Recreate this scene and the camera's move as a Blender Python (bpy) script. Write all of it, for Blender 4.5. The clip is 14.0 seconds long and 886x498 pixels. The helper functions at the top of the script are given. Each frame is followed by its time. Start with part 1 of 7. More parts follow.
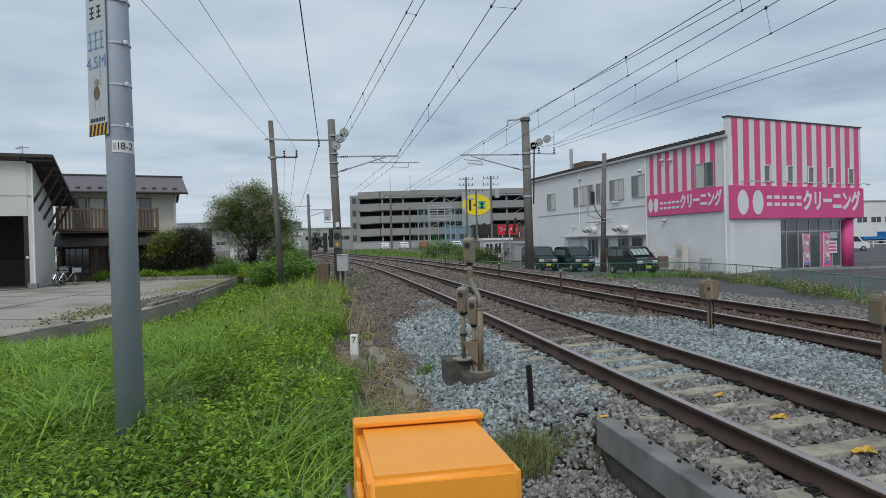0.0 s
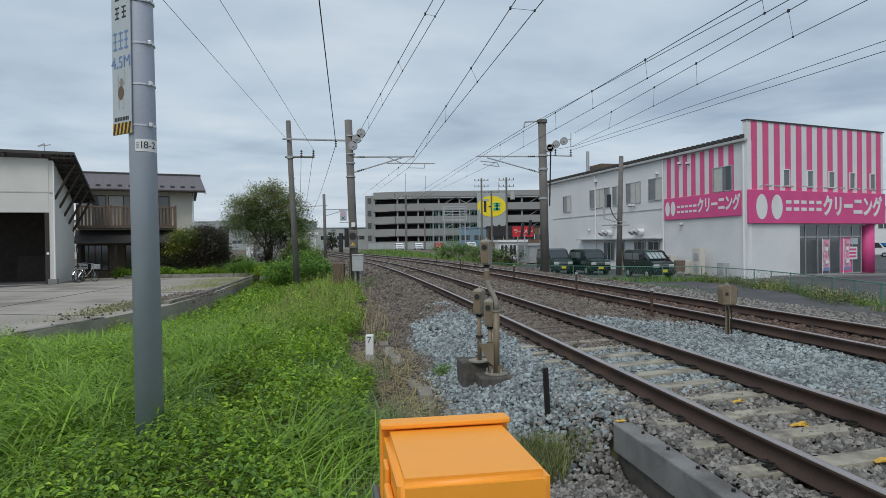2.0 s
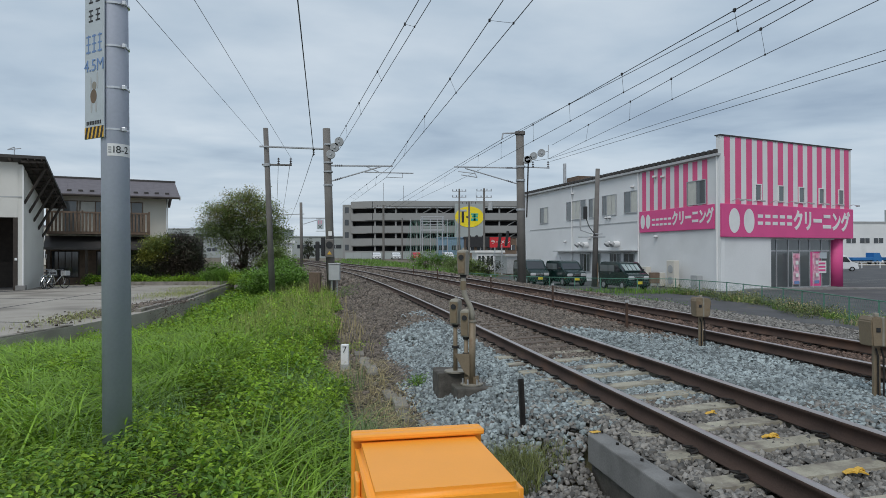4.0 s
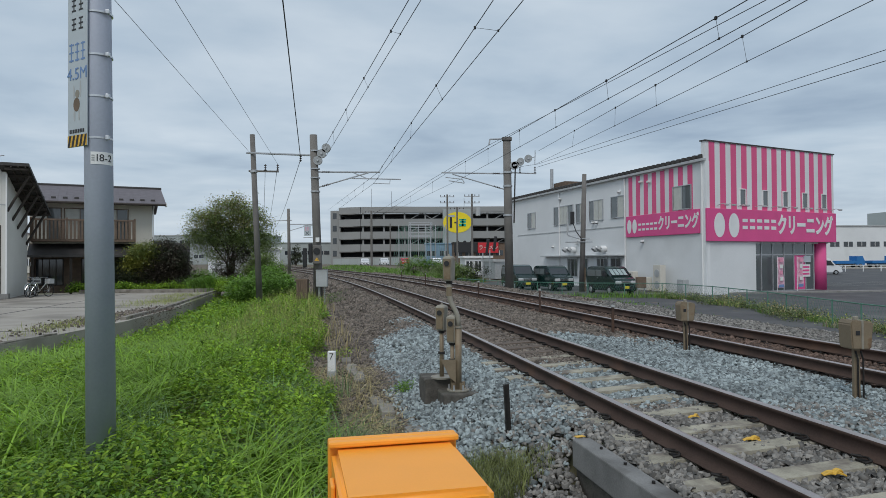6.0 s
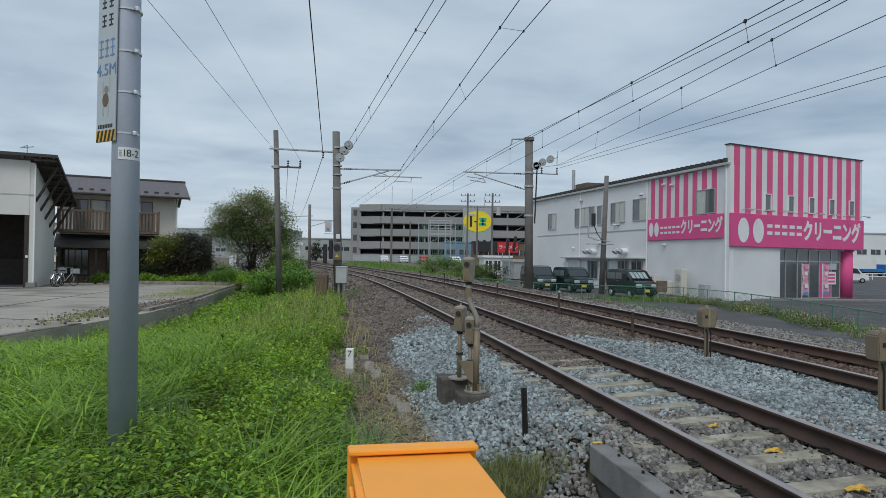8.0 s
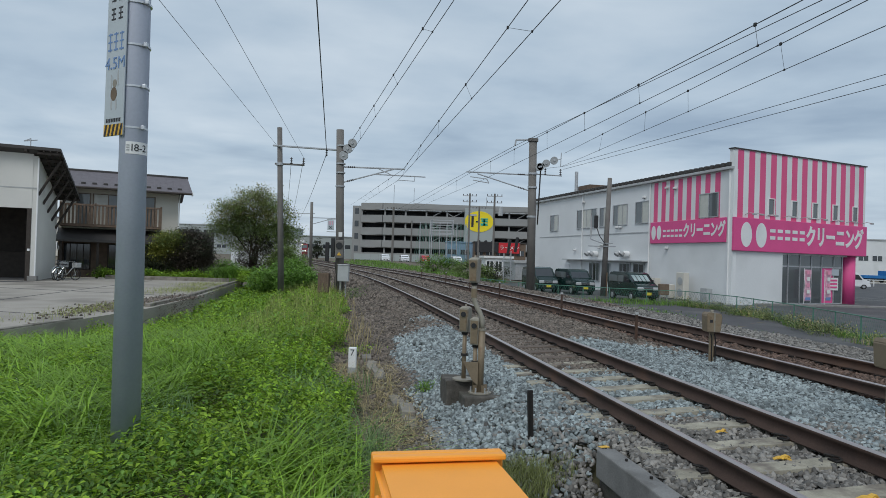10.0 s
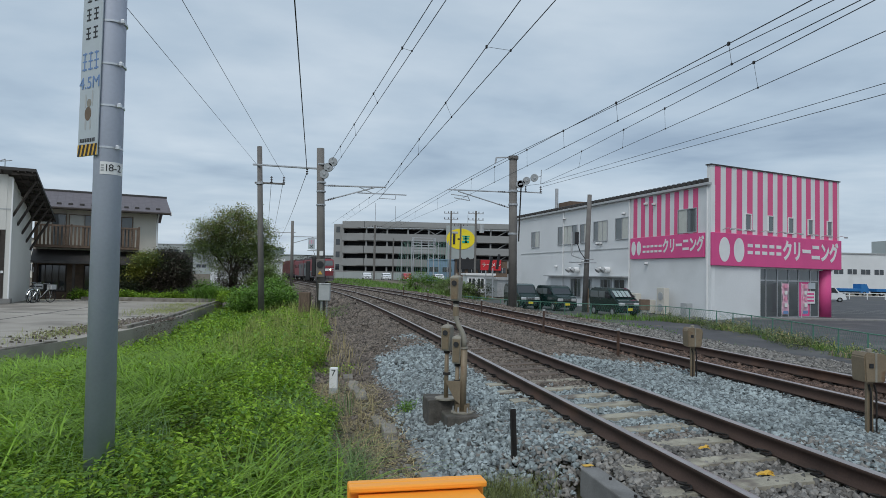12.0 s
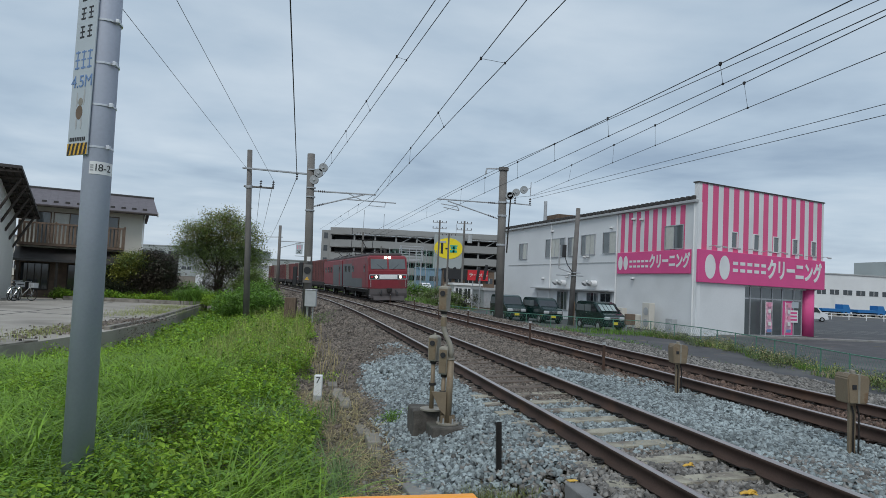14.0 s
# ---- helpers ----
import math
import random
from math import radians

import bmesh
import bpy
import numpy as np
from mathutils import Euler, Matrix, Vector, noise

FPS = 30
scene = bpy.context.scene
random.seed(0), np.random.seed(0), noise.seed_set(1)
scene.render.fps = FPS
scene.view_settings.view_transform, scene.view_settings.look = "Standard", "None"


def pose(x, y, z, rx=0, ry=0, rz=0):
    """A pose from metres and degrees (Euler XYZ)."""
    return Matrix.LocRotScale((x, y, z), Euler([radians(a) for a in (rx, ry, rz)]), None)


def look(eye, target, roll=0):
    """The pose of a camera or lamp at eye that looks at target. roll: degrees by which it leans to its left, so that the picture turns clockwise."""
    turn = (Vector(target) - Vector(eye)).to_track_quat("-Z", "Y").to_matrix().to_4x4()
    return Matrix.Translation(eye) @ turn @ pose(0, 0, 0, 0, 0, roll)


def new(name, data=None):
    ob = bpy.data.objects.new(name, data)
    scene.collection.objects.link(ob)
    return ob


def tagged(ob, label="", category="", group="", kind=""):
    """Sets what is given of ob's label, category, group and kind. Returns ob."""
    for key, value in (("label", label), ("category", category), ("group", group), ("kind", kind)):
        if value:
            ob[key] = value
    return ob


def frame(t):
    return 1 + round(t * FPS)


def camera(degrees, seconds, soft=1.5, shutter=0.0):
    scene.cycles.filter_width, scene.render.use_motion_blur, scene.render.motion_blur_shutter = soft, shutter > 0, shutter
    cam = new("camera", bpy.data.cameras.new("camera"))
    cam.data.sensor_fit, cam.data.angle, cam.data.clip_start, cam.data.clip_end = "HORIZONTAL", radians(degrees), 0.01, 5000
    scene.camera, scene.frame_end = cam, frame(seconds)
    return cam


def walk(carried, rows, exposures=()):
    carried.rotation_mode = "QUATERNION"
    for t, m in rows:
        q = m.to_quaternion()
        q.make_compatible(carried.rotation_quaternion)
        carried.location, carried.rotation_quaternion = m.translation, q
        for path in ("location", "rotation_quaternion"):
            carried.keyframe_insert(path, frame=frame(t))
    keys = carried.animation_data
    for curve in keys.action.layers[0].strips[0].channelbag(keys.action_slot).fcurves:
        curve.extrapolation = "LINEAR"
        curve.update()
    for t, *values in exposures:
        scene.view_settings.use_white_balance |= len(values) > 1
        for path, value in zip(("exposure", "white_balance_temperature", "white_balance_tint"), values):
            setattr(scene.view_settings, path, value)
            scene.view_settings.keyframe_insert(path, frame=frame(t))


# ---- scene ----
cam = camera(68.2, 14.0, soft=0.62)


PATH = [
    (0, (0.012, -0.01, 1.368), (0.01, 1.99, 1.347), -1.4),
    (0.5, (0.003, 0.007, 1.373), (0.005, 2.007, 1.344), -1.1),
    (1, (-0.02, 0.02, 1.359), (-0.087, 2.019, 1.323), -1.8),
    (1.5, (-0.016, -0.011, 1.373), (-0.058, 1.988, 1.353), -0.7),
    (2, (-0.021, -0.013, 1.374), (-0.067, 1.987, 1.357), -0.7),
    (2.5, (-0.015, -0.015, 1.379), (-0.038, 1.985, 1.373), -0.5),
    (3, (-0.015, 0.009, 1.371), (-0.015, 2.008, 1.331), -1.2),
    (3.2, (-0.021, 0.019, 1.369), (-0.005, 2.019, 1.347), -0.1),
    (5.5, (0.008, -0.032, 1.378), (0.054, 1.967, 1.405), -0.5),
    (6, (0.017, -0.03, 1.38), (0.076, 1.969, 1.41), -0.4),
    (6.5, (0.025, -0.013, 1.374), (0.035, 1.987, 1.415), 0.1),
    (7, (0.024, -0.018, 1.377), (0.036, 1.981, 1.426), -0.1),
    (7.2, (0.023, -0.022, 1.385), (0.039, 1.977, 1.425), 0.2),
    (9.5, (-0.049, -0.001, 1.414), (-0.068, 1.999, 1.433), 1.7),
    (10, (-0.06, 0.027, 1.409), (-0.063, 2.027, 1.433), 1.8),
    (10.5, (-0.062, 0.023, 1.414), (-0.056, 2.022, 1.484), 1.3),
    (11, (-0.059, 0.024, 1.419), (-0.046, 2.022, 1.492), 1.5),
    (11.5, (-0.058, 0.047, 1.416), (-0.03, 2.045, 1.483), 1.8),
    (12, (-0.049, 0.059, 1.418), (0.002, 2.056, 1.497), 1.2),
    (12.5, (-0.062, 0.062, 1.42), (-0.031, 2.06, 1.496), 1.4),
    (13, (-0.081, 0.067, 1.426), (-0.053, 2.064, 1.523), 1.7),
    (13.5, (-0.085, 0.099, 1.423), (-0.019, 2.096, 1.511), 2.4),
    (14, (-0.076, 0.073, 1.43), (0.012, 2.068, 1.538), 2.8),
]
walk(cam, [(t, look(eye, target, roll)) for t, eye, target, roll in PATH], [(0, 0.02, 6500, 10), (4, 0.0, 6450, 10), (9, -0.05, 6350, 9), (14, -0.03, 6280, 9)])

# ---------------------------------------------------------------- light
world = bpy.data.worlds.new("overcast_sky")
scene.world = world
world.use_nodes = True
wn, wl = world.node_tree.nodes, world.node_tree.links
wn.clear()


def wnode(kind, **values):
    n = wn.new(kind)
    for k, v in values.items():
        n.inputs[k].default_value = v
    return n


SUN_EL, SUN_AZ = radians(51), radians(197)
w_out = wn.new("ShaderNodeOutputWorld")
w_bg = wnode("ShaderNodeBackground", Strength=1.0)
w_sky = wn.new("ShaderNodeTexSky")
w_sky.sky_type, w_sky.sun_disc, w_sky.sun_elevation, w_sky.sun_rotation = "NISHITA", False, SUN_EL, SUN_AZ
w_tc = wn.new("ShaderNodeTexCoord")
w_sep = wn.new("ShaderNodeSeparateXYZ")
w_z = wn.new("ShaderNodeMath")
w_z.operation = "MAXIMUM"
w_z.inputs[1].default_value = 0.0
w_add = wn.new("ShaderNodeMath")
w_add.operation = "ADD"
w_add.inputs[1].default_value = 0.07
w_dx, w_dy = wn.new("ShaderNodeMath"), wn.new("ShaderNodeMath")
w_dx.operation = w_dy.operation = "DIVIDE"
w_comb = wn.new("ShaderNodeCombineXYZ")
wl.new(w_tc.outputs["Generated"], w_sep.inputs[0])
wl.new(w_sep.outputs["Z"], w_z.inputs[0])
wl.new(w_z.outputs[0], w_add.inputs[0])
wl.new(w_sep.outputs["X"], w_dx.inputs[0])
wl.new(w_sep.outputs["Y"], w_dy.inputs[0])
wl.new(w_add.outputs[0], w_dx.inputs[1])
wl.new(w_add.outputs[0], w_dy.inputs[1])
wl.new(w_dx.outputs[0], w_comb.inputs[0])
wl.new(w_dy.outputs[0], w_comb.inputs[1])
w_map = wn.new("ShaderNodeMapping")
w_map.inputs["Scale"].default_value = (0.55, 0.62, 1)
w_map.inputs["Rotation"].default_value = (0, 0, radians(-12))
w_n1 = wnode("ShaderNodeTexNoise", Scale=0.8, Detail=6.0, Roughness=0.52, Distortion=0.35)
w_n2 = wnode("ShaderNodeTexNoise", Scale=2.8, Detail=5.0, Roughness=0.5)
w_mixn = wn.new("ShaderNodeMath")
w_mixn.operation = "MULTIPLY_ADD"
w_mixn.inputs[1].default_value = 0.35
w_ramp = wn.new("ShaderNodeValToRGB")
w_ramp.color_ramp.elements[0].position, w_ramp.color_ramp.elements[0].color = 0.47, (0.33, 0.42, 0.53, 1)
w_ramp.color_ramp.elements[1].position, w_ramp.color_ramp.elements[1].color = 0.84, (0.66, 0.74, 0.81, 1)
w_mid = w_ramp.color_ramp.elements.new(0.62)
w_mid.color = (0.47, 0.57, 0.67, 1)
wl.new(w_comb.outputs[0], w_map.inputs[0])
wl.new(w_map.outputs[0], w_n1.inputs["Vector"])
wl.new(w_map.outputs[0], w_n2.inputs["Vector"])
wl.new(w_n2.outputs["Fac"], w_mixn.inputs[0])
wl.new(w_n1.outputs["Fac"], w_mixn.inputs[2])
wl.new(w_mixn.outputs[0], w_ramp.inputs[0])
# the cloud deck is thicker than the blue above it; the sky texture only tints it
w_mix = wn.new("ShaderNodeMix")
w_mix.data_type = "RGBA"
w_mix.inputs[0].default_value = 0.10
w_scale = wn.new("ShaderNodeVectorMath")
w_scale.operation = "SCALE"
w_scale.inputs["Scale"].default_value = 0.10
wl.new(w_sky.outputs[0], w_scale.inputs[0])
wl.new(w_ramp.outputs[0], w_mix.inputs[6])
wl.new(w_scale.outputs[0], w_mix.inputs[7])
# pale band of haze low over the horizon
w_hz = wn.new("ShaderNodeMapRange")
w_hz.inputs["From Min"].default_value, w_hz.inputs["From Max"].default_value = 0.0, 0.16
w_hz.inputs["To Min"].default_value, w_hz.inputs["To Max"].default_value = 0.55, 0.0
wl.new(w_z.outputs[0], w_hz.inputs["Value"])
w_mix2 = wn.new("ShaderNodeMix")
w_mix2.data_type = "RGBA"
w_mix2.inputs[7].default_value = (0.62, 0.69, 0.76, 1)
wl.new(w_hz.outputs[0], w_mix2.inputs[0])
wl.new(w_mix.outputs[2], w_mix2.inputs[6])
wl.new(w_mix2.outputs[2], w_bg.inputs["Color"])
wl.new(w_bg.outputs[0], w_out.inputs[0])

sun_data = bpy.data.lights.new("sun", "SUN")
sun_data.energy, sun_data.angle, sun_data.color = 1.4, radians(25), (1.0, 0.97, 0.93)
sun = new("sun", sun_data)
sun.matrix_world = look((-8, -26, 34), (0, 0, 0))

# ---------------------------------------------------------------- materials
MATS = {}


def mat(name, color, rough=0.7, metal=0.0, vary=0.18, scale=6.0, fine=60.0, bump=0.15, spot=None, island=0.0, emit=0.0, coat=0.0, translucent=0.0):
    """A procedural surface: colour varied at two scales, fine relief, optional stains of another colour."""
    if name in MATS:
        return MATS[name]
    m = bpy.data.materials.new(name)
    m.use_nodes = True
    nt = m.node_tree
    n, l = nt.nodes, nt.links
    p = n["Principled BSDF"]
    p.inputs["Roughness"].default_value, p.inputs["Metallic"].default_value = rough, metal
    p.inputs["Coat Weight"].default_value = coat
    tc = n.new("ShaderNodeTexCoord")
    info = n.new("ShaderNodeObjectInfo")
    shift = n.new("ShaderNodeVectorMath")
    shift.operation = "MULTIPLY_ADD"
    shift.inputs[1].default_value = (1, 1, 1)
    vec = n.new("ShaderNodeCombineXYZ")
    for i in range(3):
        l.new(info.outputs["Random"], vec.inputs[i])
    big = n.new("ShaderNodeVectorMath")
    big.operation = "SCALE"
    big.inputs["Scale"].default_value = 37.0
    l.new(vec.outputs[0], big.inputs[0])
    l.new(tc.outputs["Object"], shift.inputs[0])
    l.new(big.outputs[0], shift.inputs[2])
    n1, n2 = n.new("ShaderNodeTexNoise"), n.new("ShaderNodeTexNoise")
    n1.inputs["Scale"].default_value, n1.inputs["Detail"].default_value = scale, 5.0
    n2.inputs["Scale"].default_value, n2.inputs["Detail"].default_value = fine, 3.0
    l.new(shift.outputs[0], n1.inputs["Vector"])
    l.new(shift.outputs[0], n2.inputs["Vector"])
    s = n.new("ShaderNodeMath")
    s.operation = "MULTIPLY_ADD"
    s.inputs[1].default_value = 0.5
    l.new(n2.outputs["Fac"], s.inputs[0])
    l.new(n1.outputs["Fac"], s.inputs[2])
    ramp = n.new("ShaderNodeMapRange")
    ramp.inputs["From Min"].default_value, ramp.inputs["From Max"].default_value = 0.45, 1.05
    ramp.inputs["To Min"].default_value, ramp.inputs["To Max"].default_value = 1 - vary, 1 + vary
    l.new(s.outputs[0], ramp.inputs["Value"])
    source = ramp.outputs[0]
    if island:
        geo = n.new("ShaderNodeNewGeometry")
        r2 = n.new("ShaderNodeMapRange")
        r2.inputs["To Min"].default_value, r2.inputs["To Max"].default_value = 1 - island, 1 + island
        l.new(geo.outputs["Random Per Island"], r2.inputs["Value"])
        mul = n.new("ShaderNodeMath")
        mul.operation = "MULTIPLY"
        l.new(source, mul.inputs[0])
        l.new(r2.outputs[0], mul.inputs[1])
        source = mul.outputs[0]
    col = n.new("ShaderNodeVectorMath")
    col.operation = "SCALE"
    col.inputs[0].default_value = color
    l.new(source, col.inputs["Scale"])
    last = col.outputs[0]
    if spot:
        n3 = n.new("ShaderNodeTexNoise")
        n3.inputs["Scale"].default_value, n3.inputs["Detail"].default_value = spot[1], 6.0
        l.new(shift.outputs[0], n3.inputs["Vector"])
        r3 = n.new("ShaderNodeMapRange")
        r3.inputs["From Min"].default_value, r3.inputs["From Max"].default_value = spot[2], spot[2] + 0.14
        l.new(n3.outputs["Fac"], r3.inputs["Value"])
        mx = n.new("ShaderNodeMix")
        mx.data_type = "RGBA"
        mx.inputs[7].default_value = (*spot[0], 1)
        l.new(r3.outputs[0], mx.inputs[0])
        l.new(last, mx.inputs[6])
        last = mx.outputs[2]
    l.new(last, p.inputs["Base Color"])
    if bump:
        b = n.new("ShaderNodeBump")
        b.inputs["Strength"].default_value, b.inputs["Distance"].default_value = bump, 0.01
        l.new(s.outputs[0], b.inputs["Height"])
        l.new(b.outputs[0], p.inputs["Normal"])
    if emit:
        p.inputs["Emission Color"].default_value = (*color, 1)
        p.inputs["Emission Strength"].default_value = emit
    if translucent:
        tr = n.new("ShaderNodeBsdfTranslucent")
        l.new(last, tr.inputs["Color"])
        ms = n.new("ShaderNodeMixShader")
        ms.inputs[0].default_value = translucent
        l.new(p.outputs[0], ms.inputs[1])
        l.new(tr.outputs[0], ms.inputs[2])
        l.new(ms.outputs[0], n["Material Output"].inputs[0])
    MATS[name] = m
    return m


def glass_mat(name, tint, rough=0.05):
    """Dark window glass: a glossy pane in front of an unlit room."""
    m = mat(name, tint, rough, 0.0, 0.1, 1.5, 20, 0.0)
    m.node_tree.nodes["Principled BSDF"].inputs["Specular IOR Level"].default_value = 0.9
    return m


M_soil = mat("soil_gravel", (0.15, 0.12, 0.09), 0.95, 0, 0.35, 1.2, 40, 0.6, ((0.08, 0.09, 0.035), 0.5, 0.52))
M_fresh = mat("fresh_ballast", (0.245, 0.28, 0.283), 0.85, 0, 0.3, 1.2, 90, 0.3, None, 0.62)
M_old = mat("old_ballast", (0.155, 0.13, 0.108), 0.92, 0, 0.32, 1.5, 90, 0.3, None, 0.6)
M_dark = mat("weathered_grey_ballast", (0.195, 0.184, 0.168), 0.9, 0, 0.25, 3, 90, 0.3, None, 0.6)
M_rust = mat("rust_stained_ballast", (0.125, 0.083, 0.064), 0.92, 0, 0.35, 1.5, 90, 0.3, None, 0.6)
M_rail_top = mat("worn_rail_steel", (0.46, 0.41, 0.39), 0.40, 0.75, 0.15, 2, 30, 0.05)
M_rail_side = mat("rusty_rail", (0.066, 0.040, 0.030), 0.85, 0.1, 0.4, 2, 60, 0.3, ((0.10, 0.055, 0.035), 1.3, 0.55))
M_sleeper = mat("concrete_sleeper", (0.33, 0.305, 0.24), 0.9, 0, 0.35, 5, 70, 0.4, ((0.17, 0.145, 0.12), 4, 0.5))
M_sleeper_old = mat("brown_sleeper", (0.13, 0.10, 0.08), 0.92, 0, 0.3, 5, 60, 0.4)
M_clip = mat("blackened_clip", (0.03, 0.027, 0.025), 0.7, 0.5, 0.3, 20, 80, 0.2)
M_yellow = mat("yellow_clip_paint", (0.66, 0.39, 0.05), 0.6, 0, 0.2, 25, 90, 0.2, ((0.3, 0.16, 0.04), 14, 0.6))
M_conc = mat("weathered_concrete", (0.225, 0.22, 0.21), 0.92, 0, 0.22, 2.5, 60, 0.35, ((0.18, 0.17, 0.15), 1.6, 0.56))
M_edge = mat("damp_grey_concrete", (0.185, 0.182, 0.175), 0.9, 0, 0.3, 3, 60, 0.4, ((0.10, 0.095, 0.088), 2.2, 0.54))
M_conc_dark = mat("mossy_concrete", (0.085, 0.077, 0.066), 0.95, 0, 0.45, 9, 60, 0.8, ((0.07, 0.07, 0.05), 3, 0.55))
M_conc_old = mat("stained_concrete", (0.24, 0.22, 0.19), 0.95, 0, 0.35, 4, 60, 0.4, ((0.115, 0.10, 0.08), 1.8, 0.50))
M_yard = mat("yard_concrete", (0.335, 0.305, 0.265), 0.92, 0, 0.26, 0.5, 40, 0.25, ((0.20, 0.18, 0.155), 0.3, 0.52))
M_asphalt = mat("asphalt", (0.075, 0.075, 0.078), 0.9, 0, 0.25, 1.2, 120, 0.4, ((0.12, 0.12, 0.115), 0.4, 0.56))
M_pole = mat("pole_concrete", (0.165, 0.155, 0.143), 0.9, 0, 0.2, 2, 50, 0.25, ((0.17, 0.15, 0.13), 1.5, 0.58))
M_pole_dark = mat("dark_pole_concrete", (0.155, 0.145, 0.135), 0.9, 0, 0.22, 2, 50, 0.25)
M_steelpole = mat("grey_painted_steel", (0.345, 0.375, 0.445), 0.6, 0, 0.10, 1.5, 40, 0.06, ((0.285, 0.32, 0.385), 1.1, 0.55))
M_band = mat("steel_band", (0.62, 0.63, 0.64), 0.35, 0.7, 0.1, 10, 60, 0.05)
M_white = mat("white_paint", (0.78, 0.78, 0.77), 0.6, 0, 0.06, 2, 40, 0.05)
M_black = mat("black_paint", (0.02, 0.02, 0.022), 0.6, 0, 0.2, 8, 40, 0.05)
M_shopwhite = mat("white_siding", (0.71, 0.72, 0.72), 0.75, 0, 0.06, 0.35, 12, 0.03, ((0.64, 0.65, 0.645), 0.25, 0.55))
M_pink = mat("pink_paint", (0.72, 0.085, 0.27), 0.6, 0, 0.07, 0.8, 20, 0.03)
M_stripe = mat("pink_stripe_paint", (0.70, 0.10, 0.24), 0.65, 0, 0.08, 0.8, 20, 0.03)
M_grey = mat("grey_metal_paint", (0.42, 0.43, 0.43), 0.55, 0.1, 0.12, 3, 40, 0.06)
M_galv = mat("galvanised_steel", (0.46, 0.47, 0.48), 0.5, 0.6, 0.18, 6, 50, 0.08)
M_beige = mat("aged_beige_enamel", (0.27, 0.25, 0.205), 0.6, 0.05, 0.18, 7, 60, 0.1, ((0.20, 0.12, 0.06), 8, 0.62))
M_brown = mat("brown_enamel", (0.155, 0.108, 0.068), 0.6, 0.05, 0.25, 7, 60, 0.12, ((0.12, 0.06, 0.03), 7, 0.58))
M_orange = mat("orange_plastic", (0.95, 0.37, 0.035), 0.45, 0, 0.05, 6, 220, 0.02)
M_glass = glass_mat("window_glass", (0.10, 0.115, 0.12))
M_glass_dark = glass_mat("dark_glass", (0.03, 0.035, 0.04))
# van side panes: the sky's reflection is put into a paler base colour
M_vanglass = glass_mat("sky_lit_glass", (0.15, 0.17, 0.17), 0.08)
M_curtain = mat("curtained_glass", (0.50, 0.50, 0.45), 0.25, 0, 0.12, 3, 20, 0.0)
M_roof_dark = mat("dark_roof_sheet", (0.055, 0.05, 0.047), 0.6, 0.2, 0.25, 2, 40, 0.1)
M_roof_house = mat("brown_roof_tile", (0.135, 0.12, 0.13), 0.7, 0, 0.2, 3, 40, 0.15)
M_cream = mat("cream_wall", (0.62, 0.59, 0.52), 0.85, 0, 0.08, 0.8, 30, 0.08)
M_shedwall = mat("pale_shed_wall", (0.63, 0.62, 0.58), 0.85, 0, 0.07, 0.6, 30, 0.06)
M_wood = mat("weathered_brown_wood", (0.15, 0.105, 0.075), 0.85, 0, 0.3, 5, 60, 0.2)
M_darkwood = mat("dark_timber", (0.045, 0.036, 0.03), 0.85, 0, 0.3, 5, 60, 0.2)
M_wire = mat("tarnished_wire", (0.045, 0.048, 0.05), 0.6, 0.4, 0.1, 5, 40, 0)
M_insul = mat("glazed_insulator", (0.06, 0.05, 0.05), 0.25, 0, 0.1, 5, 40, 0)
M_ceramic = mat("grey_porcelain", (0.36, 0.37, 0.37), 0.35, 0.2, 0.1, 5, 40, 0)
M_leaf = mat("tree_leaf", (0.20, 0.27, 0.085), 0.55, 0, 0.3, 1.3, 12, 0, None, 0.55, 0, 0, 0.38)
M_leaf_dark = mat("dark_leaf", (0.062, 0.075, 0.04), 0.55, 0, 0.3, 1.3, 12, 0, None, 0.5, 0, 0, 0.2)
M_leaf_yellow = mat("yellow_green_leaf", (0.26, 0.27, 0.05), 0.6, 0, 0.3, 1.3, 12, 0, None, 0.4, 0, 0, 0.25)
M_weed = mat("bright_weed_leaf", (0.26, 0.40, 0.036), 0.6, 0, 0.45, 1.6, 10, 0, None, 0.5, 0, 0, 0.42)
M_weed2 = mat("mid_green_weed_leaf", (0.135, 0.255, 0.036), 0.6, 0, 0.45, 1.6, 10, 0, None, 0.5, 0, 0, 0.28)
M_blade = mat("grass_blade", (0.225, 0.38, 0.036), 0.55, 0, 0.3, 0.6, 10, 0, None, 0.4, 0, 0, 0.3)
M_blue_blade = mat("bluish_grass_blade", (0.19, 0.30, 0.11), 0.55, 0, 0.25, 0.6, 10, 0, None, 0.35, 0, 0, 0.3)
M_straw = mat("dry_straw", (0.40, 0.33, 0.17), 0.8, 0, 0.25, 1.5, 10, 0, None, 0.4, 0, 0, 0.2)
M_straw_green = mat("seeding_grass", (0.30, 0.33, 0.10), 0.7, 0, 0.25, 1.5, 10, 0, None, 0.4, 0, 0, 0.25)
M_bark = mat("bark", (0.075, 0.058, 0.045), 0.95, 0, 0.3, 6, 40, 0.5)
M_vangreen = mat("dark_green_car_paint", (0.009, 0.030, 0.026), 0.2, 0.1, 0.08, 2, 20, 0, None, 0, 0, 0.6)
M_carwhite = mat("white_car_paint", (0.74, 0.75, 0.76), 0.25, 0, 0.04, 2, 20, 0, None, 0, 0, 0.5)
M_carred = mat("red_car_paint", (0.5, 0.03, 0.04), 0.25, 0, 0.06, 2, 20, 0, None, 0, 0, 0.5)
M_carblue = mat("blue_truck_paint", (0.02, 0.16, 0.42), 0.3, 0, 0.08, 2, 20, 0)
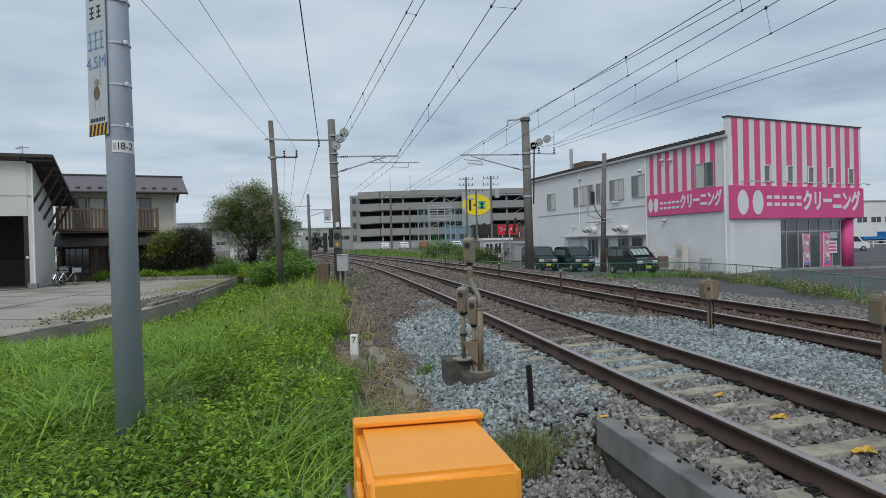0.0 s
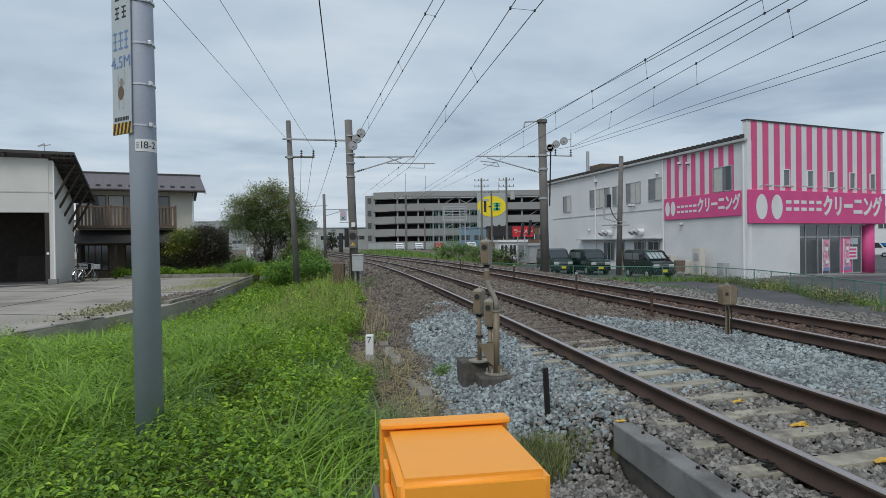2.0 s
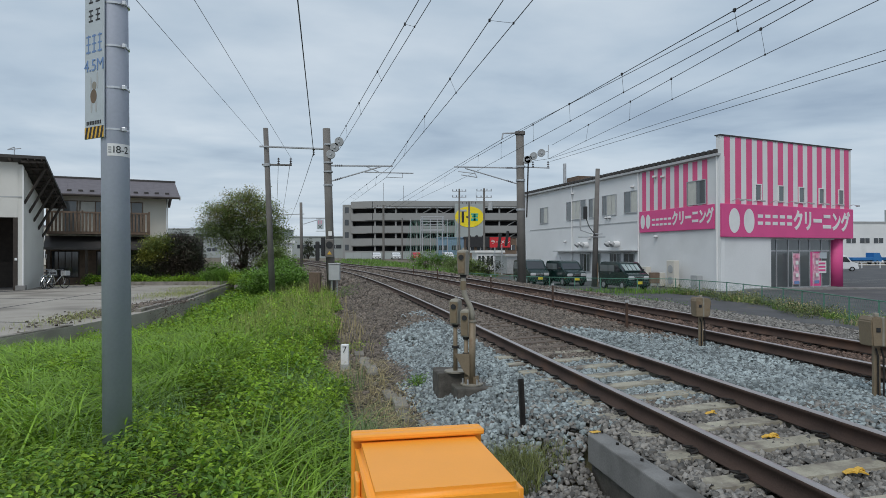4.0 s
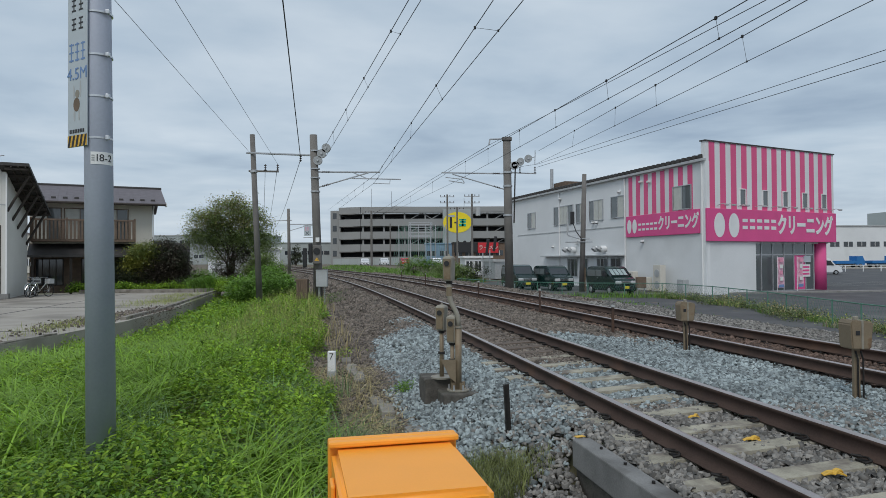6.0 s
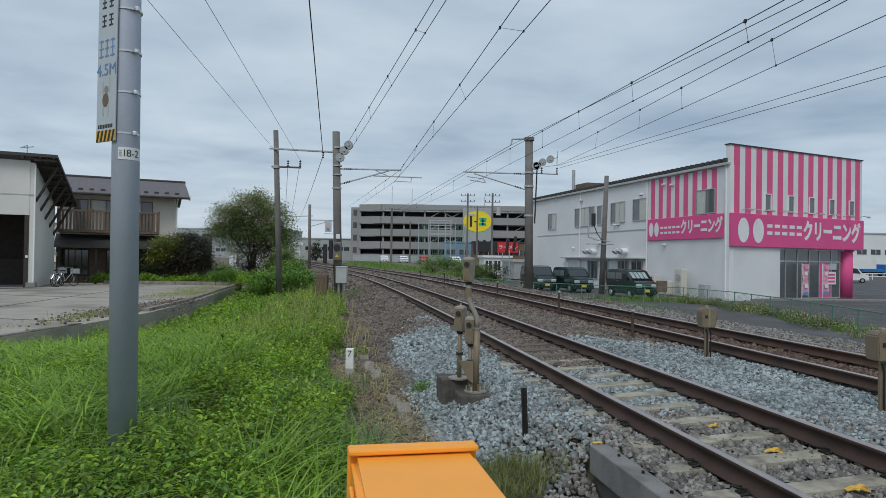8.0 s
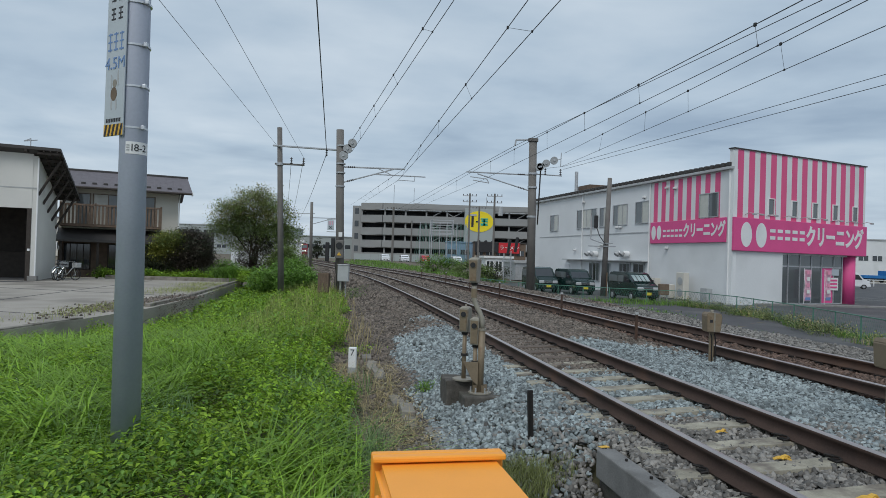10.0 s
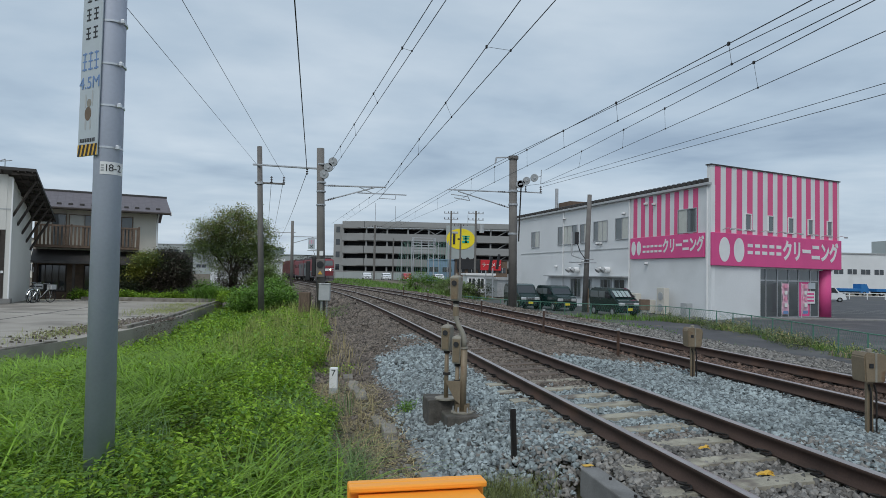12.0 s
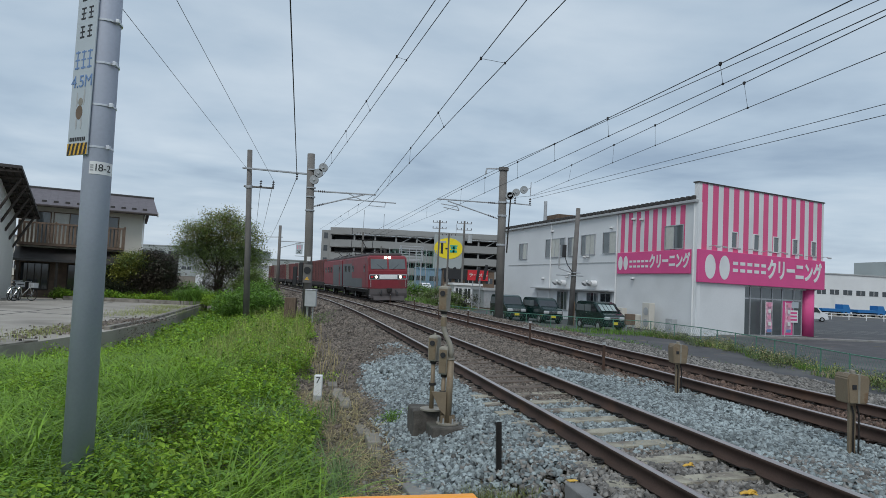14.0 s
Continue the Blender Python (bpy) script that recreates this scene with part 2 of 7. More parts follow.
M_tyre = mat("tyre_rubber", (0.02, 0.02, 0.02), 0.9, 0, 0.2, 20, 80, 0.1)
M_rim = mat("wheel_rim", (0.45, 0.46, 0.47), 0.35, 0.7, 0.1, 10, 40, 0)
M_chrome = mat("chrome", (0.6, 0.61, 0.62), 0.2, 0.9, 0.05, 5, 40, 0)
M_lamp_off = mat("lamp_lens", (0.55, 0.56, 0.57), 0.15, 0.1, 0.05, 5, 40, 0)
M_plate = mat("yellow_plate", (0.72, 0.60, 0.05), 0.5, 0, 0.05, 5, 40, 0)
M_fence = mat("green_fence_paint", (0.10, 0.23, 0.17), 0.6, 0.1, 0.15, 6, 40, 0.05)
M_garage = mat("pale_precast_panel", (0.285, 0.285, 0.275), 0.85, 0, 0.07, 0.15, 4, 0.02)
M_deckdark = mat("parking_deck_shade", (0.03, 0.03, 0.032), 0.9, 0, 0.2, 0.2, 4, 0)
M_bluegrey = mat("blue_grey_cladding", (0.22, 0.33, 0.44), 0.7, 0, 0.08, 0.3, 6, 0)
M_farwall = mat("far_pale_wall", (0.36, 0.39, 0.38), 0.85, 0, 0.08, 0.2, 6, 0)
M_signyellow = mat("sign_yellow", (0.85, 0.66, 0.015), 0.6, 0, 0.04, 0.5, 6, 0)
M_signgreen = mat("sign_teal", (0.02, 0.40, 0.30), 0.6, 0, 0.04, 0.5, 6, 0)
M_signred = mat("sign_red", (0.55, 0.02, 0.03), 0.6, 0, 0.05, 0.5, 6, 0)
M_signblue = mat("sign_blue", (0.15, 0.25, 0.46), 0.6, 0, 0.05, 3, 20, 0)
M_pale = mat("pale_sign_board", (0.46, 0.51, 0.54), 0.6, 0, 0.06, 2, 30, 0.02, ((0.45, 0.50, 0.53), 1.5, 0.6))
M_locored = mat("red_locomotive_paint", (0.225, 0.022, 0.032), 0.5, 0, 0.2, 0.7, 12, 0.02, ((0.15, 0.03, 0.033), 0.8, 0.52))
M_locogrey = mat("grey_locomotive_paint", (0.10, 0.115, 0.12), 0.5, 0.1, 0.14, 0.7, 12, 0.02)
M_under = mat("grimy_underframe", (0.035, 0.032, 0.03), 0.9, 0.2, 0.3, 2, 20, 0.1)
M_contred = mat("container_brown_red", (0.165, 0.058, 0.055), 0.7, 0, 0.3, 0.6, 12, 0.05)
M_contdark = mat("container_door_bar", (0.06, 0.035, 0.035), 0.7, 0, 0.2, 2, 12, 0.05)
M_bronze = mat("bronze_enamel", (0.22, 0.17, 0.11), 0.55, 0.1, 0.2, 6, 60, 0.1, ((0.16, 0.09, 0.045), 6, 0.58))
M_locoroof = mat("sooty_roof_paint", (0.085, 0.075, 0.075), 0.8, 0.1, 0.25, 1.5, 20, 0.05)
M_shade = mat("folded_sunshade", (0.36, 0.44, 0.43), 0.4, 0.2, 0.25, 3, 20, 0.05)
M_pinkpale = mat("pale_pink_cloth", (0.72, 0.42, 0.52), 0.8, 0, 0.2, 3, 20, 0.05)
M_contgrey = mat("container_buff", (0.27, 0.235, 0.20), 0.75, 0, 0.14, 0.6, 12, 0.05)
M_headlight = mat("lit_headlight", (1.0, 0.88, 0.66), 0.3, 0, 0, 5, 40, 0, None, 0, 6.0)
M_net = mat("green_net", (0.16, 0.30, 0.24), 0.8, 0, 0.1, 3, 20, 0)
M_flower = mat("white_petals", (0.72, 0.74, 0.70), 0.7, 0, 0.06, 5, 40, 0)
M_poster = mat("pink_banner_cloth", (0.75, 0.30, 0.42), 0.8, 0, 0.15, 2, 20, 0.05)


# ---------------------------------------------------------------- mesh helpers
def thing(name, label, category, loc=(0, 0, 0), rz=0.0, group="", kind=""):
    ob = new(name)
    ob.empty_display_size = 0.2
    ob.matrix_basis = pose(*loc, 0, 0, rz)
    return tagged(ob, label, category, group, kind)


def part(name, bm, material, parent=None, label=""):
    """Links a bmesh as one mesh object, under a thing or a part."""
    me = bpy.data.meshes.new(name)
    bmesh.ops.recalc_face_normals(bm, faces=bm.faces)
    bm.to_mesh(me)
    bm.free()
    me.materials.append(material)
    ob = new(name, me)
    if parent:
        ob.parent = parent
    return tagged(ob, label)


def bulk(name, verts, faces, material, parent=None, smooth=False):
    """One mesh object from arrays: verts (n, 3), faces (m, k) with equal corner counts."""
    me = bpy.data.meshes.new(name)
    verts, faces = np.asarray(verts, dtype=np.float32), np.asarray(faces, dtype=np.int32)
    me.vertices.add(len(verts))
    me.vertices.foreach_set("co", verts.ravel())
    k = faces.shape[1]
    me.loops.add(faces.size)
    me.loops.foreach_set("vertex_index", faces.ravel())
    me.polygons.add(len(faces))
    me.polygons.foreach_set("loop_start", np.arange(0, faces.size, k, dtype=np.int32))
    me.update(calc_edges=True)
    if smooth:
        me.polygons.foreach_set("use_smooth", np.ones(len(faces), dtype=bool))
    me.materials.append(material)
    ob = new(name, me)
    if parent:
        ob.parent = parent
    return ob


def box(bm, x0, y0, z0, x1, y1, z1, bevel=0.0, m=None):
    verts = bmesh.ops.create_cube(bm, size=1.0)["verts"]
    bmesh.ops.transform(bm, matrix=Matrix.LocRotScale(((x0 + x1) / 2, (y0 + y1) / 2, (z0 + z1) / 2), None, (x1 - x0, y1 - y0, z1 - z0)), verts=verts)
    if bevel:
        edges = list({e for v in verts for e in v.link_edges})
        got = bmesh.ops.bevel(bm, geom=edges, offset=bevel, segments=2, affect="EDGES", profile=0.5)
        verts = list({v for f in got["faces"] for v in f.verts} | {v for v in verts if v.is_valid})
    if m is not None:
        bmesh.ops.transform(bm, matrix=m, verts=verts)
    return bm


def nbox(*a, **k):
    return box(bmesh.new(), *a, **k)


def tube(bm, p0, p1, r0, r1=None, seg=8, caps=True):
    p0, p1 = Vector(p0), Vector(p1)
    d = p1 - p0
    m = Matrix.Translation((p0 + p1) / 2) @ d.to_track_quat("Z", "Y").to_matrix().to_4x4()
    bmesh.ops.create_cone(bm, cap_ends=caps, segments=seg, radius1=r0, radius2=r0 if r1 is None else r1, depth=d.length, matrix=m)
    return bm


def ntube(*a, **k):
    return tube(bmesh.new(), *a, **k)


def tubes(points, r, seg=6):
    bm = bmesh.new()
    for a, b in zip(points[:-1], points[1:]):
        tube(bm, a, b, r, r, seg)
    return bm


def sweep(points, r, seg=12):
    """A pipe of even radius along a smooth run of points, in one skin."""
    pts = [Vector(q) for q in points]
    bm, rings = bmesh.new(), []
    for i, q in enumerate(pts):
        d = (pts[min(i + 1, len(pts) - 1)] - pts[max(i - 1, 0)]).normalized()
        a = d.cross(Vector((0, 1, 0))).normalized()
        b = d.cross(a)
        rings.append([bm.verts.new(q + (a * math.cos(k) + b * math.sin(k)) * r) for k in np.linspace(0, 2 * math.pi, seg, endpoint=False)])
    for p, q in zip(rings[:-1], rings[1:]):
        for i in range(seg):
            bm.faces.new((p[i], p[(i + 1) % seg], q[(i + 1) % seg], q[i]))
    bm.faces.new(rings[0][::-1]), bm.faces.new(rings[-1])
    return bm


def prism(bm, outline, y0, y1):
    """A solid of the outline (x, z), from y0 to y1."""
    a = [bm.verts.new((x, y0, z)) for x, z in outline]
    b = [bm.verts.new((x, y1, z)) for x, z in outline]
    bm.faces.new(a)
    bm.faces.new(b[::-1])
    for i in range(len(a)):
        j = (i + 1) % len(a)
        bm.faces.new((a[i], b[i], b[j], a[j]))
    return bm


def nprism(*a):
    return prism(bmesh.new(), *a)


def letters(name, body, size, material, parent, m, label="", bold=0.0):
    """Raised letters in the built-in font, as a mesh."""
    cu = bpy.data.curves.new(name, "FONT")
    cu.body, cu.size, cu.extrude, cu.align_x, cu.align_y = body, size, size * 0.01, "CENTER", "CENTER"
    cu.offset = size * bold
    tmp = bpy.data.objects.new(name, cu)
    scene.collection.objects.link(tmp)
    me = bpy.data.meshes.new_from_object(tmp.evaluated_get(bpy.context.evaluated_depsgraph_get()))
    bpy.data.objects.remove(tmp)
    me.materials.clear()
    me.materials.append(material)
    ob = new(name, me)
    ob.parent = parent
    ob.matrix_basis = m
    return tagged(ob, label)


def sheet(corners, depth):
    """A thin solid: the outline and its copy moved by depth."""
    bm = bmesh.new()
    a = [bm.verts.new(Vector(c)) for c in corners]
    b = [bm.verts.new(Vector(c) + Vector(depth)) for c in corners]
    bm.faces.new(a), bm.faces.new(b[::-1])
    for i in range(len(a)):
        j = (i + 1) % len(a)
        bm.faces.new((a[i], b[i], b[j], a[j]))
    return bm


def ring(x0, z0, x1, z1, f, y0, y1):
    """A rectangular frame of width f round an opening, as one closed solid."""
    bm = bmesh.new()
    loops = []
    for y in (y0, y1):
        for g in (f, 0.0):
            loops.append([bm.verts.new(c) for c in ((x0 - g, y, z0 - g), (x1 + g, y, z0 - g), (x1 + g, y, z1 + g), (x0 - g, y, z1 + g))])
    for p, q in ((0, 1), (1, 3), (3, 2), (2, 0)):
        for i in range(4):
            j = (i + 1) % 4
            bm.faces.new((loops[p][i], loops[p][j], loops[q][j], loops[q][i]))
    return bm


def hoop(c, R, r, n=24, k=6):
    """A tyre or rim: a torus round the y axis."""
    bm = bmesh.new()
    v = [[bm.verts.new((c[0] + (R + r * math.cos(b)) * math.cos(a), c[1] + r * math.sin(b), c[2] + (R + r * math.cos(b)) * math.sin(a))) for b in np.linspace(0, 2 * math.pi, k, endpoint=False)] for a in np.linspace(0, 2 * math.pi, n, endpoint=False)]
    for i in range(n):
        for j in range(k):
            bm.faces.new((v[i][j], v[(i + 1) % n][j], v[(i + 1) % n][(j + 1) % k], v[i][(j + 1) % k]))
    return bm


def disc(cx, y, cz, rx, rz, depth=0.01, n=28):
    return sheet([(cx + rx * math.cos(a), y, cz + rz * math.sin(a)) for a in np.linspace(0, 2 * math.pi, n, endpoint=False)], (0, depth, 0))


def smooth(ob):
    for p in ob.data.polygons:
        p.use_smooth = True
    return ob

# ---------------------------------------------------------------- the line of the tracks
STEP = 0.5
LINE_S = np.arange(-24, 470, STEP)


def line_table():
    k = np.where(LINE_S < 0, 0, np.where(LINE_S < 52, 0.00014 - 0.00007 * LINE_S, -0.0009))
    h = np.concatenate([[0], np.cumsum((k[1:] + k[:-1]) / 2 * STEP)])
    zero = int(24 / STEP)
    h = h - h[zero] - 0.16688
    mid = (h[1:] + h[:-1]) / 2
    x = np.concatenate([[0], np.cumsum(np.sin(mid) * STEP)])
    y = np.concatenate([[0], np.cumsum(np.cos(mid) * STEP)])
    return x - x[zero] + 3.464, y - y[zero], h


LINE_X, LINE_Y, LINE_H = line_table()
CANT = 0.0585 / 1.132
TRACK_2 = 3.8176


def on_line(s, u=0.0, z=0.0):
    """A point s metres along the first track, u to its right, at height z over the left rail's level."""
    x, y, h = np.interp(s, LINE_S, LINE_X), np.interp(s, LINE_S, LINE_Y), np.interp(s, LINE_S, LINE_H)
    return Vector((x + u * math.cos(h), y - u * math.sin(h), z))


def heading(s):
    return float(np.interp(s, LINE_S, LINE_H))


def line_u(x, y):
    """How far to the right of the first track a place lies."""
    xc, h = np.interp(y, LINE_Y, LINE_X), np.interp(y, LINE_Y, LINE_H)
    return (x - xc) * np.cos(h)


PROFILE_U = [-40, -9, -6.5, -3.6, -2.7, -2.2, -1.35, -0.6, 0, 0.6, 1.3, 2.5, 3.2, 3.8, 4.4, 5.15, 6.5, 8.0, 11, 60]
PROFILE_Z = [-1.3, -1.3, -1.0, -0.62, -0.56, -0.5, -0.23, -0.20, -0.17, -0.14, -0.12, -0.24, -0.21, -0.17, -0.14, -0.11, -0.13, -0.8, -0.87, -0.87]


def ground_z(x, y):
    x, y = np.asarray(x, dtype=float), np.asarray(y, dtype=float)
    u = line_u(x, y)
    z = np.interp(u, PROFILE_U, PROFILE_Z)
    # the pit beside the crossing's edging
    pit = np.interp(y, [5.4, 6.3], [1, 0]) * np.interp(u, [-2.6, -2.2, -1.12, -1.0], [0, 1, 1, 0])
    z = z * (1 - pit) + pit * -0.62
    z = z + np.interp(y, [11, 20], [1, 0]) * np.interp(u, [-9, -6.5, -4.2, -3.2], [0.55, 0.42, 0.27, 0])
    far = np.interp(y, [60, 130], [0, 0.95]) * (np.interp(u, [-7, -5], [1, 0]) + np.interp(u, [8, 11], [0, 1]) * np.interp(u, [24, 40], [1, 0]))
    rough = 0.025 * np.sin(x * 2.1 + np.sin(y * 1.3)) * np.sin(y * 1.7 + 0.6) + 0.012 * np.sin(x * 6.3 + y * 4.1)
    return z + far + rough * np.where((u > -1.4) & (u < 5.2), 0.4, 1)


def build_ground():
    xs = np.concatenate([np.linspace(-900, -60, 15), np.arange(-50, -14, 2.0), np.arange(-14, -2, 0.2), np.arange(-2, 4, 0.08), np.arange(4, 14, 0.2), np.arange(14, 50, 2.0), np.linspace(60, 900, 15)])
    ys = np.concatenate([np.linspace(-300, -20, 8), np.arange(-15, 0, 1.0), np.arange(0, 20, 0.2), np.arange(20, 50, 0.5), np.arange(50, 160, 3.0), np.linspace(170, 1800, 18)])
    gx, gy = np.meshgrid(xs, ys)
    verts = np.stack([gx.ravel(), gy.ravel(), ground_z(gx.ravel(), gy.ravel())], 1)
    u = line_u(verts[:, 0], verts[:, 1])
    verts[:, 2] -= np.where((u > -2.3) & (u < 6.5), 0.03, 0.0) + np.where((u > -1.5) & (u < -0.75) & (verts[:, 1] < 6.9), 0.16, 0.0)
    w = len(xs)
    i = (np.arange(len(ys) - 1)[:, None] * w + np.arange(w - 1)[None]).ravel()
    ob = bulk("ground", verts, np.stack([i, i + 1, i + w + 1, i + w], 1), M_soil, smooth=True)
    return tagged(ob, "brown gravelly soil with weeds beside the tracks", "ground", kind="structure")


GROUND = build_ground()

RAIL_OUT = [(-0.064, -0.153), (0.064, -0.153), (0.064, -0.142), (0.012, -0.125), (0.009, -0.045), (0.032, -0.036), (0.0325, -0.008), (0.024, 0), (-0.024, 0), (-0.0325, -0.008), (-0.032, -0.036), (-0.009, -0.045), (-0.012, -0.125), (-0.064, -0.142)]


def build_rail(parent, u):
    s = np.concatenate([np.arange(-14, 40, 0.5), np.arange(40, 260, 2.0)])
    verts, faces, k = [], [], len(RAIL_OUT)
    lift = CANT * 1.132 if (u > TRACK_2 or 0 < u < 2) else 0.0
    for a in s:
        for dx, dz in RAIL_OUT:
            verts.append(on_line(a, u + dx, dz + lift))
    for j in range(len(s) - 1):
        for i in range(k):
            n = (i + 1) % k
            faces.append((j * k + i, j * k + n, (j + 1) * k + n, (j + 1) * k + i))
    ob = bulk("rail", [tuple(v) for v in verts], faces, M_rail_side, parent)
    ob.data.materials.append(M_rail_top)
    top = np.array([1 if (f % k) in (6, 7, 8) else 0 for f in range(len(faces))], dtype=np.int32)
    ob.data.polygons.foreach_set("material_index", top)
    return ob


TRACKS = []
for number, centre in ((1, 0.0), (2, TRACK_2)):
    tr = thing(f"track_{number}", "railway track of worn brown rails on sleepers in ballast", "track", kind="structure")
    for side in (-0.566, 0.566):
        build_rail(tr, centre + side)
    TRACKS.append(tr)

# ---------------------------------------------------------------- yard, lot, kerbs
def slab(name, pts, z0, z1, material, label, category):
    bm = bmesh.new()
    low = [bm.verts.new((x, y, z0)) for x, y in pts]
    top = [bm.verts.new((x, y, z1)) for x, y in pts]
    bm.faces.new(top)
    bm.faces.new(low[::-1])
    for i in range(len(pts)):
        j = (i + 1) % len(pts)
        bm.faces.new((low[i], low[j], top[j], top[i]))
    return tagged(part(name, bm, material), label, category, kind="structure")


YARD = [(-9.4, 13.6), (-9.15, 16.7), (-9.05, 20.3), (-9.5, 24.7), (-12.3, 40.1), (-18.0, 38.4), (-34, 30), (-34, 12.5)]
slab("yard", YARD, -1.3, -0.45, M_yard, "pale cracked concrete yard with a low wall edge", "yard")


def kerb(points, width, height, z, label, material=None):
    t = thing("kerb", label, "kerb", kind="structure")
    for (x0, y0), (x1, y1) in zip(points[:-1], points[1:]):
        d = Vector((x1 - x0, y1 - y0, 0))
        n = max(1, round(d.length / 2.0))
        for i in range(n):
            a = Vector((x0, y0, z)) + d * (i / n)
            ob = part("kerb_stone", nbox(0, -width / 2, 0, d.length / n - 0.015, width / 2, height, 0.012), material or M_conc, t)
            ob.matrix_basis = pose(*a, 0, 0, math.degrees(math.atan2(d.y, d.x)))
    return t


kerb([(-9.32, 20.6), (-9.75, 24.7), (-12.4, 39.9)], 0.18, 1.0, -1.35, "stained concrete wall panels along the yard's edge", M_conc_old)
kerb([(-9.5, 13.7), (-9.25, 16.7)], 0.16, 0.94, -1.35, "stained concrete wall panels by the weeds", M_conc_old)
kerb([(-19.5, 37.7), (-17.8, 37.97), (-13.2, 38.15), (-11.9, 38.55)], 0.15, 0.36, -0.6, "stained concrete kerb before the planted bed", M_conc_old)
YJ = thing("yard_joint", "dark tarred joints across the concrete yard", "joint", kind="structure")
for p, q in (((-9.6, 17.2), (-30, 21.5)), ((-9.9, 25.5), (-30, 29.5)), ((-13.5, 13.6), (-16.5, 37)), ((-20.5, 13.4), (-23, 30))):
    part("joint", tubes([(*p, -0.449), (*q, -0.449)], 0.012, 4), M_asphalt, YJ)
LOT = [(12.9, 4), (11.2, 14), (9.8, 22), (8.2, 30), (6.5, 37), (4.5, 45), (-2, 70), (-14, 110), (120, 110), (120, 4)]
slab("parking_lot", LOT, -1.4, -0.845, M_asphalt, "dark asphalt car park beside the shop", "car park")
tagged(part("pavement", nbox(17, 36.2, -1.2, 60, 36.9, -0.74, 0.02, pose(0, 0, 0, 0, 0, 6)), M_conc), "pale concrete strip in the car park", "pavement", kind="structure")


# ---------------------------------------------------------------- cleaning shop
SHOP = (16.42, 37.5)
FRONT_A, SIDE_A = 26.2, 105.5
LOT_Z = -0.85


def window(parent, x0, z0, x1, z1, y, panes=2, glass=None, name="window", frame_mat=None, depth=0.05):
    """A framed window on a wall face at depth y, facing -y, with its panes as sub-parts."""
    glass, frame_mat = glass or M_glass, frame_mat or M_galv
    w = part(name, ring(x0, z0, x1, z1, 0.05, y - depth, y + 0.02), frame_mat, parent)
    for i in range(1, panes):
        x = x0 + (x1 - x0) * i / panes
        part("mullion", nbox(x - 0.022, y - depth + 0.01, z0 + 0.001, x + 0.022, y + 0.02, z1 - 0.001), frame_mat, w)
    for i in range(panes):
        a, b = x0 + (x1 - x0) * i / panes, x0 + (x1 - x0) * (i + 1) / panes
        part("pane", nbox(a + 0.02, y - 0.012, z0, b - 0.02, y - 0.004, z1), glass if not isinstance(glass, list) else glass[i % len(glass)], w)
    return w


def place(ob, m):
    ob.matrix_basis = m
    return ob


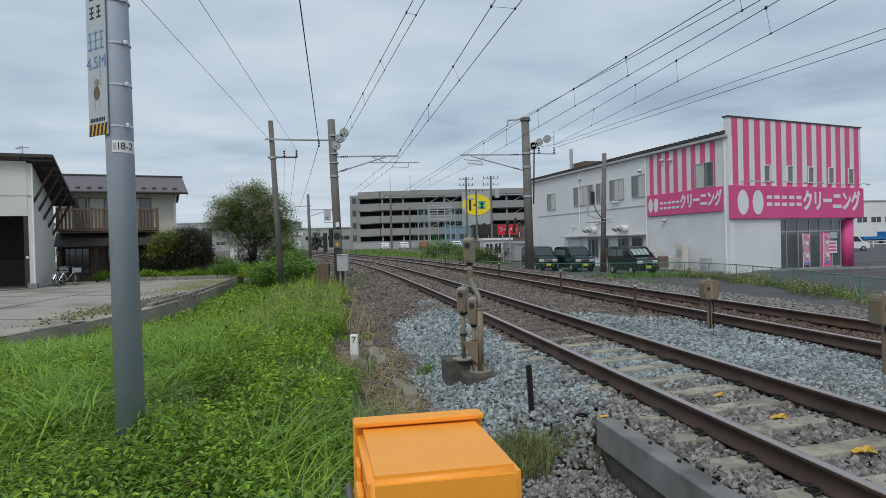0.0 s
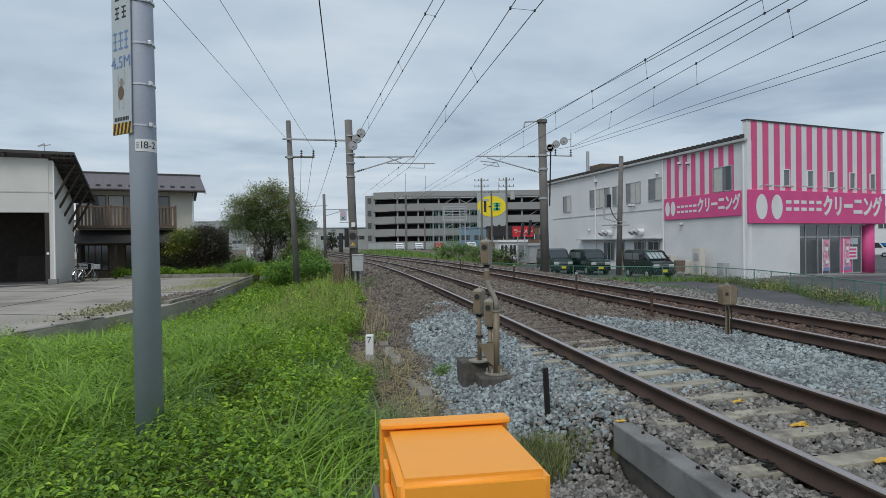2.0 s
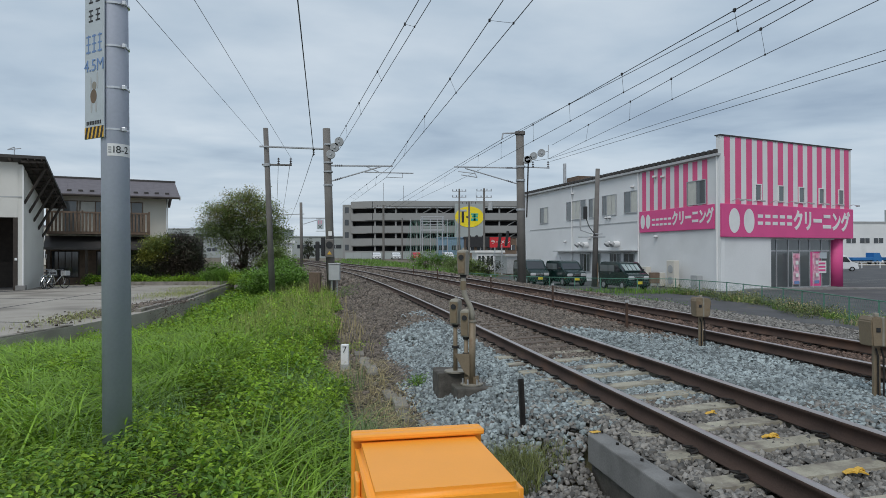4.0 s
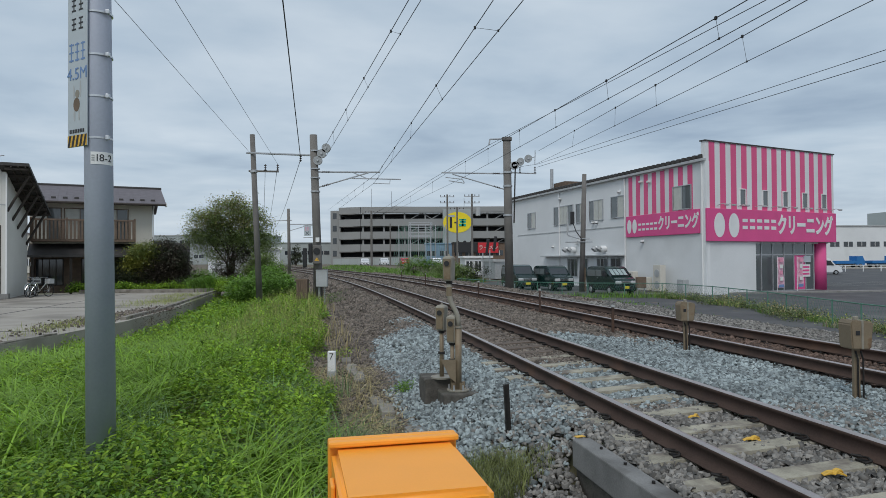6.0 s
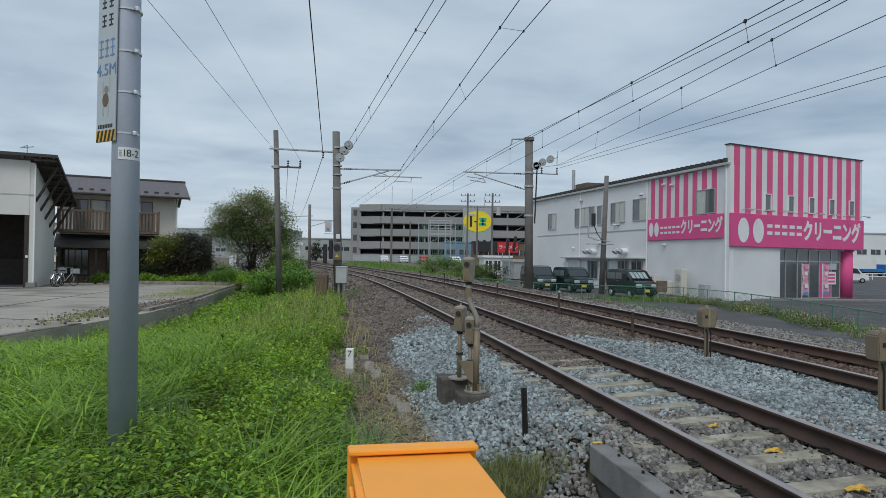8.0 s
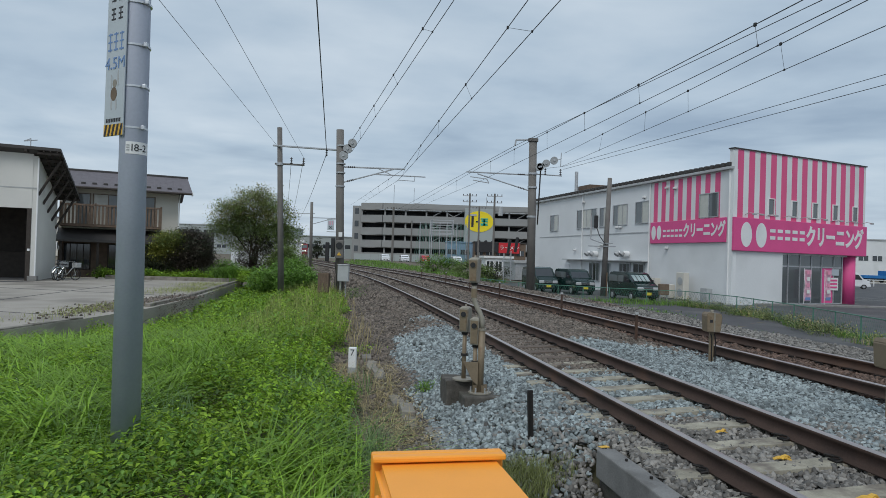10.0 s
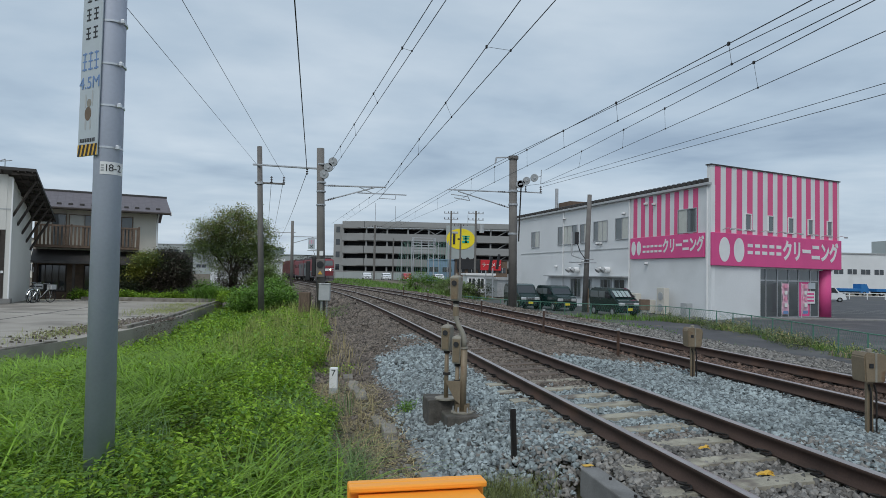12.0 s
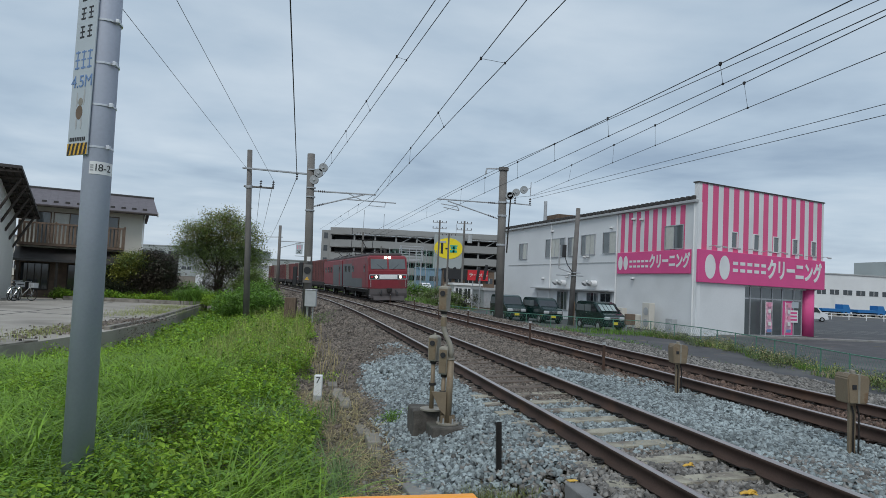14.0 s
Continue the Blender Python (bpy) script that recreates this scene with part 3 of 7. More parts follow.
def build_shop():
    shop = thing("cleaning_shop", "white two-storey shop with pink striped false front and pink sign boards", "shop")
    mf = pose(*SHOP, 0, 0, 0, FRONT_A)
    ms = pose(*SHOP, 0, 0, 0, SIDE_A) @ Matrix.Diagonal((1, 1, 1, 1))
    L, TOP = 12.32, 8.15
    front = part("front_wall", nbox(0, 0, LOT_Z, 4.36, 0.3, TOP), M_shopwhite, shop)
    place(front, mf)
    upper = place(part("false_front", nbox(4.36, 0, 2.28, L, 0.3, TOP), M_shopwhite, shop), mf)
    end = place(part("end_wall", nbox(L - 0.25, 0.3, 2.28, L, 9, 7.0), M_shopwhite, shop), mf)
    cap = place(part("parapet_cap", nbox(-0.06, -0.06, TOP, L + 0.06, 0.36, TOP + 0.07), M_roof_dark, shop, "dark metal coping"), mf)
    # stripes on the false front
    pitch = (11.75 - 0.52) / 12
    for i in range(13):
        x = (0.30 + i * pitch) * L / 12.25
        place(part("stripe", nbox(x, -0.006, 4.22, x + 0.49 * L / 12.25, 0.01, TOP - 0.02), M_stripe, front, "pink painted stripe"), Matrix())
    # sign board
    board = place(part("sign_board", nbox(-0.05, -0.16, 2.30, L - 0.02, -0.004, 4.22, 0.02), M_pink, shop, "bright pink fascia sign board"), mf)
    sy = -0.172
    k = L / 12.25

    def blob(x0, z0, x1, z1, parent=board):
        part("sign_mark", nbox(x0 * k, sy, z0, x1 * k, sy + 0.01, z1, 0.004), M_white, parent, "white sign mark")

    def oval(cx, cz, rx, rz):
        part("sign_mark", disc(cx * k, sy, cz, rx, rz), M_white, board, "white oval sign mark")

    oval(0.95, 3.25, 0.46, 0.72)
    oval(2.2, 3.25, 0.46, 0.72)
    for i in range(5):  # five smaller marks
        x = 2.95 + i * 0.66
        blob(x, 3.46, x + 0.46, 3.66), blob(x, 3.04, x + 0.46, 3.24)
    letters("sign_letters", "クリーニング", 0.95, M_white, board, pose(9.0 * k, sy, 3.28, 90, 0, 0) @ Matrix.Diagonal((1.0, 1.38, 1, 1)), "bold white sign letters", 0.04)
    # small high windows in the false front and the gooseneck lamps under them
    for x in (2.94, 5.02, 6.95, 8.91, 10.91):
        window(upper if x > 4 else front, x * k, 4.52, (x + 0.48) * k, 5.44, -0.002, 1, M_glass, "window", M_white, 0.06)
    for x in (1.0, 1.6, 2.8, 4.3, 5.8, 7.3, 8.8, 10.3, 11.9):
        lamp = part("sign_lamp", tubes([(x * k, 0, 4.42), (x * k, -0.35, 4.50), (x * k, -0.62, 4.44)], 0.02), M_grey, front, "small grey gooseneck sign lamp")
        part("lamp_head", nbox(x * k - 0.13, -0.72, 4.36, x * k + 0.13, -0.58, 4.46, 0.02), M_grey, lamp)
    # entrance
    e0, e1 = 4.36 * k, 10.5 * k
    ent = place(part("entrance_frame", bmesh.new(), M_galv, shop, "silver aluminium shopfront"), mf)
    bm = bmesh.new()
    for x in (e0, e0 + 0.9, e0 + 2.0, e0 + 3.1, e0 + 4.1, e0 + 5.3, e1):
        box(bm, x - 0.04, 0.30, LOT_Z, x + 0.04, 0.40, 2.28)
    for z in (LOT_Z, 1.45, 2.20):
        box(bm, e0 + 0.04, 0.31, z, e1 - 0.04, 0.39, z + 0.09)
    bm.to_mesh(ent.data)
    bm.free()
    edges = (e0, e0 + 0.9, e0 + 2.0, e0 + 3.1, e0 + 4.1, e0 + 5.3, e1)
    for i, (a, b) in enumerate(zip(edges[:-1], edges[1:])):
        part("pane", nbox(a + 0.04, 0.34, LOT_Z + 0.09, b - 0.04, 0.35, 1.45), M_glass if i not in (4,) else M_pink, ent)
        part("pane", nbox(a + 0.04, 0.34, 1.54, b - 0.04, 0.35, 2.2), M_glass, ent)
    part("poster", nbox(e1 - 1.35, 0.27, 0.05, e1 - 0.45, 0.30, 0.85), M_white, ent, "white poster with pink bars")
    for i in range(3):
        part("poster_bar", nbox(e1 - 1.25, 0.262, 0.62 - i * 0.22, e1 - 0.55, 0.269, 0.74 - i * 0.22), M_pink, ent)
    part("poster", nbox(e1 - 1.1, 0.27, 1.0, e1 - 0.4, 0.30, 1.4), M_pale, ent)
    place(part("shop_floor", nbox(e0, 0.2, LOT_Z - 0.1, L, 6, LOT_Z + 0.02), M_conc, shop), mf)
    place(part("inner_wall", nbox(e0, 3.0, LOT_Z, e1 + 0.8, 3.1, 2.28), M_cream, shop), mf)
    place(part("canopy_soffit", nbox(e0, 0.3, 2.2, L - 0.25, 3.0, 2.28), M_white, shop), mf)
    pillar = place(part("pillar", ntube((11.35 * k, 0.55, LOT_Z), (11.35 * k, 0.55, 2.3), 0.48, 0.48, 24), M_pink, shop, "round pink corner pillar"), mf)
    smooth(pillar)
    for x in (5.35, 7.25):
        flag = thing("banner_stand", "pink printed banner on a slim pole before the shopfront", "banner")
        flag.matrix_basis = mf @ pose(x * k, -0.7, LOT_Z)
        part("pole", ntube((0, 0, 0), (0, 0, 2.25), 0.015), M_white, flag)
        part("base", nbox(-0.2, -0.2, 0, 0.2, 0.2, 0.06, 0.02), M_white, flag)
        bm = bmesh.new()
        vs = []
        for j in range(9):
            for i in range(4):
                vs.append(bm.verts.new((0.02 + i * 0.19, 0.05 * math.sin(j * 1.1 + i), 0.30 + j * 0.235)))
        for j in range(8):
            for i in range(3):
                bm.faces.new((vs[j * 4 + i], vs[j * 4 + i + 1], vs[j * 4 + i + 5], vs[j * 4 + i + 4]))
        cloth = part("cloth", bm, M_pinkpale, flag)
        part("cloth_foot", nbox(0.06, -0.06, 0.34, 0.52, -0.053, 0.52), M_signblue, cloth)
        for j in range(4):
            part("cloth_bar", nbox(0.16, -0.075, 0.75 + j * 0.38, 0.42, -0.068, 0.98 + j * 0.38), M_poster if j % 2 else M_flower, cloth)

    # long side: x runs along the wall away from the front, y is into the building (negative y of the rotated frame)
    SL, SE = 29.0, 6.98
    side = place(part("side_wall", nbox(0.02, -0.3, LOT_Z, SL, -0.02, SE), M_shopwhite, shop, "white clad side wall"), ms)
    far_end = place(part("rear_wall", nbox(SL - 0.25, -14, LOT_Z, SL, -0.3, SE), M_shopwhite, shop), ms)

    def swin(x0, z0, x1, z1, panes, glass):
        w = window(side, -x1, z0, -x0, z1, 0, panes, glass)
        place(w, pose(0, 0.004, 0, 0, 0, 180))
        return w

    swin(1.26, 4.33, 2.94, 5.72, 2, [M_curtain, M_glass])
    swin(8.45, 4.27, 10.1, 5.75, 2, [M_glass, M_curtain])
    swin(11.3, 4.25, 13.2, 5.72, 3, [M_glass, M_curtain, M_curtain])
    swin(14.1, 4.22, 15.3, 5.66, 2, [M_glass, M_curtain])
    swin(15.9, 4.20, 19.2, 5.69, 4, [M_glass, M_curtain, M_curtain, M_glass])
    swin(23.0, 4.15, 24.6, 5.55, 2, [M_glass, M_curtain])
    swin(8.9, 0.0, 10.2, 1.32, 2, [M_glass_dark, M_glass_dark])
    swin(10.7, 0.05, 12.1, 1.32, 3, [M_glass, M_glass_dark, M_glass])
    swin(15.2, -0.1, 16.8, 1.31, 3, [M_glass, M_glass_dark, M_glass])
    swin(13.6, -0.1, 14.6, 1.31, 2, [M_glass, M_glass])
    for i in range(8):
        x = 1.37 + i * 0.90
        part("stripe", nbox(x - 0.22, -0.018, 4.24, x + 0.22, 0.002, SE - 0.05), M_stripe, side, "pink painted stripe")
    board2 = part("sign_board", nbox(0.5, -0.018, 2.78, 8.1, 0.10, 4.22, 0.015), M_pink, side, "pink side sign board")

    def blob2(x0, z0, x1, z1):
        part("sign_mark", nbox(8.1 - x1, 0.102, z0, 8.1 - x0, 0.112, z1, 0.003), M_white, board2, "white sign mark")

    def oval2(cx, cz, rx, rz):
        part("sign_mark", disc(8.1 - cx, 0.102, cz, rx, rz), M_white, board2, "white oval sign mark")

    for c in (0.42, 1.05):
        oval2(c, 3.5, 0.25, 0.48)
    for i in range(5):
        x = 1.5 + i * 0.44
        blob2(x, 3.52, x + 0.32, 3.66), blob2(x, 3.18, x + 0.32, 3.32)
    letters("sign_letters", "クリーニング", 0.66, M_white, board2, pose(8.1 - 5.65, 0.105, 3.50, 90, 0, 180) @ Matrix.Diagonal((1.0, 1.45, 1, 1)), "bold white sign letters", 0.04)
    # eave, gutter, corrugated roof edge, joints and pipes
    part("gutter", nbox(0.0, -0.05, SE, SL + 0.2, 0.22, SE + 0.16, 0.02), M_grey, side, "grey eaves gutter")
    for i in range(58):
        x = 0.3 + i * 0.5
        part("roof_rib", nbox(x - 0.13, -0.5, SE + 0.165, x + 0.13, 0.2, SE + 0.42, 0.04), M_roof_dark, side, "dark folded roof rib end")
    for x in (0.25, 8.3, 18.2):
        part("downpipe", ntube((x, 0.06, LOT_Z), (x, 0.06, SE), 0.05), M_white, side, "white downpipe")
    part("wall_joint", nbox(8.35, -0.018, 3.55, 27, 0.012, 3.62), M_grey, side)
    part("vent_canopy", nbox(8.4, 0, 1.5, 21, 0.5, 1.58), M_grey, side, "narrow grey canopy")
    for x in (11.0, 11.7, 15.6, 16.4):
        duct = part("duct_hood", ntube((x, 0, 2.05), (x, 0.45, 2.05), 0.22, 0.22, 14), M_white, side, "white round vent hood")
        part("hood_lip", ntube((x, 0.45, 2.1), (x, 0.60, 1.95), 0.24, 0.20, 14), M_grey, duct)
    for x, z in ((6.2, 2.4), (12.6, 4.0), (12.1, 4.0), (15.2, 2.5), (14.8, 2.7), (19.4, 2.3), (6.3, 6.4), (5.4, 6.3), (9.0, 6.0), (18.0, 6.3)):
        lamp = part("wall_lamp", nbox(x - 0.1, 0, z, x + 0.1, 0.22, z + 0.14, 0.03), M_white, side, "small white wall lamp")
        part("lens", nbox(x - 0.07, 0.05, z - 0.03, x + 0.07, 0.2, z - 0.002), M_black, lamp)
    part("side_door", nbox(20.5, -0.018, LOT_Z, 21.4, 0.02, 1.2), M_white, side)
    roof = bmesh.new()
    pf = [mf @ Vector((0.1, 0.3, SE + 0.1)), mf @ Vector((L - 0.1, 0.3, SE + 0.1)), ms @ Vector((SL, -14, SE + 0.1)), ms @ Vector((SL, 0, SE + 0.1))]
    lo = [roof.verts.new(p) for p in pf]
    hi = [roof.verts.new(p + Vector((0, 0, 0.1))) for p in pf]
    roof.faces.new(hi), roof.faces.new(lo[::-1])
    for i in range(4):
        roof.faces.new((lo[i], lo[(i + 1) % 4], hi[(i + 1) % 4], hi[i]))
    part("roof", roof, M_roof_dark, shop, "dark folded metal roof")
    tower = place(part("roof_box", nbox(21, -4.2, SE + 0.2, 23.2, -2.0, SE + 1.3), M_wood, shop, "brown rooftop enclosure"), ms)
    place(part("chimney", ntube((22.8, -1.6, SE + 0.2), (22.8, -1.6, SE + 2.6), 0.16), M_galv, shop, "steel flue"), ms)
    # outdoor units along the side wall, each its own thing
    for x, w, h in ((1.0, 0.6, 0.9), (3.2, 0.75, 1.75), (4.6, 0.8, 0.95), (6.2, 0.8, 1.3), (7.2, 0.7, 1.35)):
        u = thing("outdoor_unit", "off-white air-conditioner outdoor unit against the wall", "air conditioner", group="outdoor units by the shop wall")
        u.matrix_basis = ms @ pose(x, 0.45, LOT_Z)
        part("body", nbox(0, 0, 0.1, w, 0.4, h, 0.02), M_cream if w > 0.7 else M_grey, u)
        part("feet", nbox(0.05, 0.02, 0.0, w - 0.05, 0.38, 0.1), M_conc, u)
        for j in range(max(1, int(h / 0.75))):
            part("fan_grille", ntube((w * 0.45, 0.39, 0.5 + j * 0.72), (w * 0.45, 0.425, 0.5 + j * 0.72), 0.25, 0.25, 18), M_grey, u)
    return shop


build_shop()


# ---------------------------------------------------------------- vehicles
def wheel(parent, x, y, r=0.28, w=0.17):
    t = part("wheel", ntube((x, y - w / 2, r), (x, y + w / 2, r), r, r, 18), M_tyre, parent, "black tyre")
    s = -1 if y < 0 else 1
    part("rim", ntube((x, y + s * w * 0.40, r), (x, y + s * (w / 2 + 0.012), r), r * 0.62, r * 0.55, 14), M_rim, t)


def van(name, label, paint, loc, rz, length=3.4, h=1.85, w=1.48, group="", plate=M_plate):
    """A boxy one-box van, its nose towards +x."""
    v = thing(name, label, "van", loc, rz, group)
    hw, hl = w / 2, length / 2
    prof = [(-hl, 0.32), (-hl, 1.1), (-hl + 0.05, h - 0.18), (-hl + 0.2, h - 0.03), (-hl + 0.4, h), (hl - 1.32, h), (hl - 1.16, h - 0.05), (hl - 0.66, 1.10), (hl - 0.10, 0.97), (hl, 0.84), (hl, 0.32), (hl - 0.08, 0.25), (-hl + 0.08, 0.25)]
    bm = nprism(prof, -hw, hw)
    bmesh.ops.bevel(bm, geom=[e for e in bm.edges if abs(e.verts[0].co.y - e.verts[1].co.y) < 1e-4], offset=0.07, segments=2, affect="EDGES")
    smooth_ob = part("body", bm, paint, v)
    a, b = (hl - 1.12, h - 0.12), (hl - 0.71, 1.13)
    quad = [(a[0] + 0.012, -hw + 0.14, a[1]), (a[0] + 0.012, hw - 0.14, a[1]), (b[0] + 0.03, hw - 0.09, b[1]), (b[0] + 0.03, -hw + 0.09, b[1])]
    part("windscreen", sheet(quad, (0.008, 0, 0.004)), M_glass_dark, v, "dark reflective windscreen")
    for s in (-1, 1):
        for x0, x1 in ((-hl + 0.18, -0.58), (-0.51, 0.18)):
            part("side_window", nbox(x0, s * hw - 0.008, 1.10, x1, s * hw + 0.008, h - 0.18, 0.02), M_vanglass, v)
        bm = bmesh.new()
        tri = [(0.35 - 0.1, 1.10), (hl - 0.80, 1.10), (hl - 1.16, h - 0.22), (0.35 - 0.1, h - 0.18)]
        prism(bm, tri, s * hw - 0.008, s * hw + 0.008)
        part("side_window", bm, M_glass_dark, v)
        part("headlight", nbox(hl - 0.10, s * (hw - 0.25) - 0.19, 0.66, hl + 0.02, s * (hw - 0.25) + 0.19, 0.86, 0.04), M_lamp_off, v, "clear headlight")
        part("mirror", nbox(hl - 0.95, s * hw - 0.02 if s > 0 else -hw - 0.17, 1.10, hl - 0.86, s * hw + 0.17 if s > 0 else -hw + 0.02, 1.27, 0.03), M_black, v)
        part("pillar", tubes([(hl - 1.16, s * (hw - 0.03), h - 0.10), (hl - 0.68, s * (hw - 0.03), 1.12)], 0.03), paint, v)
        part("door_handle", nbox(-0.35, s * (hw + 0.002), 0.98, -0.18, s * (hw + 0.03), 1.02), M_chrome, v)
        for x in (-hl + 0.62, hl - 0.62):
            wheel(v, x, s * (hw - 0.06))
    part("grille", nbox(hl - 0.02, -0.30, 0.68, hl + 0.02, 0.30, 0.84, 0.01), M_chrome, v)
    part("lower_grille", nbox(hl + 0.03, -0.45, 0.36, hl + 0.066, 0.45, 0.50, 0.01), M_black, v)
    part("roof_panel", nbox(-hl + 0.35, -hw + 0.12, h - 0.01, hl - 1.35, hw - 0.12, h + 0.02, 0.01), paint, v)
    part("bumper", nbox(hl - 0.1, -hw + 0.03, 0.28, hl + 0.06, hw - 0.03, 0.58, 0.04), paint, v)
    part("number_plate", nbox(hl + 0.06, -0.17, 0.40, hl + 0.075, 0.17, 0.56), plate, v, "yellow number plate")
    part("rear_window", nbox(-hl - 0.012, -hw + 0.15, 1.1, -hl + 0.03, hw - 0.15, h - 0.3), M_glass_dark, v)
    return v


shade_van = van("van", "dark green box van with a silver sunshade behind its windscreen", M_vangreen, (11.45, 39.75, LOT_Z), -75, 3.4, 1.68, group="dark green vans by the shop")
hl_ = 1.7
for i in range(4):
    y0 = -0.52 + i * 0.27
    part("sunshade", sheet([(hl_ - 1.08, y0, 1.53), (hl_ - 1.08, y0 + 0.22, 1.53), (hl_ - 0.66, y0 + 0.24, 1.18), (hl_ - 0.66, y0 + 0.02, 1.18)], (0.012, 0, 0.008)), M_shade, shade_van, "pale silver sunshade fold")
van("van", "dark green box van parked in the car park", M_vangreen, (9.0, 45.3, LOT_Z), -75, 3.4, 1.68, group="dark green vans by the shop")
van("van", "dark green box van parked in the car park", M_vangreen, (6.85, 46.9, LOT_Z), -77, 3.4, 1.75, group="dark green vans by the shop")
van("van", "small white van parked across the road", M_carwhite, (48.7, 78.4, LOT_Z), -28, 3.8, 1.9, 1.6, plate=M_white)
CAR = van("car", "white minivan driving past the end of the shop", M_carwhite, (60, -20, LOT_Z), 116, 4.7, 1.72, 1.74, plate=M_white)


def flat_truck(loc, rz):
    t = thing("truck", "blue flatbed truck parked across the road", "truck", loc, rz, "blue trucks across the road")
    part("cab", nprism([(1.4, 0.5), (1.4, 2.2), (2.6, 2.2), (3.0, 1.4), (3.05, 0.5)], -0.95, 0.95), M_carblue, t)
    part("windscreen", nbox(2.72, -0.8, 1.4, 2.82, 0.8, 2.0, 0.02), M_glass_dark, t)
    part("bed", nbox(-3.0, -1.0, 0.8, 1.35, 1.0, 1.35, 0.03), M_carblue, t)
    part("chassis", nbox(-2.9, -0.5, 0.45, 2.6, 0.5, 0.8), M_under, t)
    for x in (-1.9, 2.1):
        for y in (-0.85, 0.85):
            wheel(t, x, y, 0.4, 0.25)
    return t


flat_truck((79, 120, LOT_Z), 8)
flat_truck((86.5, 121, LOT_Z), 8)
flat_truck((94, 122, LOT_Z), 8)


# ---------------------------------------------------------------- poles and overhead line
def pole_thing(name, label, top, base, r0, r1, material, category="pole"):
    p = thing(name, label, category, base)
    t = Vector(top) - Vector(base)
    smooth(part("shaft", ntube((0, 0, 0), t, r0, r1, 20), material, p))
    return p


def rel(p, pts):
    return [Vector(q) - p.location for q in pts]


def disc_tower(p, pts, r=0.12):
    for q in pts:
        w = part("tension_wheel", ntube(q + Vector((0, -0.07, 0)), q + Vector((0, 0.07, 0)), r * 1.5, r * 1.5, 20), M_ceramic, p, "grey tension balancer wheel")
        part("hub", ntube(q + Vector((0, -0.12, 0)), q + Vector((0, 0.12, 0)), r * 0.4), M_galv, w)


def insulator(parent, a, b, n=4, r=0.055):
    a, b = Vector(a), Vector(b)
    bm = tube(bmesh.new(), a, b, 0.02)
    for i in range(n):
        c = a + (b - a) * ((i + 0.5) / n)
        d = (b - a).normalized() * 0.02
        tube(bm, c - d, c + d, r, r * 0.6, 10)
    return part("insulator", bm, M_insul, parent, "dark ribbed insulator")


# catenary mast on the near side
ML = pole_thing("catenary_mast", "round concrete overhead-line mast with cantilever and signal boxes", (-4.83, 29.0, 6.9), (-4.6, 29.0, -0.7), 0.19, 0.165, M_pole, "mast")
arm = part("cantilever", tubes(rel(ML, [(-4.62, 29, 5.26), (-1.9, 29, 5.24)]), 0.035), M_galv, ML, "grey steel cantilever")
part("brace", tubes(rel(ML, [(-4.6, 29, 4.58), (-2.4, 29, 5.22)]), 0.03), M_galv, ML)
part("steady_arm", tubes(rel(ML, [(-3.15, 29, 4.97), (-0.98, 29, 4.92)]), 0.025), M_galv, ML)
part("drop_link", tubes(rel(ML, [(-1.45, 29, 4.92), (-1.47, 29, 4.72), (-2.2, 29, 4.75)]), 0.015), M_galv, ML)
part("stay", tubes(rel(ML, [(-3.2, 29, 5.28), (-2.5, 29, 4.97)]), 0.02), M_galv, ML)
insulator(ML, *rel(ML, [(-4.45, 29, 5.26), (-4.1, 29, 5.26)]))
insulator(ML, *rel(ML, [(-4.45, 29, 4.62), (-4.15, 29, 4.71)]))
disc_tower(ML, rel(ML, [(-4.62, 28.9, 5.75), (-4.45, 28.9, 6.05), (-4.25, 28.9, 6.3)]), 0.13)
for z in (5.0, 5.4, 6.2, 4.4):
    part("clamp_band", ntube((-0.15 + 0.0 * z, 0, z + 0.66), (-0.15, 0, z + 0.72), 0.21, 0.21, 16), M_galv, ML)
part("relay_case", nbox(-0.06, -0.5, 0.9, 0.42, -0.2, 1.6, 0.02), M_grey, ML, "pale grey trackside equipment case")
part("relay_lid", nbox(-0.07, -0.52, 1.6, 0.43, -0.18, 1.64, 0.01), M_galv, ML)
part("case_post", ntube((0.05, -0.3, -0.1), (0.05, -0.3, 0.95), 0.05), M_galv, ML)
part("conduit", tubes([(0.28, -0.28, 0.0), (0.28, -0.28, 0.9)], 0.03), M_galv, ML)
sig = part("signal_head", nbox(-0.2, -0.5, 1.9, 0.16, -0.25, 2.70, 0.03), M_pole_dark, ML, "grey crossing signal head")
part("signal_lens", ntube((-0.02, -0.53, 2.45), (-0.02, -0.49, 2.45), 0.15, 0.15, 18), M_black, sig)
part("warning_mark", sheet([(-0.12, -0.51, 2.03), (0.09, -0.51, 2.03), (-0.015, -0.51, 2.18)], (0, 0.008, 0)), M_yellow, sig)
part("plate", nbox(-0.10, -0.3, 2.85, 0.06, -0.26, 3.05), M_white, ML, "small white plate")
for x, z in ((-0.58, 1.75), (-0.33, 1.95)):
    hood = part("signal_board", nbox(x - 0.09, -0.28, z, x + 0.09, -0.22, z + 0.85, 0.04), M_black, ML, "slim black signal board")
    part("bracket", tubes([(x, -0.2, z + 0.4), (0, 0, z + 0.4)], 0.02), M_galv, hood)
msg = part("hung_sign", nbox(-0.63, -0.13, 3.14, -0.34, -0.10, 3.57, 0.01), M_pale, ML, "small pale sign hung beside the mast")
for dx in (-0.56, -0.49, -0.42):
    part("sign_bar", nbox(dx - 0.012, -0.136, 3.36, dx + 0.012, -0.131, 3.53), M_poster, msg)
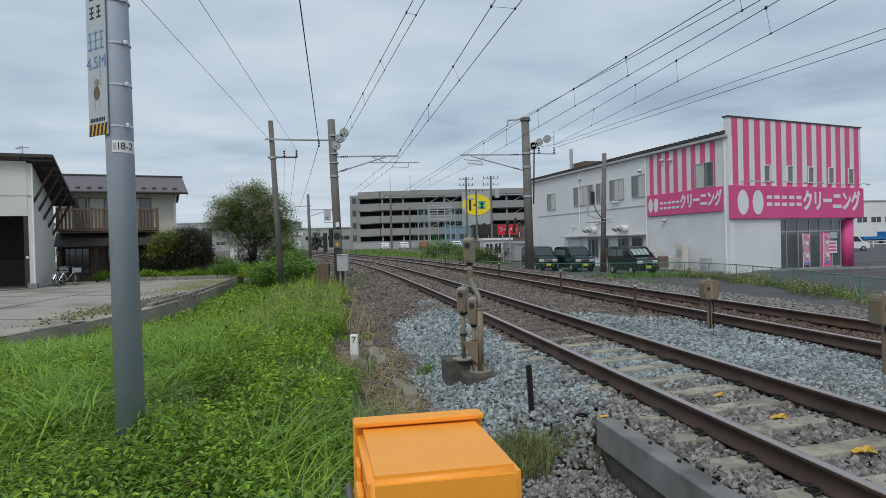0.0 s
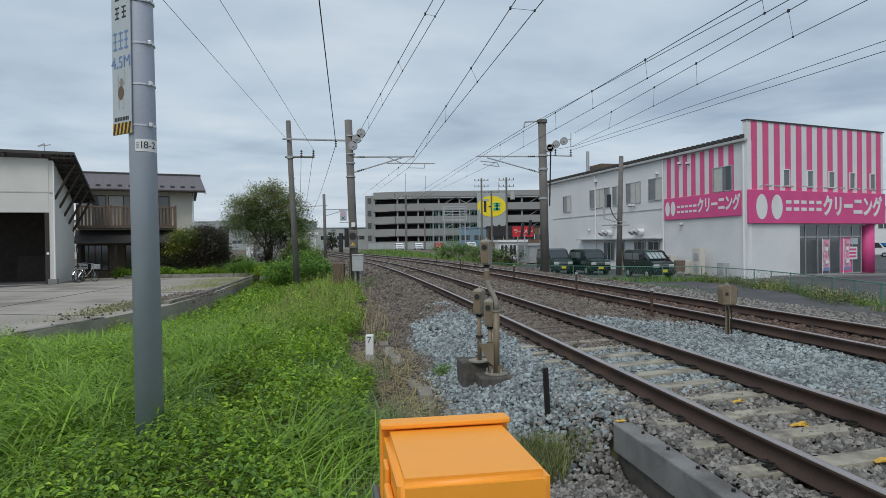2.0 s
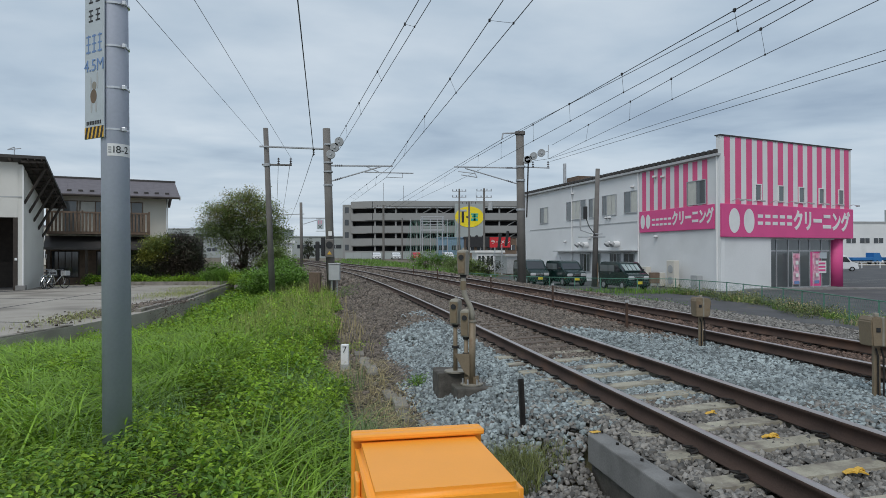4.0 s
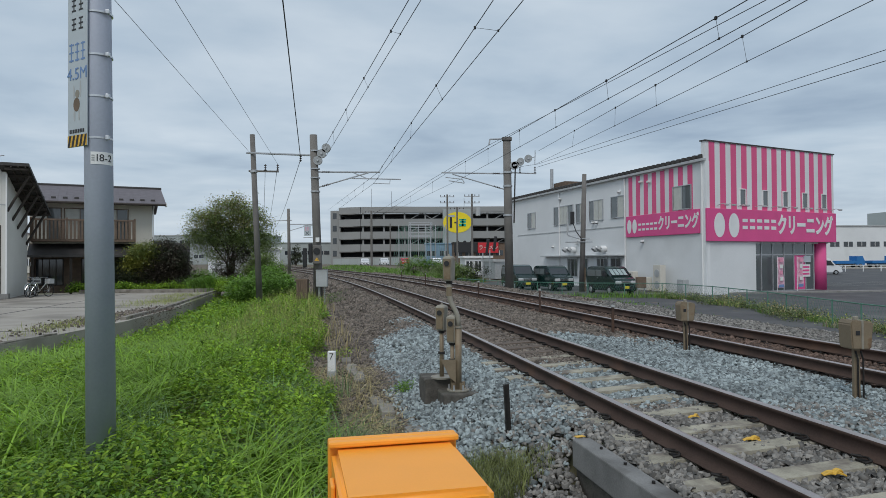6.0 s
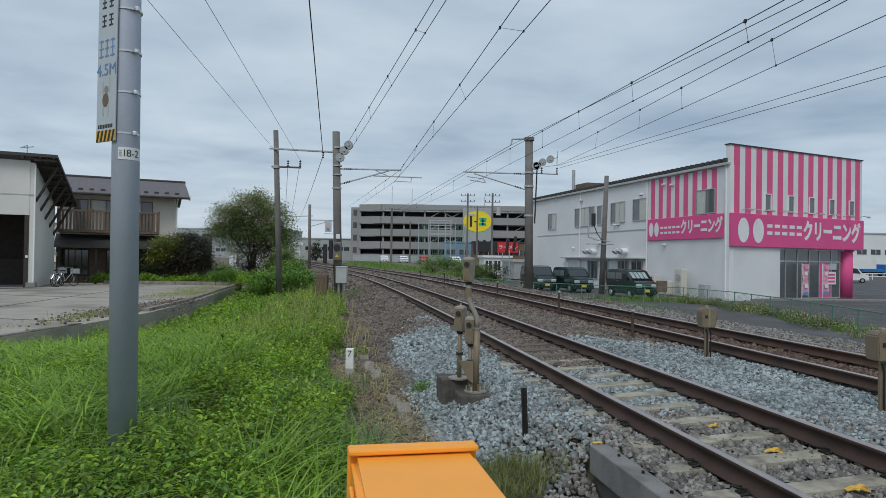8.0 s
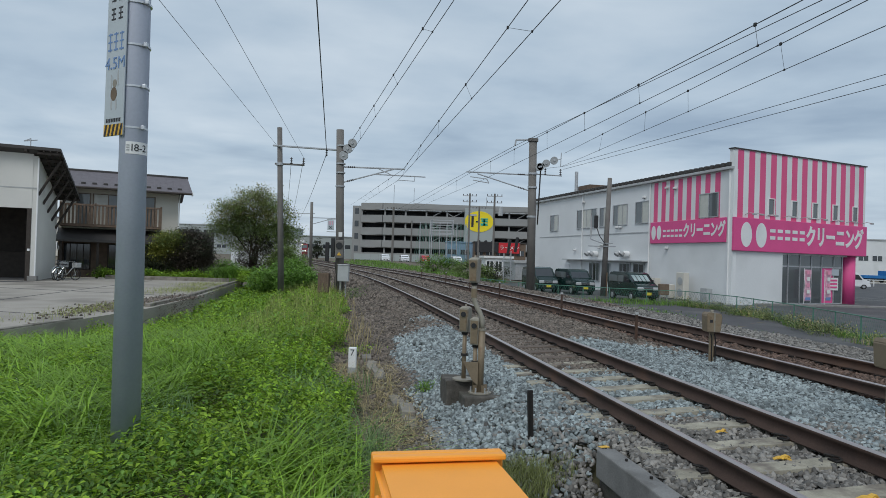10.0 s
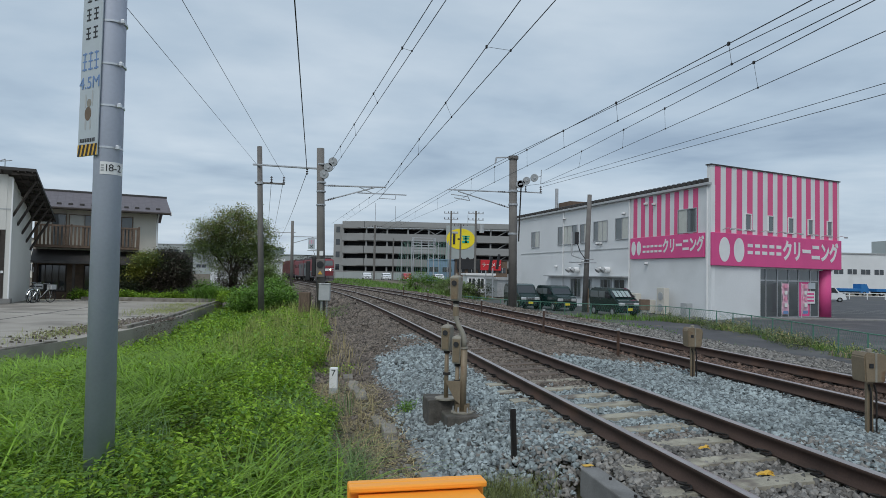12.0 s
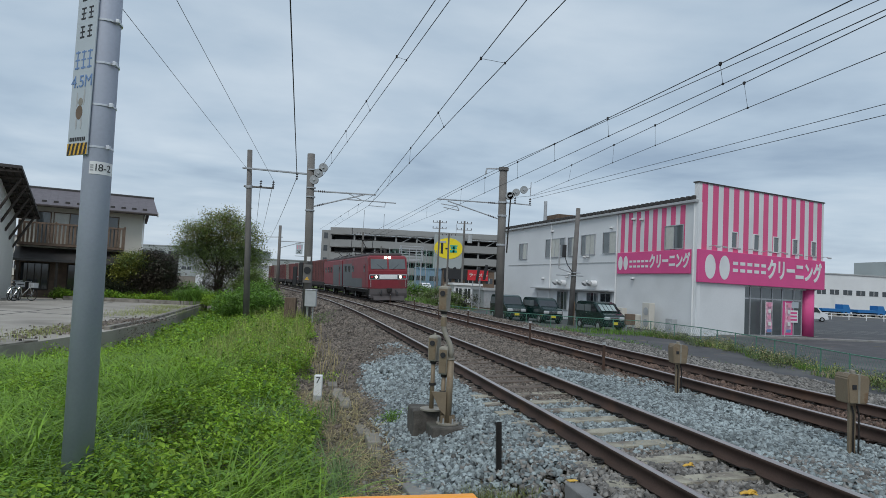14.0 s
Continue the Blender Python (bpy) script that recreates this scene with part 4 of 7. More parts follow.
for d in (-1, 1):
    part("sign_bar", tubes([(-0.49 - 0.07 * d, -0.133, 3.18), (-0.49 + 0.07 * d, -0.133, 3.32)], 0.012, 4), M_black, msg)
for z in (3.06, 3.60):
    part("sign_arm", tubes([(-0.66, -0.115, z), (0.05, -0.05, z)], 0.015), M_galv, msg)
part("cable_stay", tubes([(-0.13, -0.1, 5.6), (-0.25, -0.15, 0.1)], 0.012), M_wire, ML)
CAB = thing("equipment_cabinet", "weathered grey-brown wooden trackside cabinet beside the mast", "cabinet", (-5.25, 28.6, -0.65))
part("body", nbox(-0.24, -0.2, 0.35, 0.24, 0.2, 1.2, 0.02), M_wood, CAB)
for i in range(5):
    part("slat", nbox(-0.23 + i * 0.094, -0.225, 0.37, -0.15 + i * 0.094, -0.201, 1.18), M_wood, CAB)
for s in (-1, 1):
    part("leg", nbox(s * 0.2 - 0.03, -0.05, 0.0, s * 0.2 + 0.03, 0.05, 0.35), M_wood, CAB)

MP = pole_thing("utility_pole", "slim dark concrete pole with a crossbar and two insulators", (-8.03, 31, 7.3), (-7.7, 31, -0.75), 0.15, 0.115, M_pole_dark, "pole")
part("crossbar", tubes(rel(MP, [(-8.2, 31, 5.58), (-6.8, 31, 5.55)]), 0.045), M_pole_dark, MP)
for x in (-7.42, -6.84):
    insulator(MP, *rel(MP, [(x, 31, 5.58), (x, 31, 5.9)]), 3, 0.07)
part("collar", ntube((-0.26, 0, 6.25), (-0.27, 0, 6.37), 0.17, 0.17, 16), M_galv, MP)
BEAM = thing("span_beam", "thin dark steel beam between the mast and the pole", "beam", (-6.6, 30, 6.2))
part("bar", tubes(rel(BEAM, [(-8.3, 31.0, 6.44), (-4.9, 29.0, 6.0)]), 0.045), M_galv, BEAM)
insulator(BEAM, *rel(BEAM, [(-5.45, 29.3, 6.05), (-5.45, 29.3, 5.75)]), 3, 0.06)

MR = pole_thing("catenary_mast", "round concrete overhead-line mast with tension wheels by the far track", (4.33, 33.5, 7.6), (4.42, 33.5, -0.45), 0.22, 0.20, M_pole, "mast")
part("cap", ntube((-0.08, 0, 7.9), (-0.08, 0, 8.06), 0.26, 0.26, 16), M_pole_dark, MR)
part("cap_arm", tubes(rel(MR, [(4.3, 33.5, 7.55), (3.45, 33.4, 7.5), (3.4, 33.4, 7.2)]), 0.04), M_galv, MR)
part("cantilever", tubes(rel(MR, [(4.2, 33.5, 5.74), (0.95, 33.0, 5.74)]), 0.035), M_galv, MR)
part("brace", tubes(rel(MR, [(4.2, 33.5, 4.93), (1.5, 33.0, 5.66)]), 0.03), M_galv, MR)
part("steady_arm", tubes(rel(MR, [(1.15, 33, 5.5), (2.0, 33, 5.4), (2.1, 33, 5.2), (1.3, 33, 5.33)]), 0.022), M_galv, MR)
insulator(MR, *rel(MR, [(3.95, 33.4, 5.74), (3.55, 33.4, 5.74)]))
insulator(MR, *rel(MR, [(3.95, 33.45, 5.0), (3.6, 33.4, 5.1)]))
part("outer_arm", tubes(rel(MR, [(4.4, 33.5, 5.8), (5.85, 33.5, 5.74)]), 0.03), M_galv, MR)
for x in (5.0, 5.78):
    insulator(MR, *rel(MR, [(x, 33.5, 5.76), (x, 33.5, 6.1)]), 3, 0.07)
disc_tower(MR, rel(MR, [(4.66, 33.4, 6.14), (4.75, 33.4, 6.16), (5.02, 33.4, 6.34), (5.42, 33.4, 6.5)]), 0.13)
part("yoke", tubes(rel(MR, [(5.3, 33.4, 6.45), (5.78, 33.4, 6.6), (5.78, 33.4, 6.92), (5.76, 33.4, 6.18)]), 0.02), M_galv, MR)
part("weight_rod", tubes(rel(MR, [(4.75, 33.4, 6.1), (4.66, 33.4, 3.2)]), 0.035), M_under, MR)
for z in (4.0, 5.5, 6.2):
    part("clamp_band", ntube((-0.06, 0, z), (-0.06, 0, z + 0.1), 0.24, 0.24, 16), M_galv, MR)

PS = pole_thing("utility_pole", "dark slim concrete pole with cable fittings by the shop", (10.7, 43, 6.93), (10.45, 43, -0.87), 0.19, 0.14, M_pole_dark, "pole")
part("transformer", ntube((-0.95, -0.2, 3.9), (-0.95, -0.2, 5.3), 0.06), M_grey, PS)
part("crossarm", tubes([(-0.95, -0.2, 3.9), (-0.95, -0.2, 3.75), (-0.2, -0.2, 3.5), (0.5, -0.2, 3.5)], 0.035), M_galv, PS)
part("crossarm", tubes([(-1.1, -0.2, 3.3), (0.7, -0.2, 3.3)], 0.035), M_galv, PS)
part("cable_box", nbox(-0.75, -0.3, 4.5, -0.5, -0.1, 5.3, 0.03), M_black, PS)
part("cable", tubes([(-0.6, -0.2, 4.6), (-0.4, -0.25, 4.0), (0.05, -0.2, 3.4)], 0.03), M_wire, PS)
part("cable_guard", ntube((0.2, -0.12, 0.0), (0.2, -0.12, 1.6), 0.045), M_brown, PS)
FB = thing("equipment_case", "weathered brown equipment case on legs by the fence", "equipment box", (12.55, 37.45, -0.87))
part("case", nbox(-0.27, -0.16, 0.5, 0.27, 0.16, 1.12, 0.02), M_wood, FB)
for x in (-0.2, 0.2):
    part("leg", nbox(x - 0.03, -0.03, 0, x + 0.03, 0.03, 0.5), M_galv, FB)


def far_pole(loc, top, arms=2, label="distant concrete utility pole with crossarms", r=0.16):
    p = thing("utility_pole", label, "pole", loc)
    part("shaft", ntube((0, 0, 0), (0, 0, top - loc[2]), r * 1.2, r, 10), M_pole, p)
    for i in range(arms):
        z = top - loc[2] - 0.5 - i * 1.1
        part("crossarm", nbox(-1.3, -0.06, z, 1.3, 0.06, z + 0.12), M_galv, p)
        for x in (-1.2, -0.5, 0.5, 1.2):
            part("insulator", ntube((x, 0, z + 0.12), (x, 0, z + 0.4), 0.07), M_insul, p)
    return p


far_pole((4.4, 120, 0.0), 13.2, 2)
far_pole((6.3, 122, 0.0), 11.0, 1)
PB = far_pole((8.2, 110, 0.0), 12.3, 2)
part("transformer", ntube((1.0, -0.2, 8.6), (1.0, -0.2, 10.0), 0.4), M_grey, PB)
far_pole((-10.3, 130, 0.0), 11.0, 1, r=0.2)
far_pole((-7.6, 150, 0.0), 9.5, 0)
FP = pole_thing("catenary_mast", "distant overhead-line mast with a cantilever", (-16.4, 80, 7.6), (-16.3, 80, -0.5), 0.2, 0.17, M_pole, "mast")
part("cantilever", tubes([(0, 0, 6.2), (2.9, 0, 6.2)], 0.05), M_galv, FP)
part("brace", tubes([(0, 0, 5.4), (2.5, 0, 6.15)], 0.04), M_galv, FP)
part("crossbar", tubes([(-2.6, 0, 6.6), (0.3, 0, 6.7)], 0.05), M_galv, FP)


def wire(name, label, a, b, over=0.0, r=0.011, sag=0.0):
    """A wire through two points, run on behind by a share of its length."""
    a, b = Vector(a), Vector(b)
    w = thing(name, label, "wire", a, kind="structure")
    end = b + (b - a) * over
    pts = [(end - a) * (i / 12) + Vector((0, 0, -4 * sag * (i / 12) * (1 - i / 12))) for i in range(13)]
    part("strand", tubes(pts, r, 5), M_wire, w)
    return w


def catenary(top_a, top_b, low_a, low_b, over, clamps, label="overhead contact wire hung from its messenger wire"):
    w = wire("contact_wire", label, low_a, low_b, over, 0.0075)
    wire("messenger_wire", "overhead messenger wire over the track", top_a, top_b, over, 0.009)
    for k in clamps:
        p, q = Vector(top_a) + (Vector(top_b) - Vector(top_a)) * k, Vector(low_a) + (Vector(low_b) - Vector(low_a)) * k
        part("dropper", tubes([p - w.location, q - w.location], 0.004), M_wire, w)
        part("clamp", nbox(*(p - w.location - Vector((0.022, 0.028, 0.032))), *(p - w.location + Vector((0.022, 0.028, 0.032))), 0.01), M_black, w)
        part("clamp", nbox(*(q - w.location - Vector((0.016, 0.02, 0.02))), *(q - w.location + Vector((0.016, 0.02, 0.02))), 0.008), M_black, w)


catenary((-1.97, 29, 5.24), (1.15, 12.88, 6.1), (-2.2, 29, 4.73), (1.36, 10.46, 5.2), 1.0, (0.08, 0.3, 0.52, 0.75, 0.98, 1.2))
catenary((-1.97, 29, 5.24), (-10.39, 75, 7.39), (-2.2, 29, 4.73), (-9.56, 75, 7.24), 0.3, (0.15, 0.3, 0.45, 0.6, 0.75))
catenary((-4.32, 29, 6.4), (-0.51, 14.13, 6.6), (-4.28, 29, 5.95), (-0.23, 12.52, 6.0), 1.1, (0.2, 0.45, 0.7, 0.95), "terminating overhead wire that runs to its tension wheels")
wire("feeder_wire", "single feeder wire from the mast over the verge", (-5.43, 29.2, 5.86), (-3.15, 15.04, 7.0), 1.2, 0.016)
wire("feeder_wire", "feeder wire running on past the mast", (-5.43, 29.2, 5.86), (-17.5, 80, 6.6), 0.6, 0.014, 0.5)
wire("utility_wire", "thin utility wire from the slim pole", (-8.15, 31, 6.46), (-6.08, 13.49, 6.5), 1.2, 0.006)
wire("utility_wire", "thin utility wire from the slim pole", (-6.84, 31, 5.9), (-4.92, 13.57, 6.5), 1.2, 0.006)
for x in (-7.42, -6.84):
    wire("utility_wire", "thin utility wire running on along the line", (x, 31, 5.9), (x - 12, 80, 6.2), 0.3, 0.011, 0.7)
catenary((1.78, 33, 6.08), (4.40, 15.4, 5.6), (1.76, 33, 5.34), (4.44, 15.4, 5.17), 1.7, (0.1, 0.35, 0.6, 0.8, 1.0, 1.25))
catenary((1.78, 33, 6.08), (-6.09, 85, 6.73), (1.76, 33, 5.34), (-6.09, 85, 6.6), 0.3, (0.15, 0.35, 0.55, 0.75))
wire("feeder_wire", "feeder wire from the mast's top arm", (3.4, 33.4, 7.2), (7.15, 15.71, 7.0), 1.4, 0.010)
wire("feeder_wire", "feeder wire running on past the mast", (3.4, 33.4, 7.2), (-6.07, 85, 7.46), 0.3, 0.013)
catenary((5.98, 33.5, 6.92), (6.52, 18.0, 6.19), (5.77, 33.5, 6.2), (6.54, 18.0, 5.62), 1.8, (0.45, 0.78, 1.0, 1.3), "terminating overhead wire that runs to its tension wheels")
wire("utility_wire", "thin utility wire from the mast's outer arm", (5.0, 33.5, 6.1), (5.91, 33.5, 6.23), 0, 0.008)
wire("utility_wire", "thin utility wire from the mast's outer arm", (5.91, 33.5, 6.23), (10.22, 14.98, 6.0), 1.2, 0.008)
wire("utility_wire", "thin utility wire from the mast's outer arm", (5.91, 33.5, 6.08), (9.62, 14.1, 5.5), 1.2, 0.008)


# ---------------------------------------------------------------- steel pole with the height sign
def build_sign_pole():
    p = thing("steel_pole", "grey painted steel pole standing in the weeds", "pole", (-2.745, 5.67, -0.62))
    smooth(part("shaft", ntube((0, 0, 0), (-0.06, 0, 6.4), 0.118, 0.105, 32), M_steelpole, p))
    for z in (3.04, 3.395, 3.75, 4.115, 4.47, 4.83):
        b = part("band", ntube((-0.03, 0, z), (-0.03, 0, z + 0.016), 0.1155, 0.1155, 32), M_band, p, "thin steel strap")
        part("buckle", nbox(0.07, -0.09, z - 0.008, 0.10, -0.055, z + 0.026, 0.004), M_band, b)
    plate = part("number_plate", bmesh.new(), M_white, p, "white pole plate lettered 18-2")
    bm = bmesh.new()
    arc = np.linspace(radians(-94), radians(14), 14)
    for r0, r1 in ((0.1145, 0.1165),):
        lo = [[bm.verts.new((-0.03 + r * math.cos(a), r * math.sin(a), z)) for a in arc] for r in (r0, r1) for z in (2.82, 2.925)]
        for i in range(13):
            bm.faces.new((lo[2][i], lo[2][i + 1], lo[3][i + 1], lo[3][i]))
            bm.faces.new((lo[0][i], lo[1][i], lo[1][i + 1], lo[0][i + 1]))
            bm.faces.new((lo[1][i], lo[3][i], lo[3][i + 1], lo[1][i + 1]))
            bm.faces.new((lo[0][i], lo[0][i + 1], lo[2][i + 1], lo[2][i]))
    bm.to_mesh(plate.data)
    bm.free()
    for i, ch in enumerate("18-2"):
        a = radians(-68 + i * 17)
        letters("plate_letter", ch, 0.085, M_black, plate, pose(-0.03 + 0.1178 * math.cos(a), 0.1178 * math.sin(a), 2.872, 90, 0, math.degrees(a) + 90))
    for i in range(3):
        a = radians(-84)
        part("plate_bar", nbox(-0.012, -0.001, -0.025 + i * 0.02, 0.012, 0.001, -0.013 + i * 0.02), M_grey, plate).matrix_basis = pose(-0.03 + 0.1178 * math.cos(a), 0.1178 * math.sin(a), 2.872, 0, 0, math.degrees(a) + 90)
    return p


build_sign_pole()
SB = thing("height_sign", "pale height limit sign board strapped to the steel pole", "sign", (-3.04, 5.68, 2.355), -31.3)
SBW = 0.275
part("board", nbox(0, 0, 0, SBW, 0.012, 1.9, 0.004), M_pale, SB)
part("warning_band", nbox(0.001, -0.001, 0.002, SBW - 0.001, 0.0, 0.10), M_yellow, SB, "yellow warning band")
for i in range(5):
    x = 0.004 + i * 0.055
    part("stripe", sheet([(x, -0.003, 0.003), (x + 0.027, -0.003, 0.003), (min(x + 0.052, SBW - 0.002), -0.003, 0.099), (x + 0.025, -0.003, 0.099)], (0, 0.002, 0)), M_black, SB, "black warning stripe")
for i in range(9):
    part("text_bar", nbox(0.03 + i * 0.024, -0.002, 0.118, 0.046 + i * 0.024, 0.0, 0.15), M_black, SB)
letters("sign_letters", "4.5M", 0.145, M_signblue, SB, pose(0.138, -0.002, 0.62, 90, 0, 0), "blue figures")
for c in range(3):
    x = 0.025 + c * 0.082
    for z0, z1, w0, w1 in ((0.735, 0.75, 0, 0.06), (0.805, 0.817, 0, 0.06), (0.87, 0.883, 0.0, 0.06)):
        part("text_bar", nbox(x + w0, -0.002, z0, x + w1, 0.0, z1), M_signblue, SB)
    part("text_bar", nbox(x + 0.024, -0.0025, 0.73, x + 0.036, 0.0, 0.89), M_signblue, SB)
for j in range(5):
    for c in range(2):
        x, z = 0.06 + c * 0.10, 1.0 + j * 0.16
        part("text_bar", nbox(x, -0.002, z, x + 0.06, 0.0, z + 0.014), M_black, SB)
        part("text_bar", nbox(x, -0.002, z + 0.045, x + 0.06, 0.0, z + 0.058), M_black, SB)
        part("text_bar", nbox(x, -0.002, z + 0.09, x + 0.06, 0.0, z + 0.103), M_black, SB)
        part("text_bar", nbox(x + 0.024, -0.0025, z, x + 0.036, 0.0, z + 0.10), M_black, SB)
for cx, cz, rx, rz_, m_ in ((0.13, 0.36, 0.045, 0.06, M_brown), (0.14, 0.45, 0.03, 0.035, M_beige), (0.10, 0.27, 0.012, 0.05, M_grey), (0.165, 0.27, 0.012, 0.05, M_grey), (0.09, 0.47, 0.01, 0.06, M_grey), (0.185, 0.49, 0.01, 0.07, M_grey)):
    part("picture_mark", disc(cx, -0.002, cz, rx, rz_, 0.002, 16), m_, SB)

# "7" post
SV = thing("marker_post", "short white concrete marker post lettered 7", "post", (-1.545, 11.09, -0.62))
part("post", nbox(-0.065, -0.06, 0.0, 0.065, 0.06, 0.455, 0.012), M_white, SV)
part("footing", nbox(-0.07, -0.065, 0.0, 0.07, 0.065, 0.13, 0.01), M_grey, SV)
letters("figure", "7", 0.15, M_black, SV, pose(0.0, -0.0625, 0.37, 90, 0, 0))


# ---------------------------------------------------------------- trackside sensor post
def sensor_head(parent, c, w, d, h, tilt=0.0):
    ob = part("sensor_case", bmesh.new(), M_beige, parent, "aged beige sensor case")
    bm = bmesh.new()
    lo = [bm.verts.new((x * w * 0.44, y * d * 0.44, 0)) for x, y in ((-1, -1), (1, -1), (1, 1), (-1, 1))]
    hi = [bm.verts.new((x * w * 0.52, y * d * 0.52, h * 0.92)) for x, y in ((-1, -1), (1, -1), (1, 1), (-1, 1))]
    tp = [bm.verts.new((x * w * 0.30, y * d * 0.34, h)) for x, y in ((-1, -1), (1, -1), (1, 1), (-1, 1))]
    bm.faces.new(lo[::-1]), bm.faces.new(tp)
    for a, b in ((lo, hi), (hi, tp)):
        for i in range(4):
            bm.faces.new((a[i], a[(i + 1) % 4], b[(i + 1) % 4], b[i]))
    bmesh.ops.bevel(bm, geom=bm.edges[:], offset=0.006, segments=2, affect="EDGES")
    bm.to_mesh(ob.data)
    bm.free()
    ob.matrix_basis = Matrix.Translation(Vector(c)) @ pose(0, 0, 0, 0, tilt, -22)
    part("front_cover", sheet([(-w * 0.34, -d * 0.47, 0.02), (w * 0.36, -d * 0.47, 0.02), (w * 0.42, -d * 0.535, h * 0.88), (-w * 0.40, -d * 0.535, h * 0.88)], (0, -0.008, 0)), M_bronze, ob, "brown front cover")
    part("eye", ntube((0.004, -d * 0.56 - 0.016, h * 0.70), (0.004, -d * 0.45, h * 0.70), 0.033, 0.030, 16), M_black, ob, "round dark lens")
    part("knob", ntube((0, 0, h - 0.002), (0, 0, h + 0.025), 0.016, 0.010, 8), M_beige, ob)
    part("clamp", ntube((0, 0, -0.035), (0, 0, 0.001), w * 0.33, w * 0.36, 12), M_under, ob)
    return ob


SP = thing("sensor_post", "bent brown steel post with a sensor case on top", "sensor post", (0.43, 8.05, -0.24))
smooth(part("lower_pipe", ntube((0, 0, 0), (0.01, 0, 0.78), 0.042, 0.040, 16), M_bronze, SP))
bend = [(0.01, 0, 0.78), (0.01, 0, 0.86), (0.0, 0.005, 0.92), (-0.025, 0.02, 0.98), (-0.06, 0.035, 1.04), (-0.085, 0.045, 1.10), (-0.097, 0.05, 1.17), (-0.10, 0.05, 1.34)]
smooth(part("bent_pipe", sweep(bend, 0.030, 14), M_beige, SP, "pale bent pipe"))
part("sleeve", ntube((-0.10, 0.05, 1.16), (-0.10, 0.05, 1.27), 0.037, 0.037, 14), M_bronze, SP)
part("sleeve", ntube((0.01, 0, 0.765), (0.01, 0, 0.79), 0.047, 0.047, 14), M_beige, SP)
sensor_head(SP, (-0.10, 0.05, 1.345), 0.115, 0.15, 0.31)
part("foot_flange", ntube((0, 0, 0), (0, 0, 0.015), 0.14, 0.14, 20), M_beige, SP)
for a in range(4):
    part("gusset", nbox(0.036, -0.006, 0.014, 0.10, 0.006, 0.10), M_bronze, SP).matrix_basis = pose(0, 0, 0, 0, 0, a * 90 + 30)
for a in range(6):
    b = radians(a * 60)
    part("bolt", ntube((0.11 * math.cos(b), 0.11 * math.sin(b), 0.01), (0.11 * math.cos(b), 0.11 * math.sin(b), 0.075), 0.010), M_galv, SP)
part("gusset_plate", sheet([(-0.21, -0.05, 0.38), (-0.03, -0.05, 0.38), (-0.03, -0.05, 0.10), (-0.10, -0.05, 0.16)], (0, 0.03, 0)), M_bronze, SP, "brown triangular gusset plate")
SP2 = thing("sensor_post", "twin short brown posts with sensor cases on a flange", "sensor post", (0.235, 8.25, -0.12))
for dx, z0, h, zt in ((0.0, 0.0, 0.30, 0.60), (0.13, -0.1, 0.32, 0.46)):
    smooth(part("pipe", ntube((dx, 0 - dx, z0), (dx, -dx, zt), 0.028, 0.026, 12), M_bronze, SP2))
    sensor_head(SP2, (dx, -dx, zt), 0.115, 0.15, h + 0.02, 1)
    part("collar", ntube((dx, -dx, zt * 0.5), (dx, -dx, zt * 0.5 + 0.03), 0.045, 0.045, 12), M_under, SP2)
part("foot_flange", ntube((0, 0, 0), (0, 0, 0.018), 0.14, 0.14, 18), M_beige, SP2)


def footing(loc, w, d, h, rz):
    f = thing("footing_block", "dark mossy concrete footing under the sensor post", "footing", loc, rz)
    bm = nbox(-w / 2, -d / 2, 0, w / 2, d / 2, h, 0.02)
    bmesh.ops.subdivide_edges(bm, edges=bm.edges[:], cuts=2, use_grid_fill=True)
    for v in bm.verts:
        v.co += Vector((noise.noise(v.co * 9), noise.noise(v.co * 9 + Vector((5, 0, 0))), noise.noise(v.co * 9 + Vector((0, 5, 0))))) * 0.012
    part("block", bm, M_conc_dark, f)


footing((0.43, 8.05, -0.62), 0.46, 0.46, 0.375, 10)
footing((0.2, 8.4, -0.55), 0.44, 0.44, 0.43, 10)

# dark stake
ST = thing("stake", "dark steel angle stake driven into the ballast", "stake", (0.84, 6.31, -0.62))
part("angle", nprism([(-0.028, 0), (0.028, 0), (0.028, 0.78), (-0.028, 0.78)], -0.006, 0.006), M_clip, ST).matrix_basis = pose(0, 0, 0, 0, -2.5, 0)
part("flange", nbox(-0.028, -0.05, 0, -0.018, 0.0, 0.78), M_clip, ST).matrix_basis = pose(0, 0, 0, 0, -2.5, 0)


